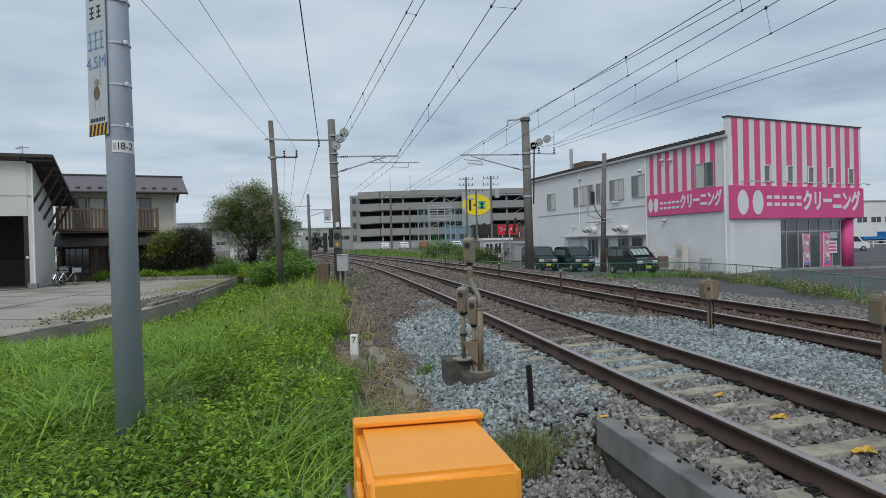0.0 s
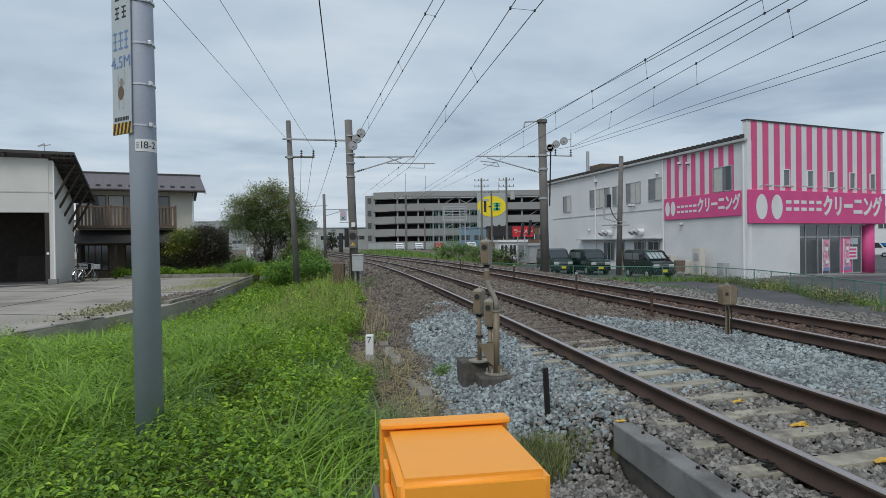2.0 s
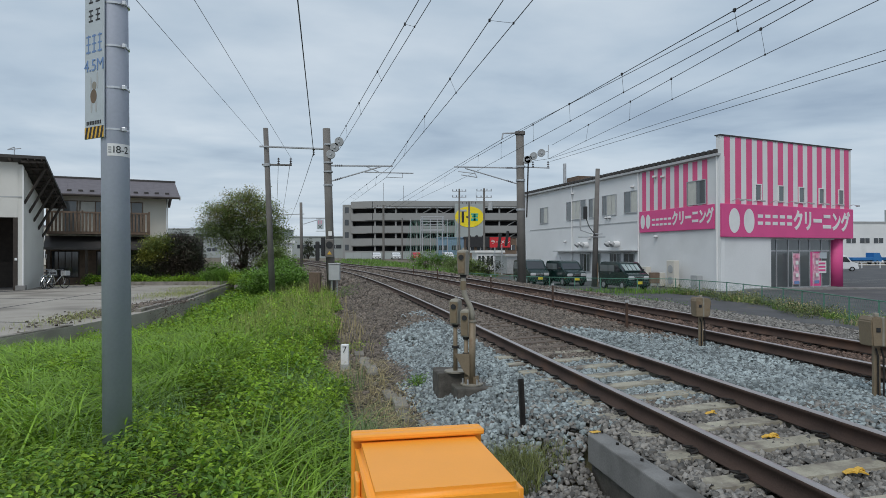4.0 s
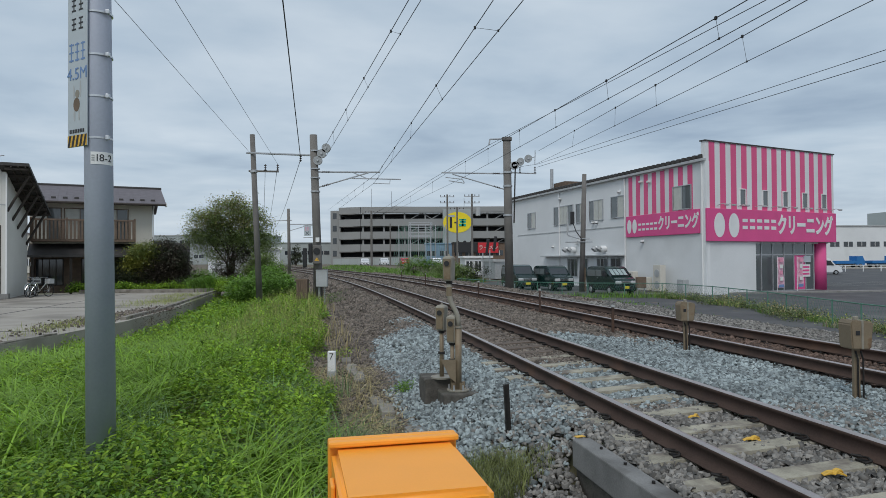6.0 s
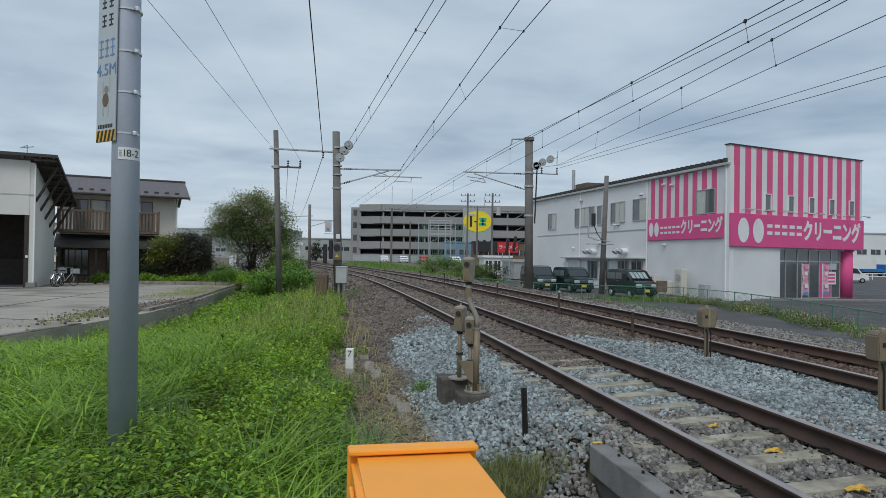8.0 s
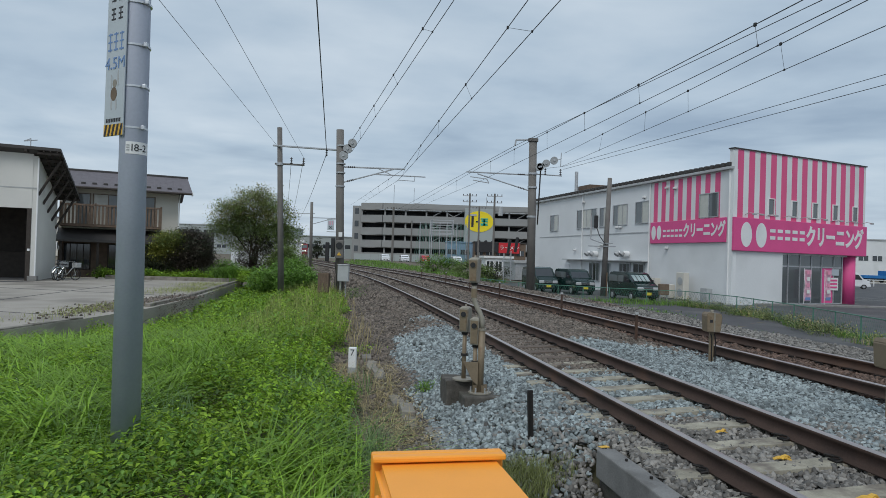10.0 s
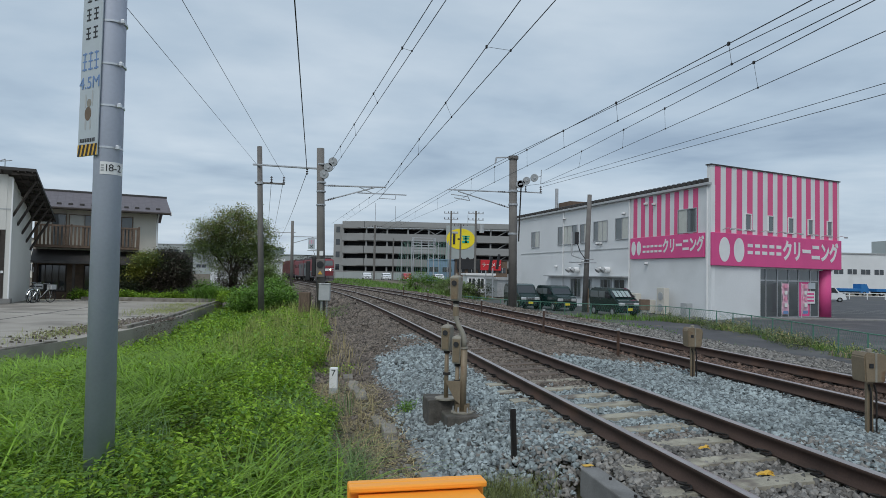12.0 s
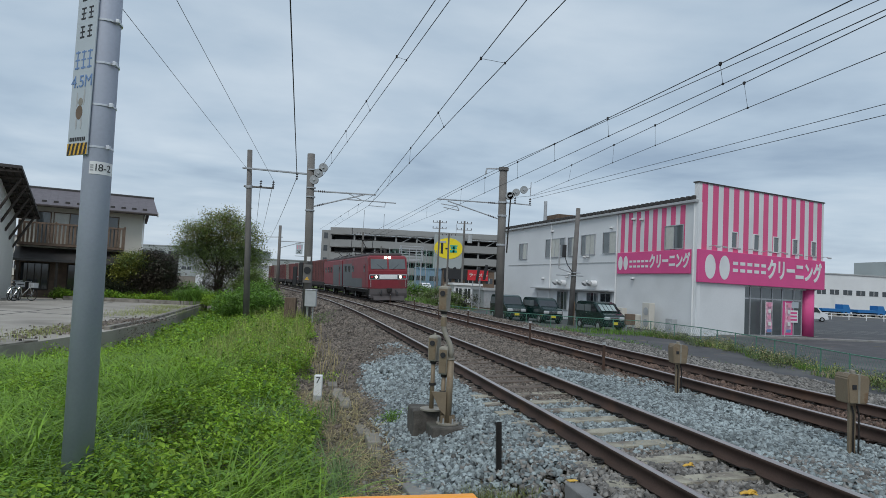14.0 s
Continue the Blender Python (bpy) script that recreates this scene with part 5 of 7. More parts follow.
def relay_post(x, y, top, w, label):
    z = float(ground_z(x, y))
    r = thing("track_relay_post", label, "relay box", (x, y, z))
    part("post", nbox(-0.036, -0.025, 0, 0.036, 0.025, top - z - 0.3, 0.008), M_bronze, r)
    h = top - z
    prof = [(-w * 0.44, h - 0.33), (w * 0.40, h - 0.33), (w * 0.5, h - 0.06), (w * 0.44, h - 0.02), (-w * 0.40, h), (-w * 0.5, h - 0.05)]
    bm = nprism(prof, -0.12, 0.12)
    bmesh.ops.bevel(bm, geom=bm.edges[:], offset=0.012, segments=2, affect="EDGES")
    b = part("case", bm, M_bronze, r, "bronze-brown enamel relay case")
    part("seam", nbox(-0.012, -0.126, h - 0.325, 0.012, 0.126, h - 0.003, 0.004), M_beige, b, "pale seam strip")
    part("hasp", nbox(-0.03, -0.03, h - 0.01, 0.02, 0.02, h + 0.035, 0.008), M_beige, b)
    # the case's right end is faced with a near-black sheet
    part("end_cover", sheet([(w * 0.41, -0.10, h - 0.30), (w * 0.41, 0.10, h - 0.30), (w * 0.505, 0.10, h - 0.08), (w * 0.505, -0.10, h - 0.08)], (0.006, 0, 0)), M_under, b)
    part("mark", nbox(-w * 0.30, -0.127, h - 0.17, -w * 0.12, -0.121, h - 0.12), M_black, b)
    for k in range(2):
        part("cable", tubes([(0.03 - k * 0.06, -0.04, top - z - 0.36), (0.05 - k * 0.06, -0.05, (top - z) * 0.5), (0.05 - k * 0.06, -0.05, 0.0)], 0.01), M_clip, r)
    return r


relay_post(4.5, 11.1, 0.62, 0.26, "brown and beige relay box on a post between the tracks")
relay_post(4.93, 7.3, 0.66, 0.26, "brown and beige relay box on a post between the tracks")
for x, y, h in ((4.0, 13.7, 0.62), (3.34, 18.7, 0.72), (2.19, 26.0, 0.7), (1.2, 30.5, 0.8), (0.1, 36, 0.8), (-1.5, 44, 0.8)):
    mp = thing("marker_stake", "thin rusty steel stake between the tracks", "stake", (x, y, float(ground_z(x, y))), group="stakes between the tracks")
    part("rod", nbox(-0.028, -0.02, 0, 0.028, 0.02, h, 0.006), M_rail_side, mp)
    part("cap", nbox(-0.034, -0.026, h - 0.05, 0.034, 0.026, h), M_grey, mp)

# concrete edging of the crossing, with bolts
EB = thing("edging", "grey concrete edging beams of the level crossing", "edging", kind="structure")
for s0, s1, w in ((-2.0, 1.9, 0.2), (1.92, 4.05, 0.2), (4.07, 5.93, 0.2)):
    a, b = on_line(s0, -1.20, 0), on_line(s1, -1.20, 0)
    beam = part("edging_beam", nbox(0, -0.0, -0.43, (b - a).length, 0.17, -0.19, 0.012), M_edge, EB)
    beam.matrix_basis = pose(a.x, a.y, 0, 0, 0, math.degrees(math.atan2(b.y - a.y, b.x - a.x)) - 0.0) @ pose(0, -0.17, 0)
    wall = part("retaining_wall", nbox(0.05, 0.0, -1.0, (b - a).length, 0.135, -0.431, 0.01), M_conc_dark, EB, "rough brown concrete footing wall")
    wall.matrix_basis = beam.matrix_basis
    for i in range(int((b - a).length / 0.42)):
        part("bolt", ntube((0.25 + i * 0.42, 0.06, -0.19), (0.25 + i * 0.42, 0.06, -0.172), 0.013), M_clip, beam)
part("paint_mark", nbox(0, 0, 0, 0.09, 0.05, 0.004), M_yellow, EB).matrix_basis = pose(1.34, 5.66, -0.188, 0, 0, 20)

# cable trough covers on the verge
TR = thing("cable_trough", "row of worn concrete cable trough lids on the verge", "cable trough", kind="structure")
for i in range(10):
    a = on_line(8.3 + i * 0.52, -2.48 - 0.034 * i, -0.53 + 0.022 * ((i * 7) % 4 - 1.5) * 0.6)
    part("trough_lid", nbox(-0.085, -0.245, -0.08, 0.085, 0.245, 0.02, 0.012), M_conc_old, TR).matrix_basis = Matrix.Translation(a) @ pose(0, 0, 0, 0, 0, -math.degrees(heading(9)) + ((i * 5) % 4 - 1.5) * 3.0) @ pose(0.02 * ((i * 3) % 5 - 2), 0, 0, 0, ((i * 5) % 3 - 1) * 3, 0)
for x, y, r in ((0.02, 6.95, 14), (0.16, 6.1, 16), (0.3, 5.2, 14)):
    part("trough_lid", nbox(-0.14, -0.42, -0.08, 0.14, 0.42, 0.02, 0.012), M_conc, TR).matrix_basis = pose(x, y, -0.51, 0, 0, r)

# orange emergency box close to the camera
OB = thing("crossing_box", "orange plastic housing with a rim and latches on a post", "equipment box", (-0.028, 1.377, -0.45), 11)
bm = nbox(-0.146, -0.190, 1.02, 0.146, 0.150, 1.394)
bmesh.ops.bevel(bm, geom=bm.edges[:], offset=0.014, segments=5, affect="EDGES")
smooth(part("housing", bm, M_orange, OB)).data.set_sharp_from_angle(angle=radians(50))
part("rim", nbox(-0.153, 0.152, 0.98, 0.153, 0.178, 1.412, 0.005), M_orange, OB)
part("cap_lip", nbox(-0.153, 0.126, 1.3985, 0.153, 0.153, 1.412, 0.004), M_orange, OB)
part("latch", nbox(-0.162, -0.13, 1.20, -0.147, -0.05, 1.345, 0.006), M_orange, OB, "orange side latch")
part("latch", nbox(-0.157, -0.04, 1.24, -0.147, 0.02, 1.37, 0.004), M_orange, OB, "orange side latch")
part("latch", nbox(0.147, -0.13, 1.20, 0.157, -0.05, 1.36, 0.004), M_orange, OB, "orange side latch")
part("bracket", nbox(-0.177, -0.03, 1.02, -0.163, 0.07, 1.30, 0.005), M_locogrey, OB, "dark grey side bracket")
part("bracket", nbox(0.158, -0.10, 1.02, 0.175, 0.02, 1.30, 0.005), M_locogrey, OB, "dark grey side bracket")
part("post", ntube((0, 0, 0), (0, 0, 1.03), 0.05, 0.05, 16), M_grey, OB)


# ---------------------------------------------------------------- shed and house on the yard
def build_shed():
    t = thing("shed", "pale walled shed with a dark open front and braced dark eaves", "shed", (-20.66, 33.0, -0.45), 20)
    # local x along the front, y along the side wall
    side = part("side_wall", sheet([(0, 0, 0), (0, 4.8, 0), (0, 4.8, 4.5), (0, 0, 6.3)], (-0.22, 0, 0)), M_shedwall, t, "pale rendered wall")
    part("front_wall", nbox(-9, -0.02, 3.65, -0.22, 0.2, 6.5), M_shedwall, t)
    part("front_pier", nbox(-0.42, -0.02, 0, -0.22, 0.2, 3.65), M_darkwood, t, "dark door post")
    part("wall_joint", nbox(-9, -0.035, 4.65, -0.02, -0.02, 4.70), M_grey, t)
    part("corner_trim", nbox(-0.02, -0.05, 0, 0.04, 0.05, 6.2), M_white, t)
    # inner walls and shelf are near-black, unlike the pale outer walls
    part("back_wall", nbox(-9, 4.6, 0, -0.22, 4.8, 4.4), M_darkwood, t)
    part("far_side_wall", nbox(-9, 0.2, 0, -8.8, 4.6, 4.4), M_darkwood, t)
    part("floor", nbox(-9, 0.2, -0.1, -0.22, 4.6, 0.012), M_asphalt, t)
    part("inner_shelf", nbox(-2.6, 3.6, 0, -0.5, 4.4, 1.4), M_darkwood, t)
    part("switch_box", nbox(-0.34, -0.07, 1.5, -0.24, -0.021, 1.62), M_white, t)
    part("roof", sheet([(-10, -0.55, 6.72), (1.06, -0.49, 6.55), (1.10, 5.13, 4.45), (-10, 5.13, 4.6)], (0, 0, 0.15)), M_roof_dark, t, "dark sheet roof with wide eaves")

    def eave(y):
        k = (y + 0.49) / 5.62
        return 1.06 + 0.04 * k, 6.55 - 2.1 * k

    for i in range(8):
        y = -0.35 + i * 0.74
        x, z = eave(y)
        part("rafter", sheet([(0.0, y - 0.04, z - 0.14), (x - 0.05, y - 0.04, z - 0.14), (x - 0.05, y - 0.04, z - 0.02), (0.0, y - 0.04, z - 0.02)], (0, 0.08, 0)), M_darkwood, t)
    for i in range(3):
        x0, z0 = eave(-0.5)
        part("purlin", tubes([(0.3 + i * 0.3, -0.5, z0 - 0.04), (0.3 + i * 0.3, 5.0, eave(5.0)[1] - 0.04)], 0.04, 4), M_darkwood, t)
    for i in range(5):
        y = 0.2 + i * 1.05
        x, z = eave(y)
        part("brace", tubes([(0.0, y, z - 1.95), (x - 0.12, y, z - 0.12)], 0.065, 4), M_darkwood, t, "dark timber eave brace")
    for i in range(6):
        part("rafter_end", nbox(-8.5 + i * 1.6, -0.6, 6.42, -8.4 + i * 1.6, -0.02, 6.55), M_darkwood, t)
    part("aerial", tubes([(-0.6, 1.0, 6.2), (-0.6, 1.0, 7.3), (-0.9, 1.0, 7.15), (-0.3, 1.0, 7.25)], 0.025), M_galv, t)
    part("plinth", nbox(-0.3, -0.12, 0, 0.12, 0.3, 0.25, 0.02), M_conc, t)
    return t


build_shed()
slab("shed_apron", [(-20.4, 32.6), (-22, 29.5), (-33, 23), (-33.5, 27)], -0.6, -0.442, M_asphalt, "dark asphalt apron before the shed", "apron")


def build_house():
    t = thing("house", "two-storey beige house with brown roof and wooden balcony", "house", (-17.2, 42.0, -0.5), 26)
    # local x: negative towards the near end, y: back
    part("lower_wall", nbox(-6.6, -0.0, 0, -0.9, 6.5, 2.75), M_wood, t, "dark brown lower wall")
    part("upper_wall", nbox(-6.6, 0.0, 2.75, 0, 6.5, 5.65), M_cream, t, "beige upper wall")
    part("bay_wall", nbox(-0.9, 0.02, 0, -0.02, 6.4, 2.74), M_cream, t)
    roof = bmesh.new()
    prism(roof, [(-0.9, 5.45), (3.2, 6.75), (7.4, 5.45), (7.4, 5.3), (3.2, 6.58), (-0.9, 5.3)], -6.9, 0.75)
    bmesh.ops.transform(roof, matrix=Matrix(((0, 1, 0, 0), (1, 0, 0, 0), (0, 0, 1, 0), (0, 0, 0, 1))), verts=roof.verts)
    r = part("roof", roof, M_roof_house, t, "brown tiled gable roof")
    part("verge_board", nbox(0.74, -0.9, 5.28, 0.80, -0.4, 5.5), M_white, r)
    part("ridge", tubes([(-6.9, 3.2, 6.78), (0.78, 3.2, 6.78)], 0.09), M_roof_dark, r)
    for i in range(12):
        part("snow_guard", nbox(-6.7 + i * 0.6, -0.35, 5.62, -6.45 + i * 0.6, -0.22, 5.75, 0.02), M_roof_dark, r, "dark snow guard")
    for i in range(18):
        x = -6.8 + i * 0.41
        part("tile_rib", tubes([(x, -0.9, 5.45), (x, 3.15, 6.73)], 0.008, 4), M_roof_house, r)
    part("gutter", tubes([(-6.8, -0.98, 5.36), (0.7, -0.98, 5.36)], 0.06), M_darkwood, t)
    part("downpipe", tubes([(0.05, -0.9, 5.3), (0.05, -0.05, 5.05), (0.05, -0.05, 0.0)], 0.045), M_white, t)
    lower = bmesh.new()
    prism(lower, [(-1.9, 2.25), (0.0, 2.95), (0.0, 2.75), (-1.9, 2.12)], -6.6, -0.6)
    bmesh.ops.transform(lower, matrix=Matrix(((0, 1, 0, 0), (1, 0, 0, 0), (0, 0, 1, 0), (0, 0, 0, 1))), verts=lower.verts)
    part("lower_roof", lower, M_roof_dark, t, "dark lower eave roof")
    for i in range(4):
        part("eave_post", nbox(-6.4 + i * 1.9, -1.7, 0, -6.26 + i * 1.9, -1.56, 2.2), M_darkwood, t)
    for x0, x1 in ((-6.4, -5.0), (-4.8, -3.2), (-2.6, -1.4)):
        window(t, x0, 3.2, x1, 5.05, -0.002, 2, [M_curtain, M_glass], "window", M_wood)
    window(t, -6.3, 0.5, -4.9, 2.0, -0.002, 4, M_glass_dark, "window", M_darkwood)
    window(t, -3.9, 0.1, -2.4, 2.0, -0.002, 2, M_glass_dark, "window", M_darkwood)
    part("balcony_floor", nbox(-6.5, -1.15, 3.05, -1.0, 0, 3.2), M_wood, t)
    rail = part("balcony_rail", nbox(-6.5, -1.2, 4.28, -1.0, -1.1, 4.38), M_wood, t, "weathered brown balcony railing")
    for i in range(28):
        part("baluster", nbox(-6.45 + i * 0.195, -1.18, 3.2, -6.34 + i * 0.195, -1.13, 4.28), M_wood, rail)
    for x in (-6.5, -4.7, -2.9, -1.1):
        part("rail_post", nbox(x, -1.2, 3.05, x + 0.1, -1.1, 4.45), M_wood, rail)
    part("annex", nbox(-1.5, 6.6, 0, 3.0, 9.5, 3.2), M_roof_house, t)
    part("wall_lamp", ntube((-6.5, -0.1, 1.6), (-6.5, -0.1, 1.85), 0.07), M_white, t)
    return t


build_house()


def bicycle(loc, rz, group):
    b = thing("bicycle", "silver city bicycle with a basket leaning by the shed", "bicycle", loc, rz, group)
    for x in (-0.52, 0.52):
        w = part("wheel", hoop((x, 0, 0.33), 0.31, 0.02), M_tyre, b)
        bm = bmesh.new()
        for i in range(10):
            a = i / 10 * 2 * math.pi
            tube(bm, (x, 0, 0.33), (x + 0.31 * math.cos(a), 0, 0.33 + 0.31 * math.sin(a)), 0.004, 0.004, 4)
        part("spokes", bm, M_chrome, w)
    part("frame", tubes([(-0.52, 0, 0.33), (-0.18, 0, 0.75), (-0.05, 0, 0.3), (0.38, 0, 0.72), (0.52, 0, 0.33)], 0.02), M_chrome, b)
    part("chain_stay", tubes([(-0.52, 0, 0.33), (-0.05, 0, 0.3)], 0.015), M_chrome, b)
    part("stem", tubes([(0.40, 0, 0.7), (0.34, 0, 0.98), (0.2, 0.24, 1.0), (0.34, 0, 0.98), (0.2, -0.24, 1.0)], 0.015), M_chrome, b)
    part("saddle", nbox(-0.32, -0.08, 0.80, -0.06, 0.08, 0.87, 0.025), M_black, b)
    part("basket", nbox(0.42, -0.16, 0.68, 0.72, 0.16, 0.93, 0.01), M_grey, b, "grey wire basket")
    part("mudguard", tubes([(-0.86, 0, 0.42), (-0.72, 0, 0.62), (-0.5, 0, 0.70), (-0.3, 0, 0.6)], 0.025), M_chrome, b)
    return b


bicycle((-20.35, 34.6, -0.45), 98, "bicycles by the shed")
bicycle((-19.75, 34.3, -0.45), 72, "bicycles by the shed")
bicycle((-20.75, 35.3, -0.45), 104, "bicycles by the shed")


# ---------------------------------------------------------------- distance
def build_garage():
    t = thing("parking_garage", "pale five-level parking garage with open decks and a yellow sign", "parking garage", (-22.2, 170, 0.0))
    # front runs to the right, its left end bends back
    L, FH = 60.0, 3.28
    # solid near-black block: its colour stands in for shade between the open decks
    part("core", nbox(1.0, 4, 0, L, 40, 13.0), M_deckdark, t, "near-black block standing in for the shade inside the decks")
    for k in range(5):
        z = 0.25 + k * FH
        top = z + (1.75 if k < 4 else 1.6)
        part("parapet", nbox(6.0, 0, z - 0.1, L, 0.4, top), M_garage, t, "pale precast parapet band")
        bm = nbox(0, 0, z - 0.1, 6.2, 0.4, top)
        part("parapet", bm, M_garage, t).matrix_basis = pose(0, 2.2, 0, 0, 0, -20)
        part("deck", nbox(0.5, 0.8, z - 0.3, L, 40, z - 0.12), M_conc, t)
    part("roof_band", nbox(9.5, -0.1, 13.6, L, 0.5, 14.6), M_garage, t)
    part("stair_tower", nbox(-2.2, 2.5, 0, 0.4, 12, 14.2), M_garage, t, "pale stair tower")
    for k in range(4):
        part("tower_window", nbox(-2.22, 4, 2.2 + k * FH, -2.15, 5.4, 3.7 + k * FH), M_glass_dark, t)
        part("tower_window", nbox(-1.6, 2.44, 2.2 + k * FH, -0.6, 2.52, 3.7 + k * FH), M_glass_dark, t)
    for x in np.arange(6.5, L, 5.4):
        part("column", nbox(x - 0.2, 0.5, 0, x + 0.2, 0.9, 13.4), M_garage, t)
    for k in range(1, 4):
        z = 0.25 + k * FH + 1.75
        for x in (19, 24.4, 29.8, 41, 46.4):
            part("brace", tubes([(x, 0.7, z), (x + 2.7, 0.7, z + 1.6), (x + 5.4, 0.7, z)], 0.13, 4), M_garage, t, "white diagonal brace")
    ramp = bmesh.new()
    prism(ramp, [(9.5, 14.4), (14, 15.6), (40, 15.0), (40, 14.4)], 6, 12)
    part("ramp_parapet", ramp, M_grey, t)
    for x in (8.5, 13.8, 33):
        part("lamp_mast", tubes([(x, 3, 14), (x, 3, 17.5 + (x % 3))], 0.07), M_galv, t)
    sb = part("sign_board", nbox(27.2, -0.7, 2.6, 34.6, -0.1, 14.2, 0.05), M_farwall, t, "tall white sign panel with a yellow oval")
    part("oval", disc(31.0, -0.78, 10.8, 3.7, 2.7, 0.07, 36), M_signyellow, sb, "bright yellow oval")
    for x0, z0, x1, z1, m in ((29.0, 9.4, 29.6, 12.2, M_black), (28.4, 12.2, 30.3, 12.7, M_grey), (30.2, 10.6, 31.0, 10.95, M_black), (31.4, 9.8, 33.2, 10.4, M_signgreen), (31.6, 10.7, 33.2, 11.2, M_signgreen), (32.1, 9.8, 32.6, 11.6, M_signgreen), (31.4, 11.35, 33.3, 11.7, M_signgreen)):
        part("sign_mark", nbox(x0, -0.86, z0, x1, -0.80, z1), m, sb)
    return t


build_garage()


def far_building(name, label, loc, rz, w, d, h, material, roof=M_grey, rows=0, cols=0):
    b = thing(name, label, "building", loc, rz)
    part("wall", nbox(0, 0, 0, w, d, h), material, b)
    part("roof", nbox(-0.2, -0.2, h, w + 0.2, d + 0.2, h + 0.25), roof, b)
    for r in range(rows):
        for c in range(cols):
            x, z = w * (c + 0.5) / cols, h * (r + 0.55) / rows
            win = part("window", nbox(x - w / cols * 0.34, -0.05, z - 0.55, x + w / cols * 0.34, 0.02, z + 0.55), M_glass_dark, b)
            part("frame", nbox(x - 0.05, -0.08, z - 0.55, x + 0.05, -0.051, z + 0.55), M_white, win)
    return b


far_building("low_shop", "low blue-clad shop below the parking garage", (0.3, 150, 0), 0, 12, 8, 4.8, M_bluegrey, M_bluegrey, 1, 4)
RAMEN = far_building("restaurant", "dark low restaurant with a red sign", (6.4, 140, 0), 0, 11, 8, 4.7, M_wood, M_roof_dark, 1, 5)
rs = part("sign", nbox(5.2, -0.5, 2.6, 9.6, -0.2, 4.8), M_signred, RAMEN, "red sign with white lettering")
letters("sign_letters", "ラーメン", 1.05, M_flower, rs, pose(7.45, -0.56, 3.7, 90, 0, 0))
part("sign", nbox(0.1, -0.5, 2.7, 5.0, -0.2, 4.7), M_black, RAMEN, "black fascia sign")
for i in range(3):
    part("sign_mark", disc(0.9 + i * 1.5, -0.55, 4.9, 0.35, 0.35, 0.04), M_black, RAMEN)
far_building("white_hut", "small white flat-roofed hut with dark windows", (4.8, 76, -0.6), 4, 3.1, 4.5, 2.05, M_shopwhite, M_white, 1, 3)
far_building("grey_hut", "pale grey garage hut with a bowed roof", (7.2, 66, -0.7), 8, 3.6, 5, 1.75, M_galv, M_grey, 0, 0)
far_building("warehouse", "long pale green warehouse in the distance", (-60, 190, 0), 4, 38, 20, 6.2, M_farwall, M_farwall, 1, 8)
far_building("warehouse", "long pale warehouse in the distance", (-95, 230, 0), -6, 40, 20, 10, M_farwall, M_grey, 2, 8)
far_building("white_garage", "small white garage behind the tree", (-19.5, 62, -0.6), 26, 6, 5, 3.0, M_shopwhite, M_white, 0, 0)
far_building("office_block", "white two-storey office with a band of windows across the road", (73, 140, -0.8), 4, 95, 22, 8.7, M_shopwhite, M_grey, 1, 30)
part("tower", nbox(38, 5, 8.96, 64, 16, 12.6), M_farwall, bpy.data.objects["office_block"])
far_building("lattice_sign_hall", "grey industrial hall in the distance", (-30, 240, 0), 0, 30, 15, 9, M_farwall, M_grey, 1, 6)
far_building("far_block", "pale far apartment block", (75, 330, 0), 0, 50, 20, 14, M_farwall, M_grey, 4, 14)
far_building("house", "far two-storey house behind the shed", (-75, 110, -0.5), 15, 14, 9, 6.5, M_cream, M_roof_house, 2, 4)

# site fence before the garage, lattice posts and net
SF = thing("site_fence", "pale panel fence along the garage's foot", "fence")
for i in range(20):
    part("panel", nbox(-22 + i * 2.0, 160, 0, -20.06 + i * 2.0, 160.1, 1.6), M_farwall, SF)
for x0 in (-5.5, 0.5):
    nt_ = thing("net_frame", "green net on tall thin posts", "net")
    for i in range(3):
        part("post", ntube((x0 + i * 2.2, 146, 0), (x0 + i * 2.2, 146, 9.0), 0.09), M_galv, nt_)
    bm = bmesh.new()
    for i in range(16):
        tube(bm, (x0 + i * 0.29, 146, 8.8 - 0.3 * math.sin(i)), (x0 - 1.4 + i * 0.46, 146, 0.3), 0.03, 0.03, 4)
    part("net", bm, M_net, nt_)
for x, y, paint, lab in ((-8.5, 140, M_carwhite, "white"), (-4.2, 143, M_carred, "red"), (2.5, 132, M_carwhite, "white"), (-12.8, 142, M_carwhite, "white"), (11, 120, M_black, "black")):
    van("car", f"{lab} car parked before the garage", paint, (x, y, 0.05), -80, 3.9, 1.5, 1.65, plate=M_white)
DS = thing("direction_board", "grey lattice signboard on two posts", "sign", (-1.4, 135, 0))
part("board_frame", ring(-1.5, 6.1, 3.1, 8.9, 0.12, 0.0, 0.12), M_galv, DS)
for i in range(5):
    part("slat", nbox(-1.5, -0.06, 6.2 + i * 0.55, 3.1, 0.0, 6.34 + i * 0.55), M_galv, DS)
for x in (-1.3, 2.9):
    part("post", ntube((x, 0.2, 0), (x, 0.2, 9), 0.12), M_galv, DS)


GR = thing("guard_rail", "white pipe guard rail along the road", "guard rail")
for i in range(14):
    part("post", ntube((50 + i * 2.6, 92, -0.87), (50 + i * 2.6, 92, 0.1), 0.06), M_white, GR)
for z in (-0.35, 0.05):
    part("pipe", tubes([(50, 92, z), (83.8, 92, z)], 0.05), M_white, GR)
MK = thing("parking_lines", "worn white parking lines on the asphalt", "road marking", kind="structure")
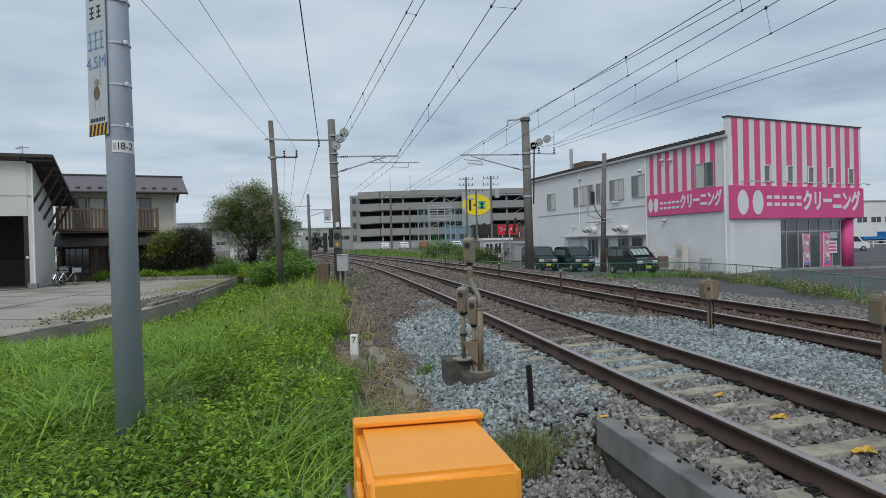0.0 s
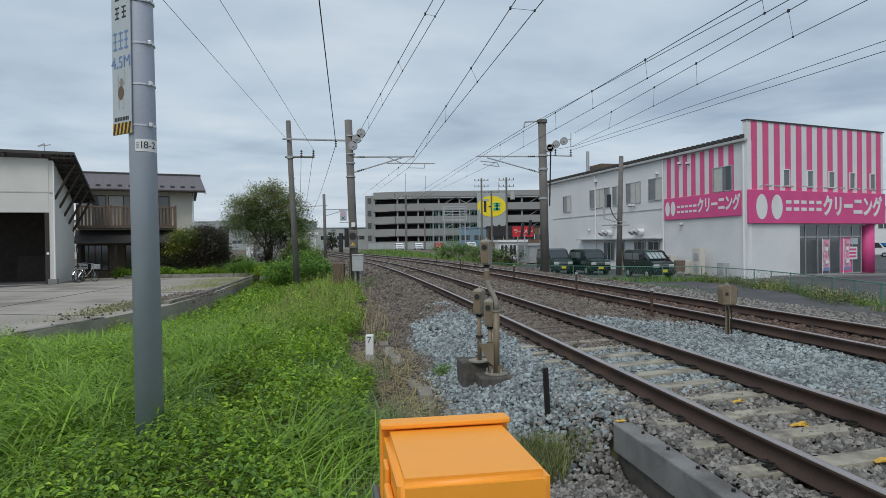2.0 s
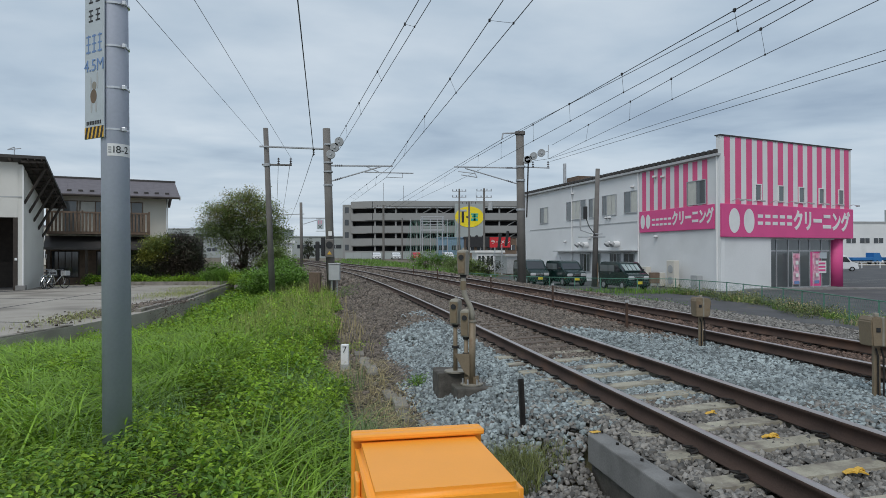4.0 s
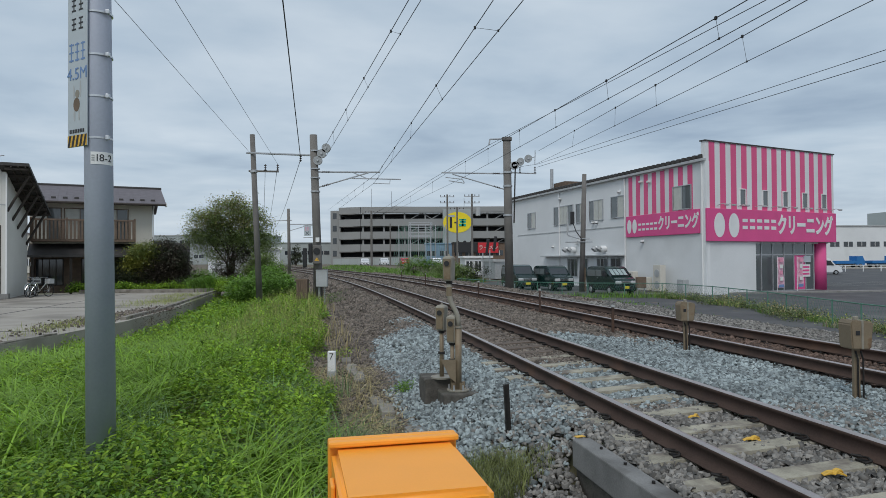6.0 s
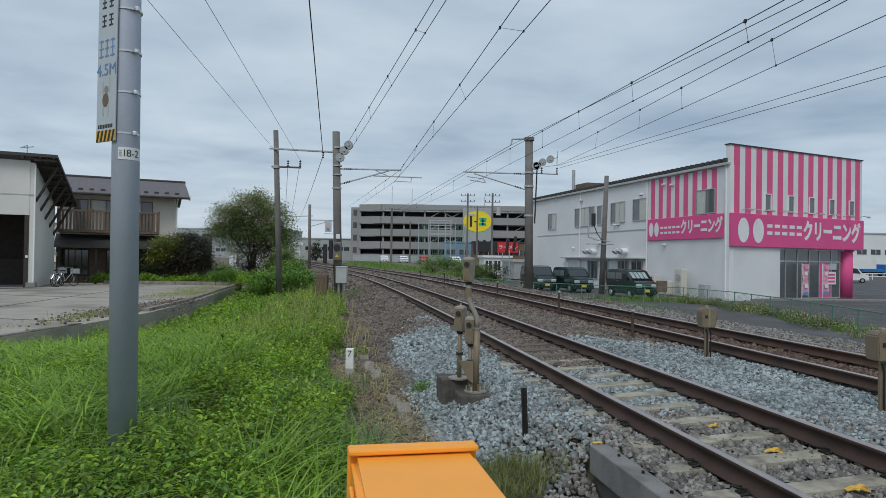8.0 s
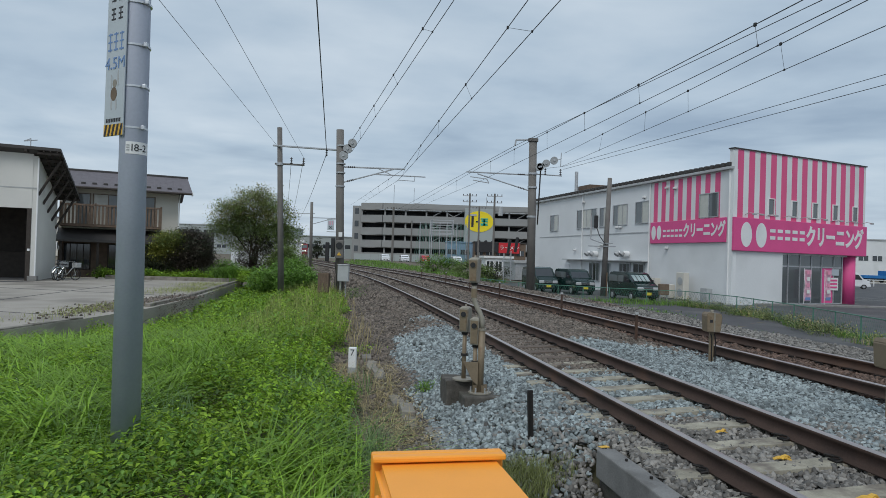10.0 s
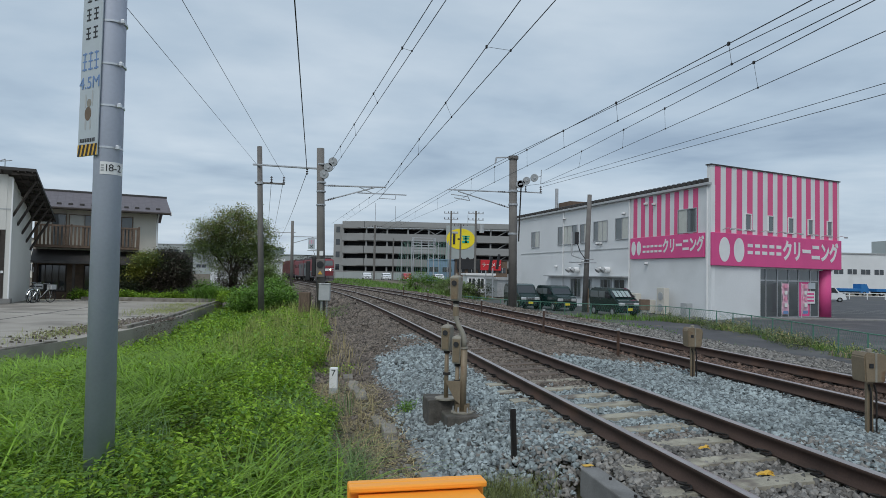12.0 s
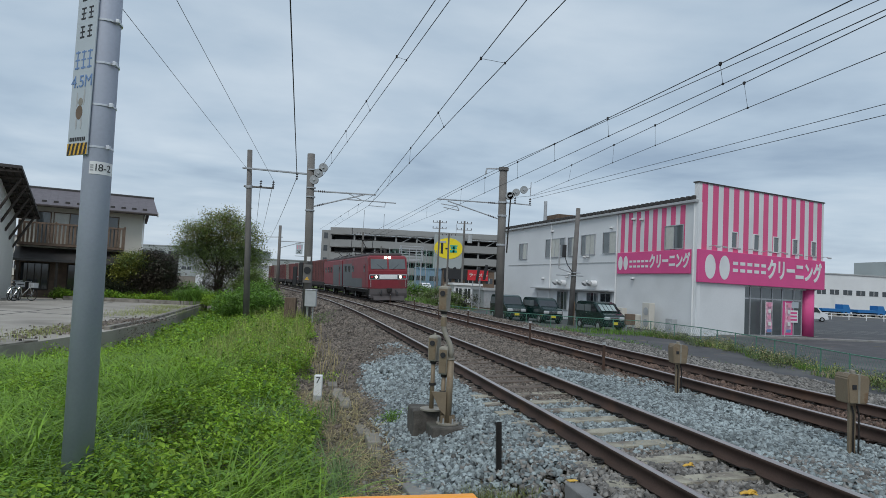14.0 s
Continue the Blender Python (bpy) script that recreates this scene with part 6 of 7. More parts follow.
for i in range(7):
    part("line", nbox(-0.06, 0, -0.846, 0.06, 4.6, -0.8405), M_garage, MK).matrix_basis = pose(30.5 + i * 2.4, 47.5 + i * 0.9, 0, 0, 0, 20)
# crossing-gate style slanted black arms near the mast and pole
for x, y, z in ((5.45, 60.0, 2.0), (6.05, 59.6, 2.25)):
    bl = thing("crossing_light", "slim black crossing warning light on a post", "crossing light", (x, y, -0.6))
    part("post", ntube((0, 0, 0), (0, 0, z + 0.5), 0.05), M_galv, bl)
    part("head", nbox(-0.13, -0.08, z + 0.4, 0.13, 0.08, z + 1.8, 0.05), M_black, bl).matrix_basis = pose(0, 0, 0, 0, 8, 0)


# ---------------------------------------------------------------- wire fence along the lot
FN = thing("fence", "low green wire mesh fence along the car park", "fence")
FENCE_LINE = [(13.6, 10), (13.3, 19.5), (14.15, 26.5), (14.3, 32), (13.4, 36.4), (9.5, 37.6), (5.6, 40.5), (2.5, 48)]


def fence_points():
    out = []
    for (x0, y0), (x1, y1) in zip(FENCE_LINE[:-1], FENCE_LINE[1:]):
        n = max(1, round(math.hypot(x1 - x0, y1 - y0) / 1.9))
        out += [Vector((x0 + (x1 - x0) * i / n, y0 + (y1 - y0) * i / n, 0)) for i in range(n)]
    return out + [Vector((*FENCE_LINE[-1], 0))]


FP_ = fence_points()
for i, a in enumerate(FP_):
    part("post", ntube((a.x, a.y, -0.95), (a.x, a.y, -0.05), 0.025), M_fence, FN)
    if i + 1 < len(FP_):
        b = FP_[i + 1]
        part("top_rail", tubes([(a.x, a.y, -0.08), (b.x, b.y, -0.08)], 0.02), M_fence, FN)
        bm = bmesh.new()
        for j in range(15):
            k = (j + 0.5) / 15
            p, q, r = a.lerp(b, k), a.lerp(b, min(1, k + 0.18)), a.lerp(b, max(0, k - 0.18))
            tube(bm, (p.x, p.y, -0.84), (q.x, q.y, -0.1), 0.003, 0.003, 3, False)
            tube(bm, (p.x, p.y, -0.84), (r.x, r.y, -0.1), 0.003, 0.003, 3, False)
        part("mesh_panel", bm, M_fence, FN, "green chain link mesh")

# ---------------------------------------------------------------- freight train
LOCO_W = 1.4


def bogie(parent, x, n=2):
    b = part("bogie", nbox(x - 1.7, -1.0, 0.35, x + 1.7, 1.0, 0.85, 0.06), M_under, parent, "grimy bogie")
    for dx in (-1.05, 1.05):
        for y in (-0.62, 0.62):
            part("wheel", ntube((x + dx, y - 0.07, 0.5), (x + dx, y + 0.07, 0.5), 0.5, 0.5, 20), M_under, b)
        part("axle_box", nbox(x + dx - 0.18, -1.12, 0.4, x + dx + 0.18, -1.0, 0.75, 0.04), M_under, b)
        part("axle_box", nbox(x + dx - 0.18, 1.0, 0.4, x + dx + 0.18, 1.12, 0.75, 0.04), M_under, b)
    part("sand_pipe", tubes([(x + 1.75, -1.05, 0.9), (x + 1.75, -1.05, 0.2)], 0.05), M_grey, b)


def loco_half(front):
    """One half of the locomotive, its cab end towards +x, 12.3 m long."""
    name = "locomotive"
    t = thing(name, "red two-unit electric locomotive half with lit headlights" if front else "red electric locomotive rear half with pantograph", "locomotive", group="halves of the locomotive")
    hl = 6.1
    prof = [(-hl, 0.95), (-hl, 3.55), (hl - 0.55, 3.55), (hl - 0.28, 3.42), (hl - 0.02, 2.35), (hl, 1.0), (hl - 0.02, 0.95)] if front else [(-hl, 0.95), (-hl, 3.55), (hl, 3.55), (hl, 0.95)]
    bm = nprism(prof, -LOCO_W, LOCO_W)
    bmesh.ops.bevel(bm, geom=[e for e in bm.edges if abs(e.verts[0].co.y - e.verts[1].co.y) < 1e-4], offset=0.12, segments=3, affect="EDGES")
    body = part("body", bm, M_locored, t)
    part("roof", nbox(-hl + 0.1, -1.15, 3.52, hl - 0.7, 1.15, 3.76, 0.10), M_locoroof, t, "sooty dark roof")
    for s in (-1, 1):
        if front:
            part("grey_panel", nbox(-hl + 0.05, s * 1.402 - 0.004, 1.0, -1.2, s * 1.402 + 0.004, 3.05), M_locogrey, body, "grey side panel")
            part("grey_panel", nbox(-1.19, s * 1.402 - 0.004, 1.0, 3.4, s * 1.402 + 0.004, 1.75), M_locogrey, body, "grey side panel")
        else:
            part("grey_panel", nbox(0.6, s * 1.402 - 0.004, 1.0, hl - 0.05, s * 1.402 + 0.004, 3.05), M_locogrey, body, "grey side panel")
        for i in range(3):
            part("louvre", nbox(-4.9 + i * 1.9, s * 1.412 - 0.01, 2.3, -4.0 + i * 1.9, s * 1.412 + 0.01, 2.85), M_glass_dark, body)
        part("cab_door", nbox(hl - 1.95, s * 1.41 - 0.008, 1.05, hl - 1.3, s * 1.41 + 0.008, 2.95), M_locored, body)
        part("door_window", nbox(hl - 1.85, s * 1.42 - 0.008, 2.25, hl - 1.4, s * 1.42 + 0.008, 2.8), M_glass_dark, body)
        part("white_line", nbox(-hl + 0.15, s * 1.404 - 0.006, 0.92, hl - 0.4, s * 1.404 + 0.006, 0.955), M_grey, body)
    part("underframe", nbox(-hl + 0.3, -1.2, 0.62, hl - 0.4, 1.2, 0.95, 0.03), M_under, t)
    bogie(t, -3.3), bogie(t, 3.3)
    if front:
        for s in (-1, 1):
            q = [(hl - 0.245, s * 0.06, 3.26), (hl - 0.245, s * 1.22, 3.26), (hl - 0.06, s * 1.24, 2.50), (hl - 0.06, s * 0.06, 2.50)]
            part("windscreen", sheet([(x + 0.02, y, z) for x, y, z in q], (0.02, 0, 0.005)), M_glass, t, "large slanted windscreen")
            wip = part("wiper", tubes([(hl + 0.01, s * 0.3, 2.45), (hl - 0.1, s * 0.75, 2.85)], 0.015), M_black, t)
            lh = part("headlight", nbox(hl - 0.04, s * 0.98 - 0.33, 1.74, hl + 0.035, s * 0.98 + 0.33, 2.02, 0.03), M_black, t, "headlight housing")
            part("lit_lens", ntube((hl + 0.03, s * 0.86, 1.88), (hl + 0.055, s * 0.86, 1.88), 0.10, 0.10, 16), M_headlight, lh, "lit round headlight")
            part("marker_lens", ntube((hl + 0.03, s * 1.16, 1.88), (hl + 0.05, s * 1.16, 1.88), 0.09, 0.09, 16), M_signred, lh)
            part("top_light", ntube((hl - 0.30, s * 0.13, 3.40), (hl - 0.18, s * 0.13, 3.40), 0.10, 0.10, 14), M_headlight, t, "lit roof headlight")
            part("hand_rail", tubes([(hl + 0.05, s * 1.25, 1.1), (hl + 0.05, s * 1.25, 1.7)], 0.02), M_grey, t)
            part("jumper_hose", tubes([(hl + 0.1, s * 0.5, 0.85), (hl + 0.25, s * 0.55, 0.5), (hl + 0.1, s * 0.65, 0.7)], 0.04), M_black, t)
            part("step", nbox(hl - 0.3, s * 1.15 - 0.18, 0.45, hl + 0.1, s * 1.15 + 0.18, 0.5), M_grey, t)
        part("white_band", nbox(hl - 0.04, -0.62, 1.72, hl + 0.03, 0.62, 2.04, 0.02), M_white, t, "white nose band")
        part("band_edge", nbox(hl - 0.05, -1.34, 1.69, hl + 0.018, 1.34, 2.07, 0.01), M_pale, t)
        skirt = nprism([(hl - 0.5, 0.25), (hl + 0.12, 0.25), (hl + 0.15, 0.6), (hl + 0.05, 0.98), (hl - 0.5, 0.98)], -1.3, 1.3)
        part("pilot", skirt, M_locoroof, t, "dark grey pilot skirt")
        part("snow_plough", nprism([(hl - 0.5, 0.12), (hl + 0.35, 0.10), (hl + 0.15, 0.42), (hl - 0.4, 0.42)], -1.1, 1.1), M_locoroof, t, "dark grey snow plough")
        part("coupler", nbox(hl + 0.1, -0.15, 0.72, hl + 0.55, 0.15, 1.02, 0.05), M_under, t)
    for x in ((-2.0,) if front else (2.5, -2.5)):
        pan = part("pantograph_base", nbox(x - 0.9, -0.75, 3.8, x + 0.9, 0.75, 3.92, 0.02), M_locoroof, t, "grey pantograph base")
        up = 1.25 if front else 0.55
        part("pantograph_arm", tubes([(x - 0.6, -0.5, 3.9), (x + 0.7, -0.25, 3.9 + up * 0.45), (x, -0.45, 3.9 + up), (x, 0.45, 3.9 + up), (x + 0.7, 0.25, 3.9 + up * 0.45), (x - 0.6, 0.5, 3.9)], 0.03), M_under, pan)
        part("collector", nbox(x - 0.12, -0.85, 3.9 + up, x + 0.12, 0.85, 3.96 + up), M_under, pan)
    for x in (-4.8, 0.5, 3.5):
        part("roof_insulator", ntube((x, 0.3, 3.8), (x, 0.3, 4.1), 0.1), M_insul, t)
    part("roof_bus", tubes([(-hl + 0.4, 0.3, 4.1), (hl - 1.6, 0.3, 4.1)], 0.03), M_under, t)
    return t


def container_wagon(kinds):
    t = thing("container_wagon", "flat railway wagon carrying railway containers", "wagon", group="container wagons of the train")
    hl = 10.0
    part("deck", nbox(-hl, -1.25, 0.85, hl, 1.25, 1.05, 0.02), M_under, t)
    part("side_sill", nbox(-hl, -1.30, 0.70, hl, -1.26, 1.1), M_under, t)
    part("side_sill", nbox(-hl, 1.26, 0.70, hl, 1.30, 1.1), M_under, t)
    part("belly", nprism([(-5, 0.85), (-4, 0.45), (4, 0.45), (5, 0.85)], -0.8, 0.8), M_under, t)
    bogie(t, -7.2), bogie(t, 7.2)
    for i, kind in enumerate(kinds):
        if kind is None:
            continue
        x = -hl + 0.35 + i * 3.9
        c = part("container", nbox(x, -1.22, 1.08, x + 3.7, 1.22, 3.58, 0.03), kind, t, "ribbed freight container")
        for s in (-1, 1):
            for j in range(9):
                part("rib", nbox(x + 0.25 + j * 0.40, s * 1.235 - 0.02, 1.2, x + 0.36 + j * 0.40, s * 1.235 + 0.02, 3.45), M_contdark if j % 3 == 1 else kind, c)
        for j in range(4):
            part("end_rib", nbox(x + 3.69, -0.9 + j * 0.5, 1.2, x + 3.73, -0.75 + j * 0.5, 3.45), kind, c)
    return t


LOCO_A, LOCO_B = loco_half(True), loco_half(False)
for half in (LOCO_A, LOCO_B):
    half.scale = (1, 1.03, 0.93)
R, G = M_contred, M_contgrey
WAGON_1 = container_wagon([R, R, R, R, R])
WAGON_KINDS = ([G, R, None, R, G], [R, G, G, R, R], [G, G, R, R, R])
WAGONS = [WAGON_1] + [container_wagon(k) for k in WAGON_KINDS]
TRAIN_TIMES = (0, 2, 4, 6, 8, 9, 9.5, 10, 10.5, 11, 11.5, 12, 12.5, 13, 13.5, 14.0)


def nose_at(t):
    """How far along the line the locomotive's nose is at t seconds."""
    return float(np.interp(t, [11.5, 12, 12.5, 13, 13.5, 14], [108.0, 94.2, 80.9, 69.0, 57.9, 47.3])) + 28.0 * max(0.0, 11.5 - t)


def train_pose(s):
    p = on_line(s, TRACK_2, 0.03)
    q = on_line(s - 1.0, TRACK_2, 0.03)
    yaw = math.degrees(math.atan2(q.y - p.y, q.x - p.x))
    return pose(p.x, p.y, p.z, -math.degrees(math.asin(CANT)) * -1, 0, yaw)


def motions():
    for thing_, back in [(LOCO_A, 6.2), (LOCO_B, 18.7)] + [(w, 36.0 + 20.8 * i) for i, w in enumerate(WAGONS)]:
        walk(thing_, [(t, train_pose(nose_at(t) + back)) for t in TRAIN_TIMES])
    # the white car waits out in the street, then drives along the shop's end wall
    way = Vector((math.cos(radians(116.2)), math.sin(radians(116.2)), 0))
    rows = []
    for t, run in ((0, -27.0), (10, -27.0), (11, -22.0), (12, -12.4), (12.5, -7.5), (12.8, -4.7), (13, -2.85), (13.2, -0.85), (13.4, 0.8), (13.6, 2.6), (14, 6.2)):
        at = Vector((28.35, 46.15, LOT_Z)) + way * run
        rows.append((t, pose(at.x, at.y, at.z, 0, 0, 116.2)))
    walk(CAR, rows)


# ---------------------------------------------------------------- trees and weeds
rng = np.random.default_rng(7)


def leaf_cloud(centres, size, spread=1.0, droop=0.3):
    """Leaves as bent quads at the given centres; returns verts and quad faces."""
    n = len(centres)
    yaw = rng.uniform(0, 2 * np.pi, n)
    tilt = rng.normal(-droop, 0.5, n)
    ln = size * rng.uniform(0.6, 1.3, n)
    wd = ln * rng.uniform(0.32, 0.5, n)
    d = np.stack([np.cos(yaw) * np.cos(tilt), np.sin(yaw) * np.cos(tilt), np.sin(tilt)], 1)
    side = np.stack([-np.sin(yaw), np.cos(yaw), rng.normal(0, 0.35, n)], 1)
    a = centres
    mid = centres + d * ln[:, None] * 0.5 + np.array([0, 0, 1]) * (ln * 0.06)[:, None]
    tip = centres + d * ln[:, None]
    v = np.stack([a, mid + side * wd[:, None] * 0.5, tip, mid - side * wd[:, None] * 0.5], 1).reshape(-1, 3)
    return v, np.arange(4 * n).reshape(n, 4)


def folded_leaves(centres, size, droop=0.05):
    """Rounded leaves of two halves folded along the midrib; returns verts and quad faces."""
    n = len(centres)
    yaw, tilt = rng.uniform(0, 2 * np.pi, n), rng.normal(-droop, 0.45, n)
    ln = size * rng.uniform(0.55, 1.35, n)
    wd = ln * rng.uniform(0.17, 0.30, n)
    d = np.stack([np.cos(yaw) * np.cos(tilt), np.sin(yaw) * np.cos(tilt), np.sin(tilt)], 1)
    side = np.stack([-np.sin(yaw), np.cos(yaw), rng.normal(0, 0.3, n)], 1)
    up = np.array([0, 0, 1.0])
    rows = [centres, centres + d * ln[:, None] - up * (ln * 0.12)[:, None]]
    for s in (-1, 1):
        for k, w, lift in ((0.32, 1.0, 0.10), (0.70, 0.75, 0.04)):
            rows.append(centres + d * (ln * k)[:, None] + side * (s * wd * w)[:, None] + up * (ln * lift)[:, None])
    v = np.stack(rows, 1).reshape(-1, 3)
    base = np.arange(n)[:, None] * 6
    return v, np.concatenate([base + np.array([[0, 2, 3, 1]]), base + np.array([[0, 1, 5, 4]])], 0)


def blades(roots, height, width, lean):
    """Curved grass blades: three segments each, tapering; returns verts and quads."""
    n = len(roots)
    h = height * rng.uniform(0.55, 1.25, n)
    yaw = rng.uniform(0, 2 * np.pi, n)
    out = np.stack([np.cos(yaw), np.sin(yaw), np.zeros(n)], 1)
    side = np.stack([-np.sin(yaw), np.cos(yaw), np.zeros(n)], 1)
    ln = lean * rng.uniform(0.3, 1.5, n) * h
    rows = []
    for k in (0.0, 0.4, 0.75, 1.0):
        c = roots + out * (ln * k ** 2.2)[:, None] + np.array([0, 0, 1]) * (h * (k - 0.28 * k ** 3 * np.minimum(lean * 1.3, 1)))[:, None]
        w = width * (1.0 - 0.93 * k ** 1.6)
        rows += [c - side * w / 2, c + side * w / 2]
    v = np.stack(rows, 1).reshape(-1, 3)
    base = np.arange(n)[:, None] * 8
    f = np.concatenate([base + np.array([[2 * j, 2 * j + 1, 2 * j + 3, 2 * j + 2]]) for j in range(3)], 0)
    return v, f


def scatter(x0, x1, y0, y1, per_m2, keep):
    n = int((x1 - x0) * (y1 - y0) * per_m2)
    x, y = rng.uniform(x0, x1, n), rng.uniform(y0, y1, n)
    m = keep(x, y)
    return x[m], y[m]


def inside_yard(x, y):
    edge = np.interp(y, [13.6, 16.7, 20.3, 24.7, 40.1], [-9.4, -9.15, -9.05, -9.5, -12.3])
    return (x < edge) & (y > 13.4)


def verge(x, y):
    """Where weeds cover the left verge."""
    u = line_u(x, y)
    wob = 0.35 * np.sin(y * 0.9) + 0.2 * np.sin(y * 2.3 + 1)
    edge = np.interp(y, [0, 4, 7, 10, 13, 20, 27, 33, 38, 45], [-3.0, -3.0, -3.2, -3.55, -3.3, -3.1, -2.9, -3.5, -4.2, -4.8])
    return (u < edge + wob * 0.45) & ~inside_yard(x, y)


def hump(x, y):
    """Low waves in the height of the weeds."""
    return 0.78 + 0.5 * np.sin(x * 1.9 + 0.7 * np.sin(y * 1.1)) * np.sin(y * 1.5 + 0.4) + 0.28 * np.sin(x * 4.2 + y * 3.1)


def weed_patch(name, label, material, zones, height, leaf):
    vs, fs, base = [], [], 0
    for (x0, x1, y0, y1, per, scale) in zones:
        x, y = scatter(x0, x1, y0, y1, per, verge)
        if not len(x):
            continue
        bare = (np.sin(x * 9.1 + 2 * np.sin(y * 5.3)) * np.sin(y * 8.3 + x * 3.1) > 0.80) | (rng.uniform(0, 1, len(x)) < 0.08)
        x, y = x[~bare], y[~bare]
        k = 7
        z0 = ground_z(x, y)
        top = height * hump(x, y) * rng.uniform(0.7, 1.25, len(x)) * np.interp(y, [3, 12], [1.0, 1.1])
        cx, cy = np.repeat(x, k), np.repeat(y, k)
        lev = np.tile(np.linspace(0.35, 1.0, k), len(x))
        cz = np.repeat(z0, k) + np.repeat(top, k) * lev
        c = np.stack([cx + rng.normal(0, 0.03 * scale, len(cx)), cy + rng.normal(0, 0.03 * scale, len(cx)), cz], 1)
        v, f = folded_leaves(c, leaf * scale) if scale < 0.97 else leaf_cloud(c, leaf * scale, droop=0.05)
        vs.append(v), fs.append(f + base)
        base += len(v)
    ob = bulk(name, np.concatenate(vs), np.concatenate(fs), material)
    return tagged(ob, label, "weeds", kind="stuff")


weed_patch("weeds", "bright green leafy weeds covering the verge", M_weed, ((-6.5, 0.5, 1.2, 5.5, 250, 0.8), (-9, 1, 5.5, 10, 340, 0.82), (-11, 0, 10, 18, 300, 1.05), (-13, -2, 18, 30, 70, 1.9), (-15, -4, 30, 44, 30, 2.7)), 0.34, 0.062)
weed_patch("weeds", "mid-green leafy weeds growing through the verge", M_weed2, ((-6.5, 0.5, 1.2, 5.5, 330, 0.68), (-9, 1, 5.5, 10, 120, 0.9), (-11, 0, 10, 18, 40, 1.5), (-13, -2, 18, 30, 16, 2.2), (-15, -4, 30, 44, 10, 3.2)), 0.31, 0.08)


def grass_patch(name, label, material, zones, category="grass"):
    vs, fs, base = [], [], 0
    for x0, x1, y0, y1, per, h, w, lean, keep in zones:
        x, y = scatter(x0, x1, y0, y1, per, keep)
        if not len(x):
            continue
        v, f = blades(np.stack([x, y, ground_z(x, y) - 0.02], 1), h, w, lean)
        vs.append(v), fs.append(f + base)
        base += len(v)
    ob = bulk(name, np.concatenate(vs), np.concatenate(fs), material)
    return tagged(ob, label, category, kind="stuff")


def clumps(x, y, period, threshold):
    return np.sin(x * period + 1.3 * np.sin(y * period * 0.7)) * np.sin(y * period * 0.8 + x * 0.4) > threshold


def near_left(x, y):
    return verge(x, y) & (clumps(x, y, 1.1, 0.15) | (x < -3.3))


def tall_zone(x, y):
    u = line_u(x, y)
    return (u > -5.6) & (u < -2.5) & (y > 12) & verge(x, y) & clumps(x + 3, y, 0.7, -0.55)


def edge_zone(x, y):
    u = line_u(x, y)
    return (u > -3.9) & (u < -2.9) & (y < 9.5)


grass_patch("grass", "long green grass blades in the verge", M_blade, (
    (-6.5, 0, 1.2, 6, 260, 0.52, 0.020, 1.4, near_left), (-9.5, -2, 6, 12, 260, 0.56, 0.024, 1.3, near_left), (-10, -3.2, 5, 13, 150, 0.66, 0.027, 1.4, lambda x, y: verge(x, y) & (x < -4.2 + 0.15 * y)), (-10, -2, 12, 22, 110, 0.5, 0.026, 0.6, near_left), (-13, -3, 22, 40, 26, 0.5, 0.035, 0.5, verge)))
grass_patch("grass", "bluish arching grass tufts at the verge's edge", M_blue_blade, (
    (-3, 0.5, 1.4, 9.5, 330, 0.58, 0.010, 0.9, lambda x, y: edge_zone(x, y) & clumps(x, y, 2.2, 0.1)), (-5.5, -0.3, 1.8, 9, 170, 0.56, 0.011, 0.9, lambda x, y: verge(x, y) & clumps(x, y, 1.7, 0.35))))
grass_patch("grass", "tall yellowish seeding grass beside the mast", M_straw_green, ((-9, 0, 12, 20, 70, 0.75, 0.012, 0.35, tall_zone), (-11, -2, 20, 34, 50, 0.8, 0.020, 0.35, tall_zone)))
grass_patch("dry_grass", "dry straw stalks by the track shoulder", M_straw, (
    (-4, 1, 4, 12, 75, 0.42, 0.006, 1.3, lambda x, y: (line_u(x, y) > -3.7) & (line_u(x, y) < -2.5) & clumps(x, y, 1.6, -0.1)),
    (-7, 0, 12, 30, 30, 0.55, 0.012, 0.4, lambda x, y: (line_u(x, y) > -3.5) & (line_u(x, y) < -2.5) & clumps(x, y, 0.9, -0.3))))
FENCE_Y, FENCE_X = [p[1] for p in FENCE_LINE[:5]], [p[0] for p in FENCE_LINE[:5]]


def by_fence(x, y):
    return (np.abs(x - np.interp(y, FENCE_Y, FENCE_X)) < 0.55 + 0.3 * np.sin(y * 1.3)) & clumps(x, y, 1.3, -0.5)


def far_bank(x, y):
    u = line_u(x, y)
    return (u > 7.4 + 0.4 * np.sin(y)) & (u < 9.6 + 0.5 * np.sin(y * 0.7)) & clumps(x, y, 0.9, -0.45)


grass_patch("grass", "rough green grass along the fence by the car park", M_weed2, (
    (9, 16, 10, 36.8, 260, 0.30, 0.014, 0.7, by_fence),
    (-2, 13, 17, 60, 60, 0.34, 0.022, 0.6, far_bank),
    (5, 14, 33.5, 37.2, 60, 0.4, 0.03, 0.5, lambda x, y: y > 36.6 - (x - 5) * 0.22),
    (-22, 6, 60, 130, 9, 0.55, 0.06, 0.6, lambda x, y: (line_u(x, y) > 7.0) & (line_u(x, y) < 16.0))))
grass_patch("dry_grass", "dry brown grass patches along the fence", M_straw, ((11, 16, 12, 36, 110, 0.42, 0.014, 0.8, lambda x, y: by_fence(x, y) & clumps(x + 2, y, 0.8, -0.1)),))


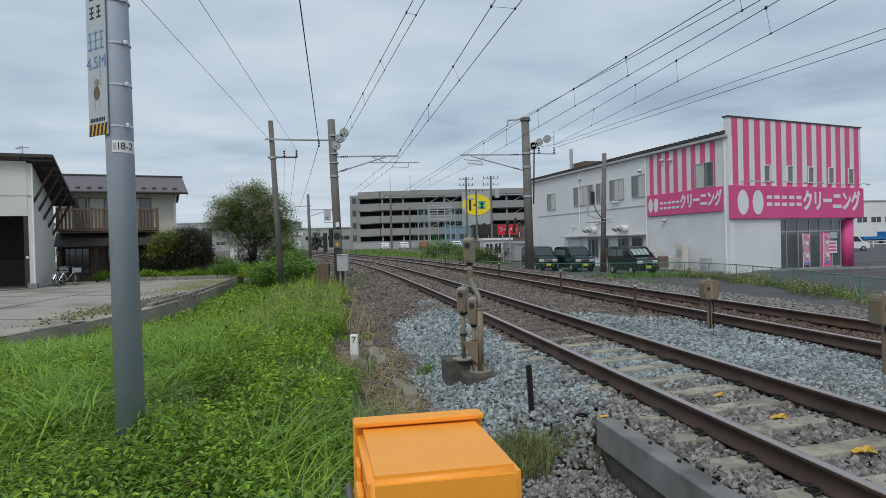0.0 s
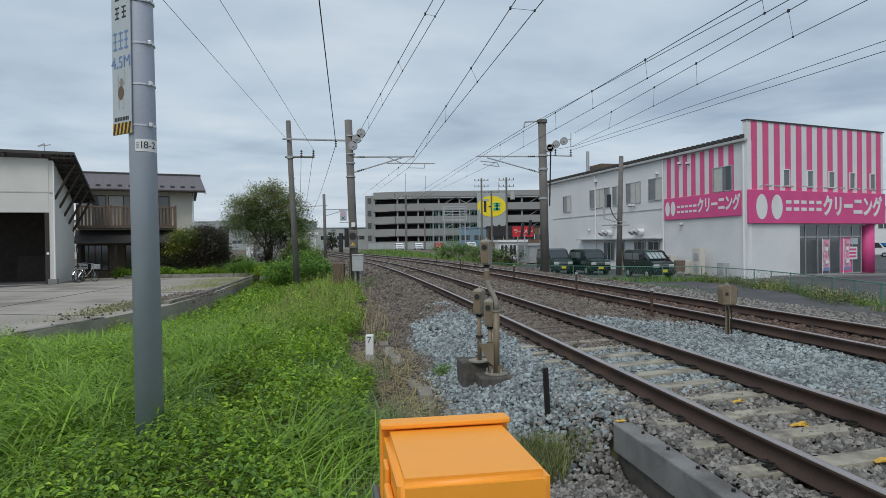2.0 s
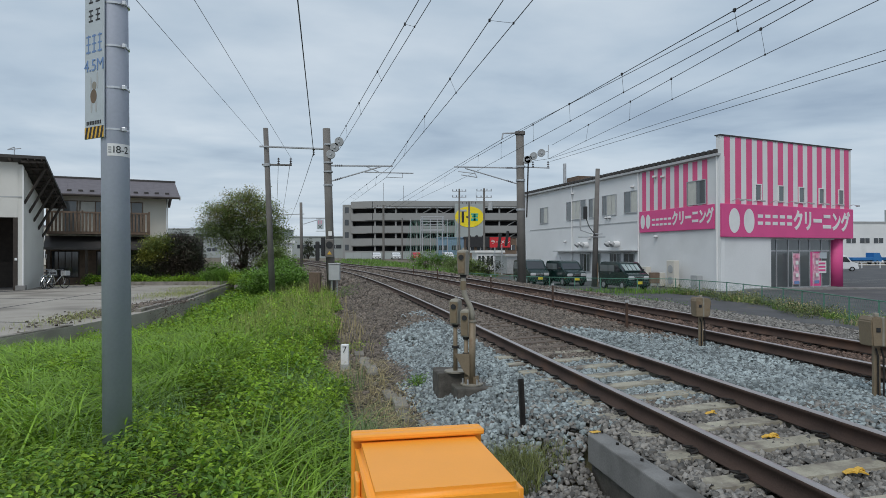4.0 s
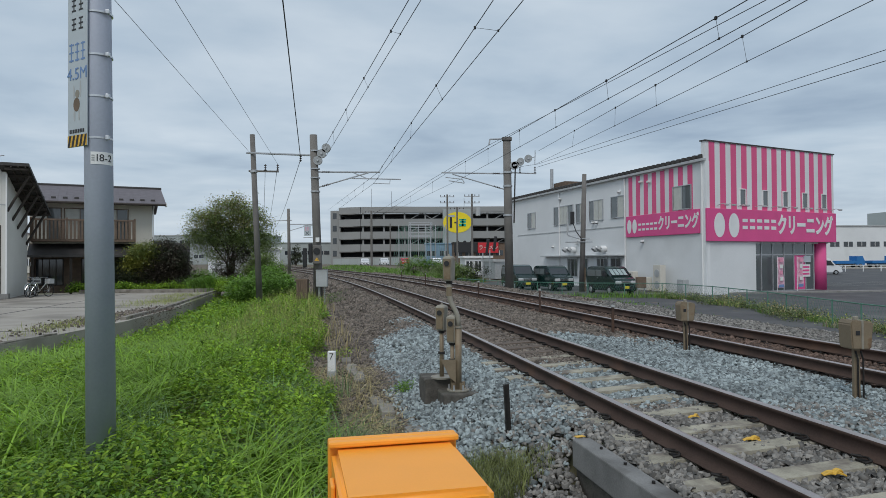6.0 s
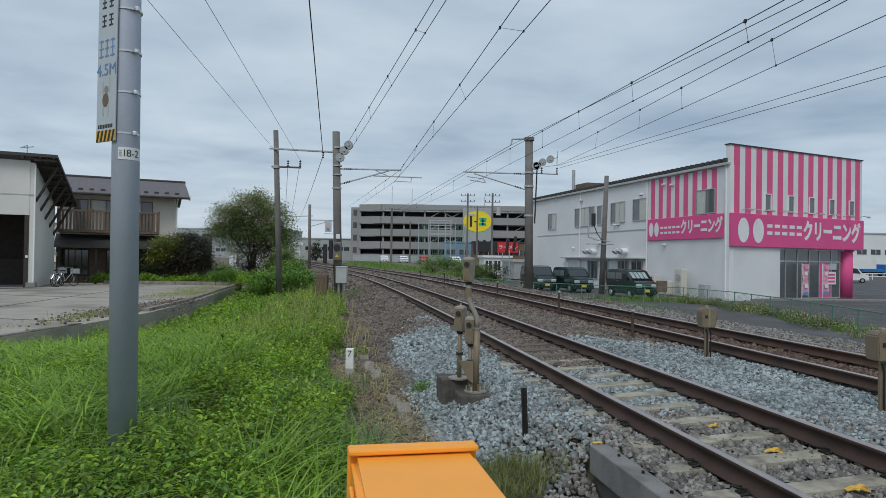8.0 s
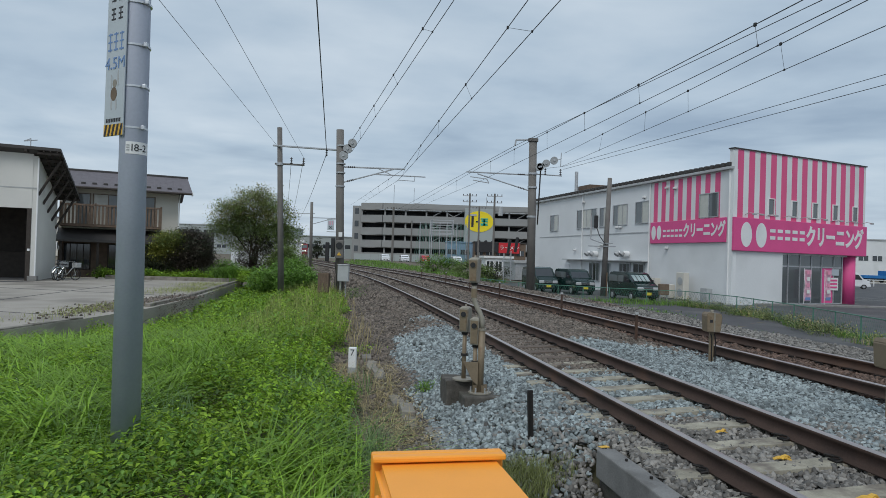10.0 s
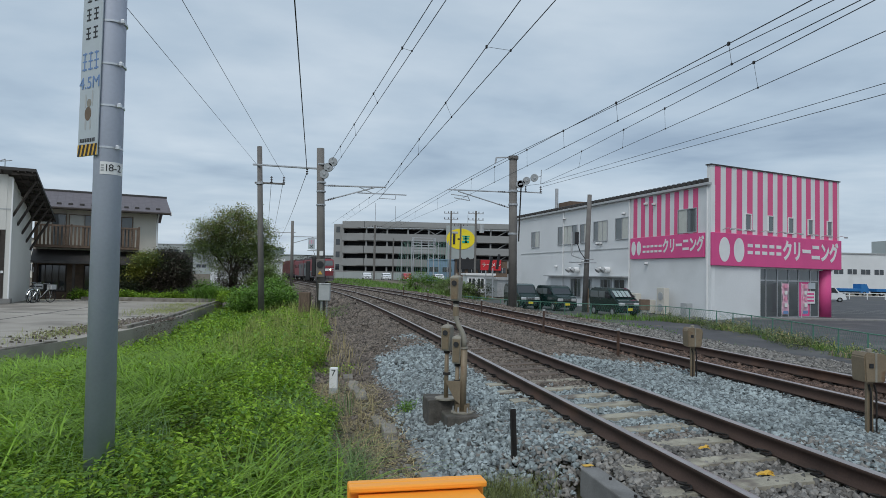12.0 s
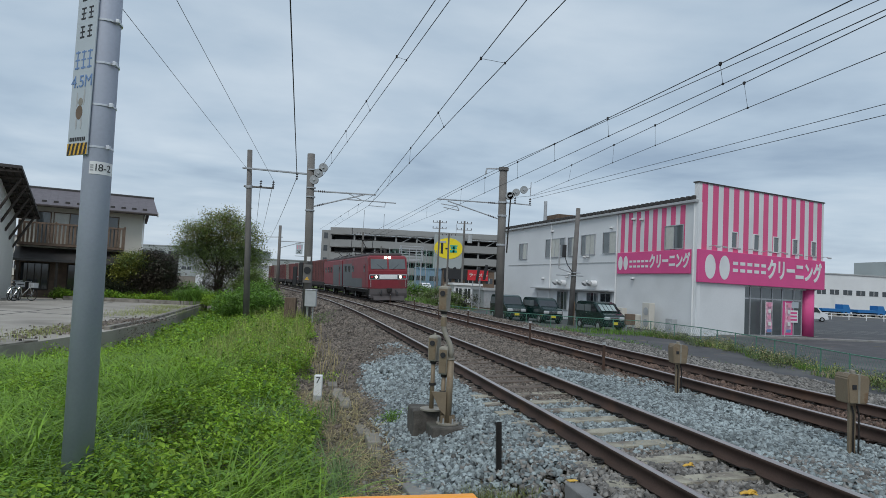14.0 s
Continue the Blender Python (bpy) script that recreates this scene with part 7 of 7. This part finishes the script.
M_dullweed = mat("dull_olive_weed", (0.11, 0.145, 0.055), 0.6, 0, 0.4, 1.0, 10, 0, None, 0.5, 0, 0, 0.25)


def fence_weeds(material, label, per, height, keep):
    x, y = scatter(8.5, 16, 12, 37.2, per, keep)
    k = 6
    top = height * rng.uniform(0.5, 1.3, len(x))
    c = np.stack([np.repeat(x, k) + rng.normal(0, 0.06, len(x) * k), np.repeat(y, k) + rng.normal(0, 0.06, len(x) * k), np.repeat(np.maximum(ground_z(x, y), -0.86), k) + np.repeat(top, k) * np.tile(np.linspace(0.1, 1, k), len(x))], 1)
    v, f = leaf_cloud(c, 0.085, droop=-0.4)
    return tagged(bulk("weeds", v, f, material), label, "weeds", kind="stuff")


def near_fence(x, y):
    edge = np.interp(y, FENCE_Y, FENCE_X)
    return (x > edge - 1.0 - 0.4 * np.sin(y * 0.9)) & (x < edge + 0.5 + 0.2 * np.sin(y * 1.7))


fence_weeds(M_dullweed, "dull green weeds along the fence by the car park", 42, 0.30, lambda x, y: near_fence(x, y) & clumps(x, y, 1.1, -0.35))
fence_weeds(M_straw_green, "yellowing weeds along the fence by the car park", 16, 0.36, lambda x, y: near_fence(x, y) & clumps(x + 4, y + 2, 0.8, -0.2))
fence_weeds(M_weed2, "green weeds between the far track and the vans", 70, 0.28, lambda x, y: (line_u(x, y) > 7.9) & (line_u(x, y) < 10.6) & (y > 24) & clumps(x, y, 1.0, -0.6))
fence_weeds(M_straw, "dry brown brush along the fence", 22, 0.45, lambda x, y: near_fence(x, y) & clumps(x + 1, y + 5, 0.6, 0.25))


def yard_grass(cx, cy, rx, ry, n, h):
    x, y = cx + rng.normal(0, rx, n), cy + rng.normal(0, ry, n)
    v, f = blades(np.stack([x, y, np.full(n, -0.45)], 1), h, 0.009, 0.9)
    return tagged(bulk("grass", v, f, M_straw_green), "thin grass growing through cracks of the yard", "grass", kind="stuff")


yard_grass(-11.6, 29.5, 0.7, 1.6, 1800, 0.14)
yard_grass(-12.6, 34.5, 0.7, 1.2, 1200, 0.14)
yard_grass(-10.2, 19.0, 0.4, 1.5, 900, 0.16)


def litter(n):
    """Fallen straw: thin flat blades lying over the gravel."""
    s, u = rng.uniform(4.5, 12.5, n), rng.uniform(-3.5, -2.35, n)
    p = np.array([on_line(a, b) for a, b in zip(s, u)])
    p[:, 2] = ground_z(p[:, 0], p[:, 1]) + rng.uniform(0.015, 0.05, n)
    yaw, ln = rng.uniform(0, np.pi, n), rng.uniform(0.08, 0.28, n)
    d = np.stack([np.cos(yaw), np.sin(yaw), rng.normal(0, 0.12, n)], 1) * ln[:, None]
    w = np.stack([-np.sin(yaw), np.cos(yaw), 0 * yaw], 1) * 0.0035
    v = np.stack([p - w, p + w, p + d + w, p + d - w], 1).reshape(-1, 3)
    return tagged(bulk("straw_litter", v, np.arange(4 * n).reshape(n, 4), M_straw), "fallen dry straw on the gravel verge", "straw", kind="stuff")


litter(2600)


def in_tuft(cx, cy, r):
    return lambda x, y: (x - cx) ** 2 + (y - cy) ** 2 < r * r


grass_patch("grass", "fine olive tuft growing beside the stake", mat("olive_tuft", (0.20, 0.225, 0.075), 0.7, 0, 0.3, 2, 10, 0, None, 0.4, 0, 0, 0.25), (
    (0.2, 1.0, 5.0, 6.2, 4200, 0.25, 0.006, 0.6, in_tuft(0.56, 5.62, 0.35)), (0.8, 1.3, 5.5, 6.2, 3000, 0.17, 0.006, 0.6, in_tuft(1.0, 5.78, 0.16))))


def leaf_tuft(cx, cy, r, h, n, material, label):
    x, y = cx + rng.normal(0, r * 0.5, n), cy + rng.normal(0, r * 0.5, n)
    c = np.stack([x, y, ground_z(x, y) + rng.uniform(0.02, h, n)], 1)
    v, f = leaf_cloud(c, 0.05)
    return tagged(bulk("weed_tuft", v, f, material), label, "weeds", kind="stuff")


leaf_tuft(-0.28, 9.2, 0.16, 0.14, 260, M_weed2, "small green weed tuft in the grey ballast")
leaf_tuft(-1.9, 13.2, 0.5, 0.16, 500, M_weed, "low green weeds at the foot of the shoulder")
leaf_tuft(-2.75, 5.55, 0.5, 0.42, 700, M_weed2, "leafy weeds round the foot of the steel pole")
leaf_tuft(-3.9, 28.0, 0.55, 0.5, 700, M_weed2, "leafy weed by the foot of the mast")
leaf_tuft(-8.6, 21.2, 0.6, 1.15, 1500, mat("dark_red_dock", (0.07, 0.035, 0.02), 0.8, 0, 0.3, 2, 10, 0, None, 0.4), "dark brown dock seed stalks")

FL_V, FL_F = leaf_cloud(np.stack([rng.uniform(-6.5, -3.5, 60), rng.uniform(4, 14, 60), rng.uniform(-0.32, -0.2, 60)], 1), 0.035)
tagged(bulk("wild_flowers", FL_V, FL_F, M_flower), "tiny white wild flowers in the weeds", "flowers", kind="stuff")


def tree(name, label, base, height, crown, n, leaf, material, trunk_r=0.12, stems=4, seed=1, tint=None):
    """A trunk with limbs and a crown of leaf clumps; crown: list of (x, y, z, rx, ry, rz) lobes; tint: a second leaf
    colour for half of the upper clumps.
    """
    r2 = np.random.default_rng(seed)
    t = thing(name, label, "tree" if "tree" in name else "shrub", base)
    bm = bmesh.new()
    for i in range(stems):
        a = i / stems * 2 * math.pi + 0.4
        lobe = crown[i % len(crown)]
        mid = Vector((0.25 * math.cos(a), 0.25 * math.sin(a), height * 0.3))
        top = Vector((lobe[0] * 0.8, lobe[1] * 0.8, lobe[2] + lobe[5] * 0.4))
        tube(bm, (0.06 * math.cos(a), 0.06 * math.sin(a), -0.1), mid, trunk_r, trunk_r * 0.6, 7)
        tube(bm, mid, top, trunk_r * 0.6, trunk_r * 0.15, 6)
        for j in range(3):
            k = 0.3 + 0.25 * j
            p = mid.lerp(top, k)
            tube(bm, p, p + Vector((math.cos(a + j * 2) * lobe[3] * 0.7, math.sin(a + j * 2) * lobe[4] * 0.7, height * 0.12)), trunk_r * 0.3, trunk_r * 0.08, 5)
    part("trunk", bm, M_bark, t)
    w = np.array([c[3] * c[4] * c[5] for c in crown])
    groups = r2.choice(len(crown), n // 30, p=w / w.sum())
    cs = []
    for g in groups:
        c = crown[g]
        d = r2.normal(0, 1, 3)
        d = d / np.linalg.norm(d) * r2.uniform(0.45, 1.05)
        p = np.array([c[0] + d[0] * c[3], c[1] + d[1] * c[4], c[2] + d[2] * c[5]])
        cs.append(p + r2.normal(0, 0.11 + 0.02 * height, (30, 3)) * np.array([1.2, 1.2, 0.7]))
    order = np.array([c[:, 2].mean() for c in cs])
    outer = (order > np.quantile(order, 0.45)) & (r2.uniform(0, 1, len(cs)) < 0.5) if tint else np.zeros(len(cs), bool)
    for pick, m_ in ((~outer, material), (outer, tint)):
        if pick.any():
            v, f = leaf_cloud(np.concatenate([c for c, k in zip(cs, pick) if k]), leaf, droop=0.1)
            bulk("crown", v, f, m_, t)
    return t


TREE_LOBES = [(-0.2, 0, 5.3, 1.5, 1.5, 1.2), (-1.7, 0, 4.7, 1.2, 1.4, 1.1), (1.4, 0, 4.8, 1.3, 1.4, 1.1), (0.4, 0, 6.0, 0.9, 1.0, 0.6), (-2.2, 0, 3.6, 0.9, 1.2, 0.8), (-0.6, 0.3, 3.9, 1.3, 1.3, 0.9), (1.1, 0.2, 3.5, 1.5, 1.3, 1.0), (2.3, 0, 3.5, 0.9, 1.0, 1.0), (-1.0, 0.4, 2.6, 0.9, 0.9, 0.6), (2.2, 0.3, 2.2, 0.8, 0.9, 0.8)]
# yellowish tips that also paint highlights into the upper crown's leaf colour
M_leaf_olive = mat("olive_tip_highlight", (0.27, 0.26, 0.10), 0.55, 0, 0.3, 1.3, 12, 0, None, 0.5, 0, 0, 0.38)
tree("tree", "bushy green tree with an airy rounded crown behind the pole", (-13.3, 45.5, -0.8), 6.3, TREE_LOBES, 40000, 0.15, M_leaf, 0.10, 7, 3, M_leaf_olive)
tree("shrub", "dark maroon undergrowth round the tree's stems", (-13.0, 45.0, -0.8), 2.4, [(-0.5, 0, 1.6, 0.9, 0.7, 0.9), (0.7, 0, 1.5, 1.0, 0.7, 1.2), (1.6, 0, 1.3, 0.8, 0.7, 1.1), (0.2, 0.2, 2.6, 1.0, 0.7, 0.7)], 14000, 0.12, mat("dull_maroon_leaf", (0.075, 0.06, 0.045), 0.55, 0, 0.3, 1.3, 12, 0, None, 0.5, 0, 0, 0.2), 0.04, 4, 6, M_leaf_dark)
tree("shrub", "leafy green plant at the bed's far end", (-13.6, 40.6, -0.5), 1.6, [(0, 0, 0.8, 0.7, 0.6, 0.6), (0.5, 0, 0.5, 0.6, 0.6, 0.5), (-0.5, 0, 0.5, 0.6, 0.6, 0.5)], 5000, 0.13, M_weed2, 0.03, 3, 8)
tree("shrub", "dense green shrub under the tree", (-10.7, 44.0, -0.8), 3.2, [(0, 0, 1.5, 0.9, 0.9, 1.4), (0.7, -0.5, 1.1, 0.9, 0.9, 1.1), (-0.9, 0.3, 1.1, 0.7, 0.8, 0.9)], 14000, 0.13, M_leaf, 0.06, 4, 5)
tree("shrub", "dark reddish garden shrub before the house", (-15.6, 40.4, -0.5), 3.4, [(0, 0, 2.0, 1.15, 1.0, 1.3), (0.5, 0, 1.4, 0.9, 0.9, 1.1), (-0.9, 0, 1.2, 0.9, 0.9, 1.0)], 22000, 0.14, mat("dull_maroon_leaf", (0.075, 0.06, 0.045), 0.55, 0, 0.3, 1.3, 12, 0, None, 0.5, 0, 0, 0.2), 0.06, 4, 7, M_leaf_dark)
tree("shrub", "yellow-green garden shrub before the house", (-17.0, 39.9, -0.5), 3.0, [(0, 0, 2.1, 0.85, 0.8, 0.8), (0.5, -0.2, 2.5, 0.6, 0.6, 0.5), (-0.5, 0, 1.5, 0.7, 0.7, 0.7)], 9000, 0.13, M_leaf_yellow, 0.05, 4, 9, M_leaf)
tree("shrub", "dark leafy shrub beside the house wall", (-18.6, 40.0, -0.5), 2.6, [(0, 0, 1.1, 1.1, 0.8, 1.0), (1.2, 0, 0.8, 0.9, 0.8, 0.8)], 13000, 0.13, M_leaf_dark, 0.05, 4, 11)


def bed_plants(name, label, material, x0, x1, front, depth, height, n, leaf):
    """Leafy plants covering a bed: front gives its near edge as (x, y) pairs."""
    x = rng.uniform(x0, x1, n)
    y = np.interp(x, [p[0] for p in front], [p[1] for p in front]) + rng.uniform(0.05, depth, n)
    top = height * (0.65 + 0.35 * np.sin(x * 2.3 + y) * np.sin(y * 1.9 + 1.0)) * rng.uniform(0.7, 1.2, n)
    k = 7
    c = np.stack([np.repeat(x, k) + rng.normal(0, 0.09, n * k), np.repeat(y, k) + rng.normal(0, 0.09, n * k), -0.42 + np.repeat(top, k) * np.tile(np.linspace(0.2, 1, k), n)], 1)
    v, f = leaf_cloud(c, leaf, droop=0.0)
    return tagged(bulk(name, v, f, material), label, "plants", kind="stuff")


BED = [(-20.5, 37.5), (-17.8, 38.05), (-13.2, 38.25), (-11.9, 38.65)]
bed_plants("bed_plants", "bright green low plants filling the raised bed", M_weed, -20.3, -12.0, BED, 1.7, 0.55, 1900, 0.12)
bed_plants("bed_plants", "mid-green low plants in the raised bed", M_weed2, -20.3, -12.0, BED, 1.9, 0.60, 800, 0.13)
bed_plants("bed_plants", "bright green weeds spilling over the yard's corner", M_weed, -11.9, -9.6, [(-11.9, 37.4), (-9.6, 36.0)], 3.0, 0.75, 900, 0.13)
LX, LY = -12.6 + rng.normal(0, 0.55, 2200), 39.3 + rng.normal(0, 0.45, 2200)
LV, LF = blades(np.stack([LX, LY, np.full(2200, -0.45)], 1), 1.0, 0.035, 0.9)
tagged(bulk("grass", LV, LF, M_weed2), "tall arching clump of green grass in the raised bed", "grass", kind="stuff")
tree("shrub", "tall light green weeds beside the slim pole", (-7.6, 33.5, -0.7), 1.6, [(0, 0, 0.6, 1.2, 1.4, 0.7), (0.7, 0.5, 0.5, 0.7, 1.2, 0.6), (-1.5, 0.4, 0.6, 1.0, 1.2, 0.7), (-1.2, 3, 0.8, 1.2, 1.3, 0.8), (-1.4, 5.5, 0.9, 1.2, 1.2, 0.9)], 20000, 0.15, M_weed2, 0.03, 3, 17)
tree("shrub", "round green bush beside the far track", (2.4, 62, -0.6), 2.3, [(0, 0, 0.9, 1.6, 1.2, 1.0), (1.3, 0, 0.6, 1.2, 1.0, 0.8)], 5000, 0.17, M_leaf, 0.04, 3, 19)
tree("shrub", "dark green bush beside the far track", (5.0, 63, -0.6), 1.8, [(0, 0, 0.7, 1.5, 1.0, 0.9), (-1.6, 0, 0.6, 0.9, 0.9, 0.7)], 4000, 0.16, M_leaf_dark, 0.04, 3, 21)
tree("shrub", "light green bush in the car park edge", (-1.2, 80, -0.4), 2.4, [(0, 0, 1.0, 2.0, 1.3, 1.1), (2.2, 0, 0.8, 1.6, 1.2, 1.0)], 5000, 0.2, M_weed2, 0.04, 3, 23)
for i, (x, y, h) in enumerate(((-36, 150, 7), (-42, 155, 6), (-31, 160, 5), (-52, 165, 7))):
    tree("tree", "distant dark conifer tree", (x, y, 0.1), h, [(0, 0, h * 0.35, 1.8, 1.8, h * 0.3), (0, 0, h * 0.7, 1.0, 1.0, h * 0.3)], 1500, 0.5, M_leaf_dark, 0.15, 2, 31 + i)


# ---------------------------------------------------------------- ballast
def stones(x, y, z, size):
    """Angular stones: jittered blocks of twelve triangles."""
    n = len(x)
    cube = np.array([[a, b, c] for a in (-1, 1) for b in (-1, 1) for c in (-1, 1)], dtype=float) * 0.5
    v = cube[None] * rng.uniform(0.55, 1.15, (n, 8, 3)) + rng.normal(0, 0.10, (n, 8, 3))
    v = v * (size * rng.uniform(0.6, 1.25, n))[:, None, None] * np.array([1.15, 0.9, 0.75])
    a, b, c = rng.uniform(0, 6.3, n), rng.normal(0, 0.6, n), rng.normal(0, 0.6, n)
    ca, sa, cb, sb, cc, sc = np.cos(a), np.sin(a), np.cos(b), np.sin(b), np.cos(c), np.sin(c)
    rz = np.stack([np.stack([ca, -sa, 0 * a], 1), np.stack([sa, ca, 0 * a], 1), np.stack([0 * a, 0 * a, 1 + 0 * a], 1)], 1)
    ry = np.stack([np.stack([cb, 0 * a, sb], 1), np.stack([0 * a, 1 + 0 * a, 0 * a], 1), np.stack([-sb, 0 * a, cb], 1)], 1)
    rx = np.stack([np.stack([1 + 0 * a, 0 * a, 0 * a], 1), np.stack([0 * a, cc, -sc], 1), np.stack([0 * a, sc, cc], 1)], 1)
    v = np.einsum("nij,nkj->nki", rz @ ry @ rx, v) + np.stack([x, y, z], 1)[:, None]
    quads = np.array([[0, 1, 3, 2], [4, 6, 7, 5], [0, 4, 5, 1], [2, 3, 7, 6], [1, 5, 7, 3]])
    return v.reshape(-1, 3), (np.arange(n)[:, None, None] * 8 + quads[None]).reshape(-1, 4)


def fresh(x, y):
    """Where new grey stone was tipped over the old."""
    u = line_u(x, y)
    wob = 0.9 * np.sin(x * 1.3 + y * 0.8) + 0.6 * np.sin(y * 1.9 - x) + rng.normal(0, 0.5, len(x))
    left = (u < -0.75) & (u > np.interp(y, [6, 9, 13, 16], [-2.35, -2.35, -2.3, -1.7]) + wob * 0.12) & (y < 16.0 + wob) & (y > 5.9 + wob * 0.35)
    between = (u > 0.7) & (u < 3.2) & (y < 12.2 + wob * 0.8)
    middle = (np.abs(u) < 0.7) & (y < 9.5 + wob) & (y > 6.6 + wob * 0.5)
    right = (u > 4.6) & (y < 9 + wob)
    worn = (y < 6.6 + wob * 0.5) & (rng.uniform(0, 1, len(x)) < 0.5)
    return (left | between | middle | right) & ~worn


def in_bed(x, y):
    u = line_u(x, y)
    edge = np.interp(y, [3, 6, 9, 14, 30], [-2.2, -2.3, -2.45, -2.75, -2.9])
    rail = (np.abs(np.abs(u) - 0.566) < 0.05) | (np.abs(np.abs(u - TRACK_2) - 0.566) < 0.05)
    beam = (y < 5.8) & (u > -1.20) & (u < -1.02)
    thin = (u > edge - 0.8) & (rng.uniform(0, 1, len(u)) < 0.22)
    return ((u > edge) | thin) & (u < 8.1) & ~rail & ~beam


def ballast():
    beds = ([], [], [], [])
    for x0, x1, y0, y1, per, size in ((-1.5, 9.5, -6, 2.2, 110, 0.075), (6.2, 9.5, 2.2, 7, 300, 0.075), (-1.5, 6.2, 2.2, 7, 1150, 0.044), (-2.2, 9.3, 7, 12, 950, 0.043), (-3.5, 10, 12, 20, 460, 0.056), (-6, 9, 20, 34, 170, 0.075), (-14, 6, 34, 70, 30, 0.14)):
        x, y = scatter(x0, x1, y0, y1, per, in_bed)
        z = ground_z(x, y) + rng.uniform(-0.15, 0.45, len(x)) * size
        z = z + np.where((y < 7.4) & (line_u(x, y) < -0.9) & (line_u(x, y) > -1.5), 0.02, 0.0)
        new_stone = fresh(x, y)
        u = line_u(x, y)
        rust = ~new_stone & (np.abs(u - TRACK_2) < 0.8) & (y < 34)
        grey = ~new_stone & ~rust & ((y < 7.2 + 0.6 * np.sin(x * 2)) | ((u > 4.7) & (y < 24 + 3 * np.sin(x * 3))))
        for pick, bed in ((new_stone, beds[0]), (~new_stone & ~grey & ~rust, beds[1]), (grey, beds[2]), (rust, beds[3])):
            if pick.any():
                bed.append(stones(x[pick], y[pick], z[pick], size))
    for bed, material, label in zip(beds, (M_fresh, M_old, M_dark, M_rust), ("fresh blue-grey crushed stone ballast", "old brown crushed stone ballast", "weathered dark grey crushed stone ballast", "rust-stained ballast between the far rails")):
        base, faces = 0, []
        for v, f in bed:
            faces.append(f + base)
            base += len(v)
        tagged(bulk("ballast", np.concatenate([v for v, f in bed]), np.concatenate(faces), material), label, "ballast", kind="stuff")


ballast()
GX, GY = -10.1 + rng.normal(0, 0.45, 1500), 22.0 + rng.normal(0, 2.0, 1500)
GV, GF = stones(GX[GX < -9.3], GY[GX < -9.3], np.full((GX < -9.3).sum(), -0.44), 0.06)
tagged(bulk("loose_gravel", GV, GF, M_old), "loose brown gravel on the yard's edge", "gravel", kind="stuff")


# ---------------------------------------------------------------- sleepers and rail clips, last of all
def mesh_of(bm, name, material):
    me = bpy.data.meshes.new(name)
    bmesh.ops.recalc_face_normals(bm, faces=bm.faces)
    bm.to_mesh(me)
    bm.free()
    me.materials.append(material)
    return me


def sleeper_mesh(material, half):
    bm = nprism([(-0.12, -0.2), (0.12, -0.2), (0.10, 0.0), (-0.10, 0.0)], -half, half)
    bmesh.ops.transform(bm, matrix=Matrix(((0, 1, 0, 0), (1, 0, 0, 0), (0, 0, 1, 0), (0, 0, 0, 1))), verts=bm.verts)
    return mesh_of(bm, "sleeper", material)


def clip_mesh():
    bm = tubes([(-0.03, -0.07, 0.02), (0.05, -0.07, 0.035), (0.085, -0.02, 0.055), (0.05, 0.03, 0.05), (0.0, 0.03, 0.035), (0.02, 0.08, 0.03), (0.08, 0.08, 0.02)], 0.009, 5)
    box(bm, -0.02, -0.045, 0.0, 0.045, 0.045, 0.014)
    return mesh_of(bm, "rail_clip", M_clip)


S_NEW, S_OLD, CLIP = sleeper_mesh(M_sleeper, 0.93), sleeper_mesh(M_sleeper_old, 0.80), clip_mesh()
HOOK = bmesh.new()
prism(HOOK, [(-0.11, 0.012), (-0.05, 0.05), (0.04, 0.055), (0.11, 0.015), (0.105, 0.0), (0.035, 0.035), (-0.045, 0.03), (-0.10, 0.0)], -0.05, 0.035)
bmesh.ops.bevel(HOOK, geom=HOOK.edges[:], offset=0.006, segments=1, affect="EDGES")
YEL = mesh_of(HOOK, "painted_hook", M_yellow)
for ti, (track, centre) in enumerate(zip(TRACKS, (0.0, TRACK_2))):
    for i in range(110):
        s = -2.0 + i * 0.6
        p = on_line(s, centre, -0.158 - 0.035 * ti + CANT * 0.566)
        m = Matrix.Translation(p) @ pose(0, 0, 0, 0, 0, -math.degrees(heading(s))) @ pose(0, 0, 0, 0, -math.degrees(CANT), 0)
        new_one = ti == 0 and s < 9.5 + (i % 3)
        ob = new("sleeper", S_NEW if new_one else S_OLD)
        ob.parent, ob.matrix_basis = track, m
        if s < (24 if ti == 0 else 20):
            for sx in (-0.566, 0.566):
                for d in (-1, 1):
                    c = new("rail_clip", CLIP)
                    c.parent, c.matrix_basis = ob, pose(sx + d * 0.07, 0, 0, 0, 0, 0 if d > 0 else 180)
for x, y, a, k in ((2.547, 6.086, 10, 0.5), (2.698, 5.284, -12, 0.66), (2.831, 4.422, -8, 0.72), (2.95, 3.2, 5, 0.7)):
    for da, dz in ((0, 0.0), (38, 0.012)):
        hook = new("painted_hook", YEL)
        hook.parent, hook.matrix_basis = TRACKS[0], pose(x + 0.02 * (da > 0), y, -0.132 + dz, 0, 0, a + da) @ Matrix.Diagonal((k * (1 - da / 120), k * (0.8 - da / 200), 0.9 * k, 1))

motions()
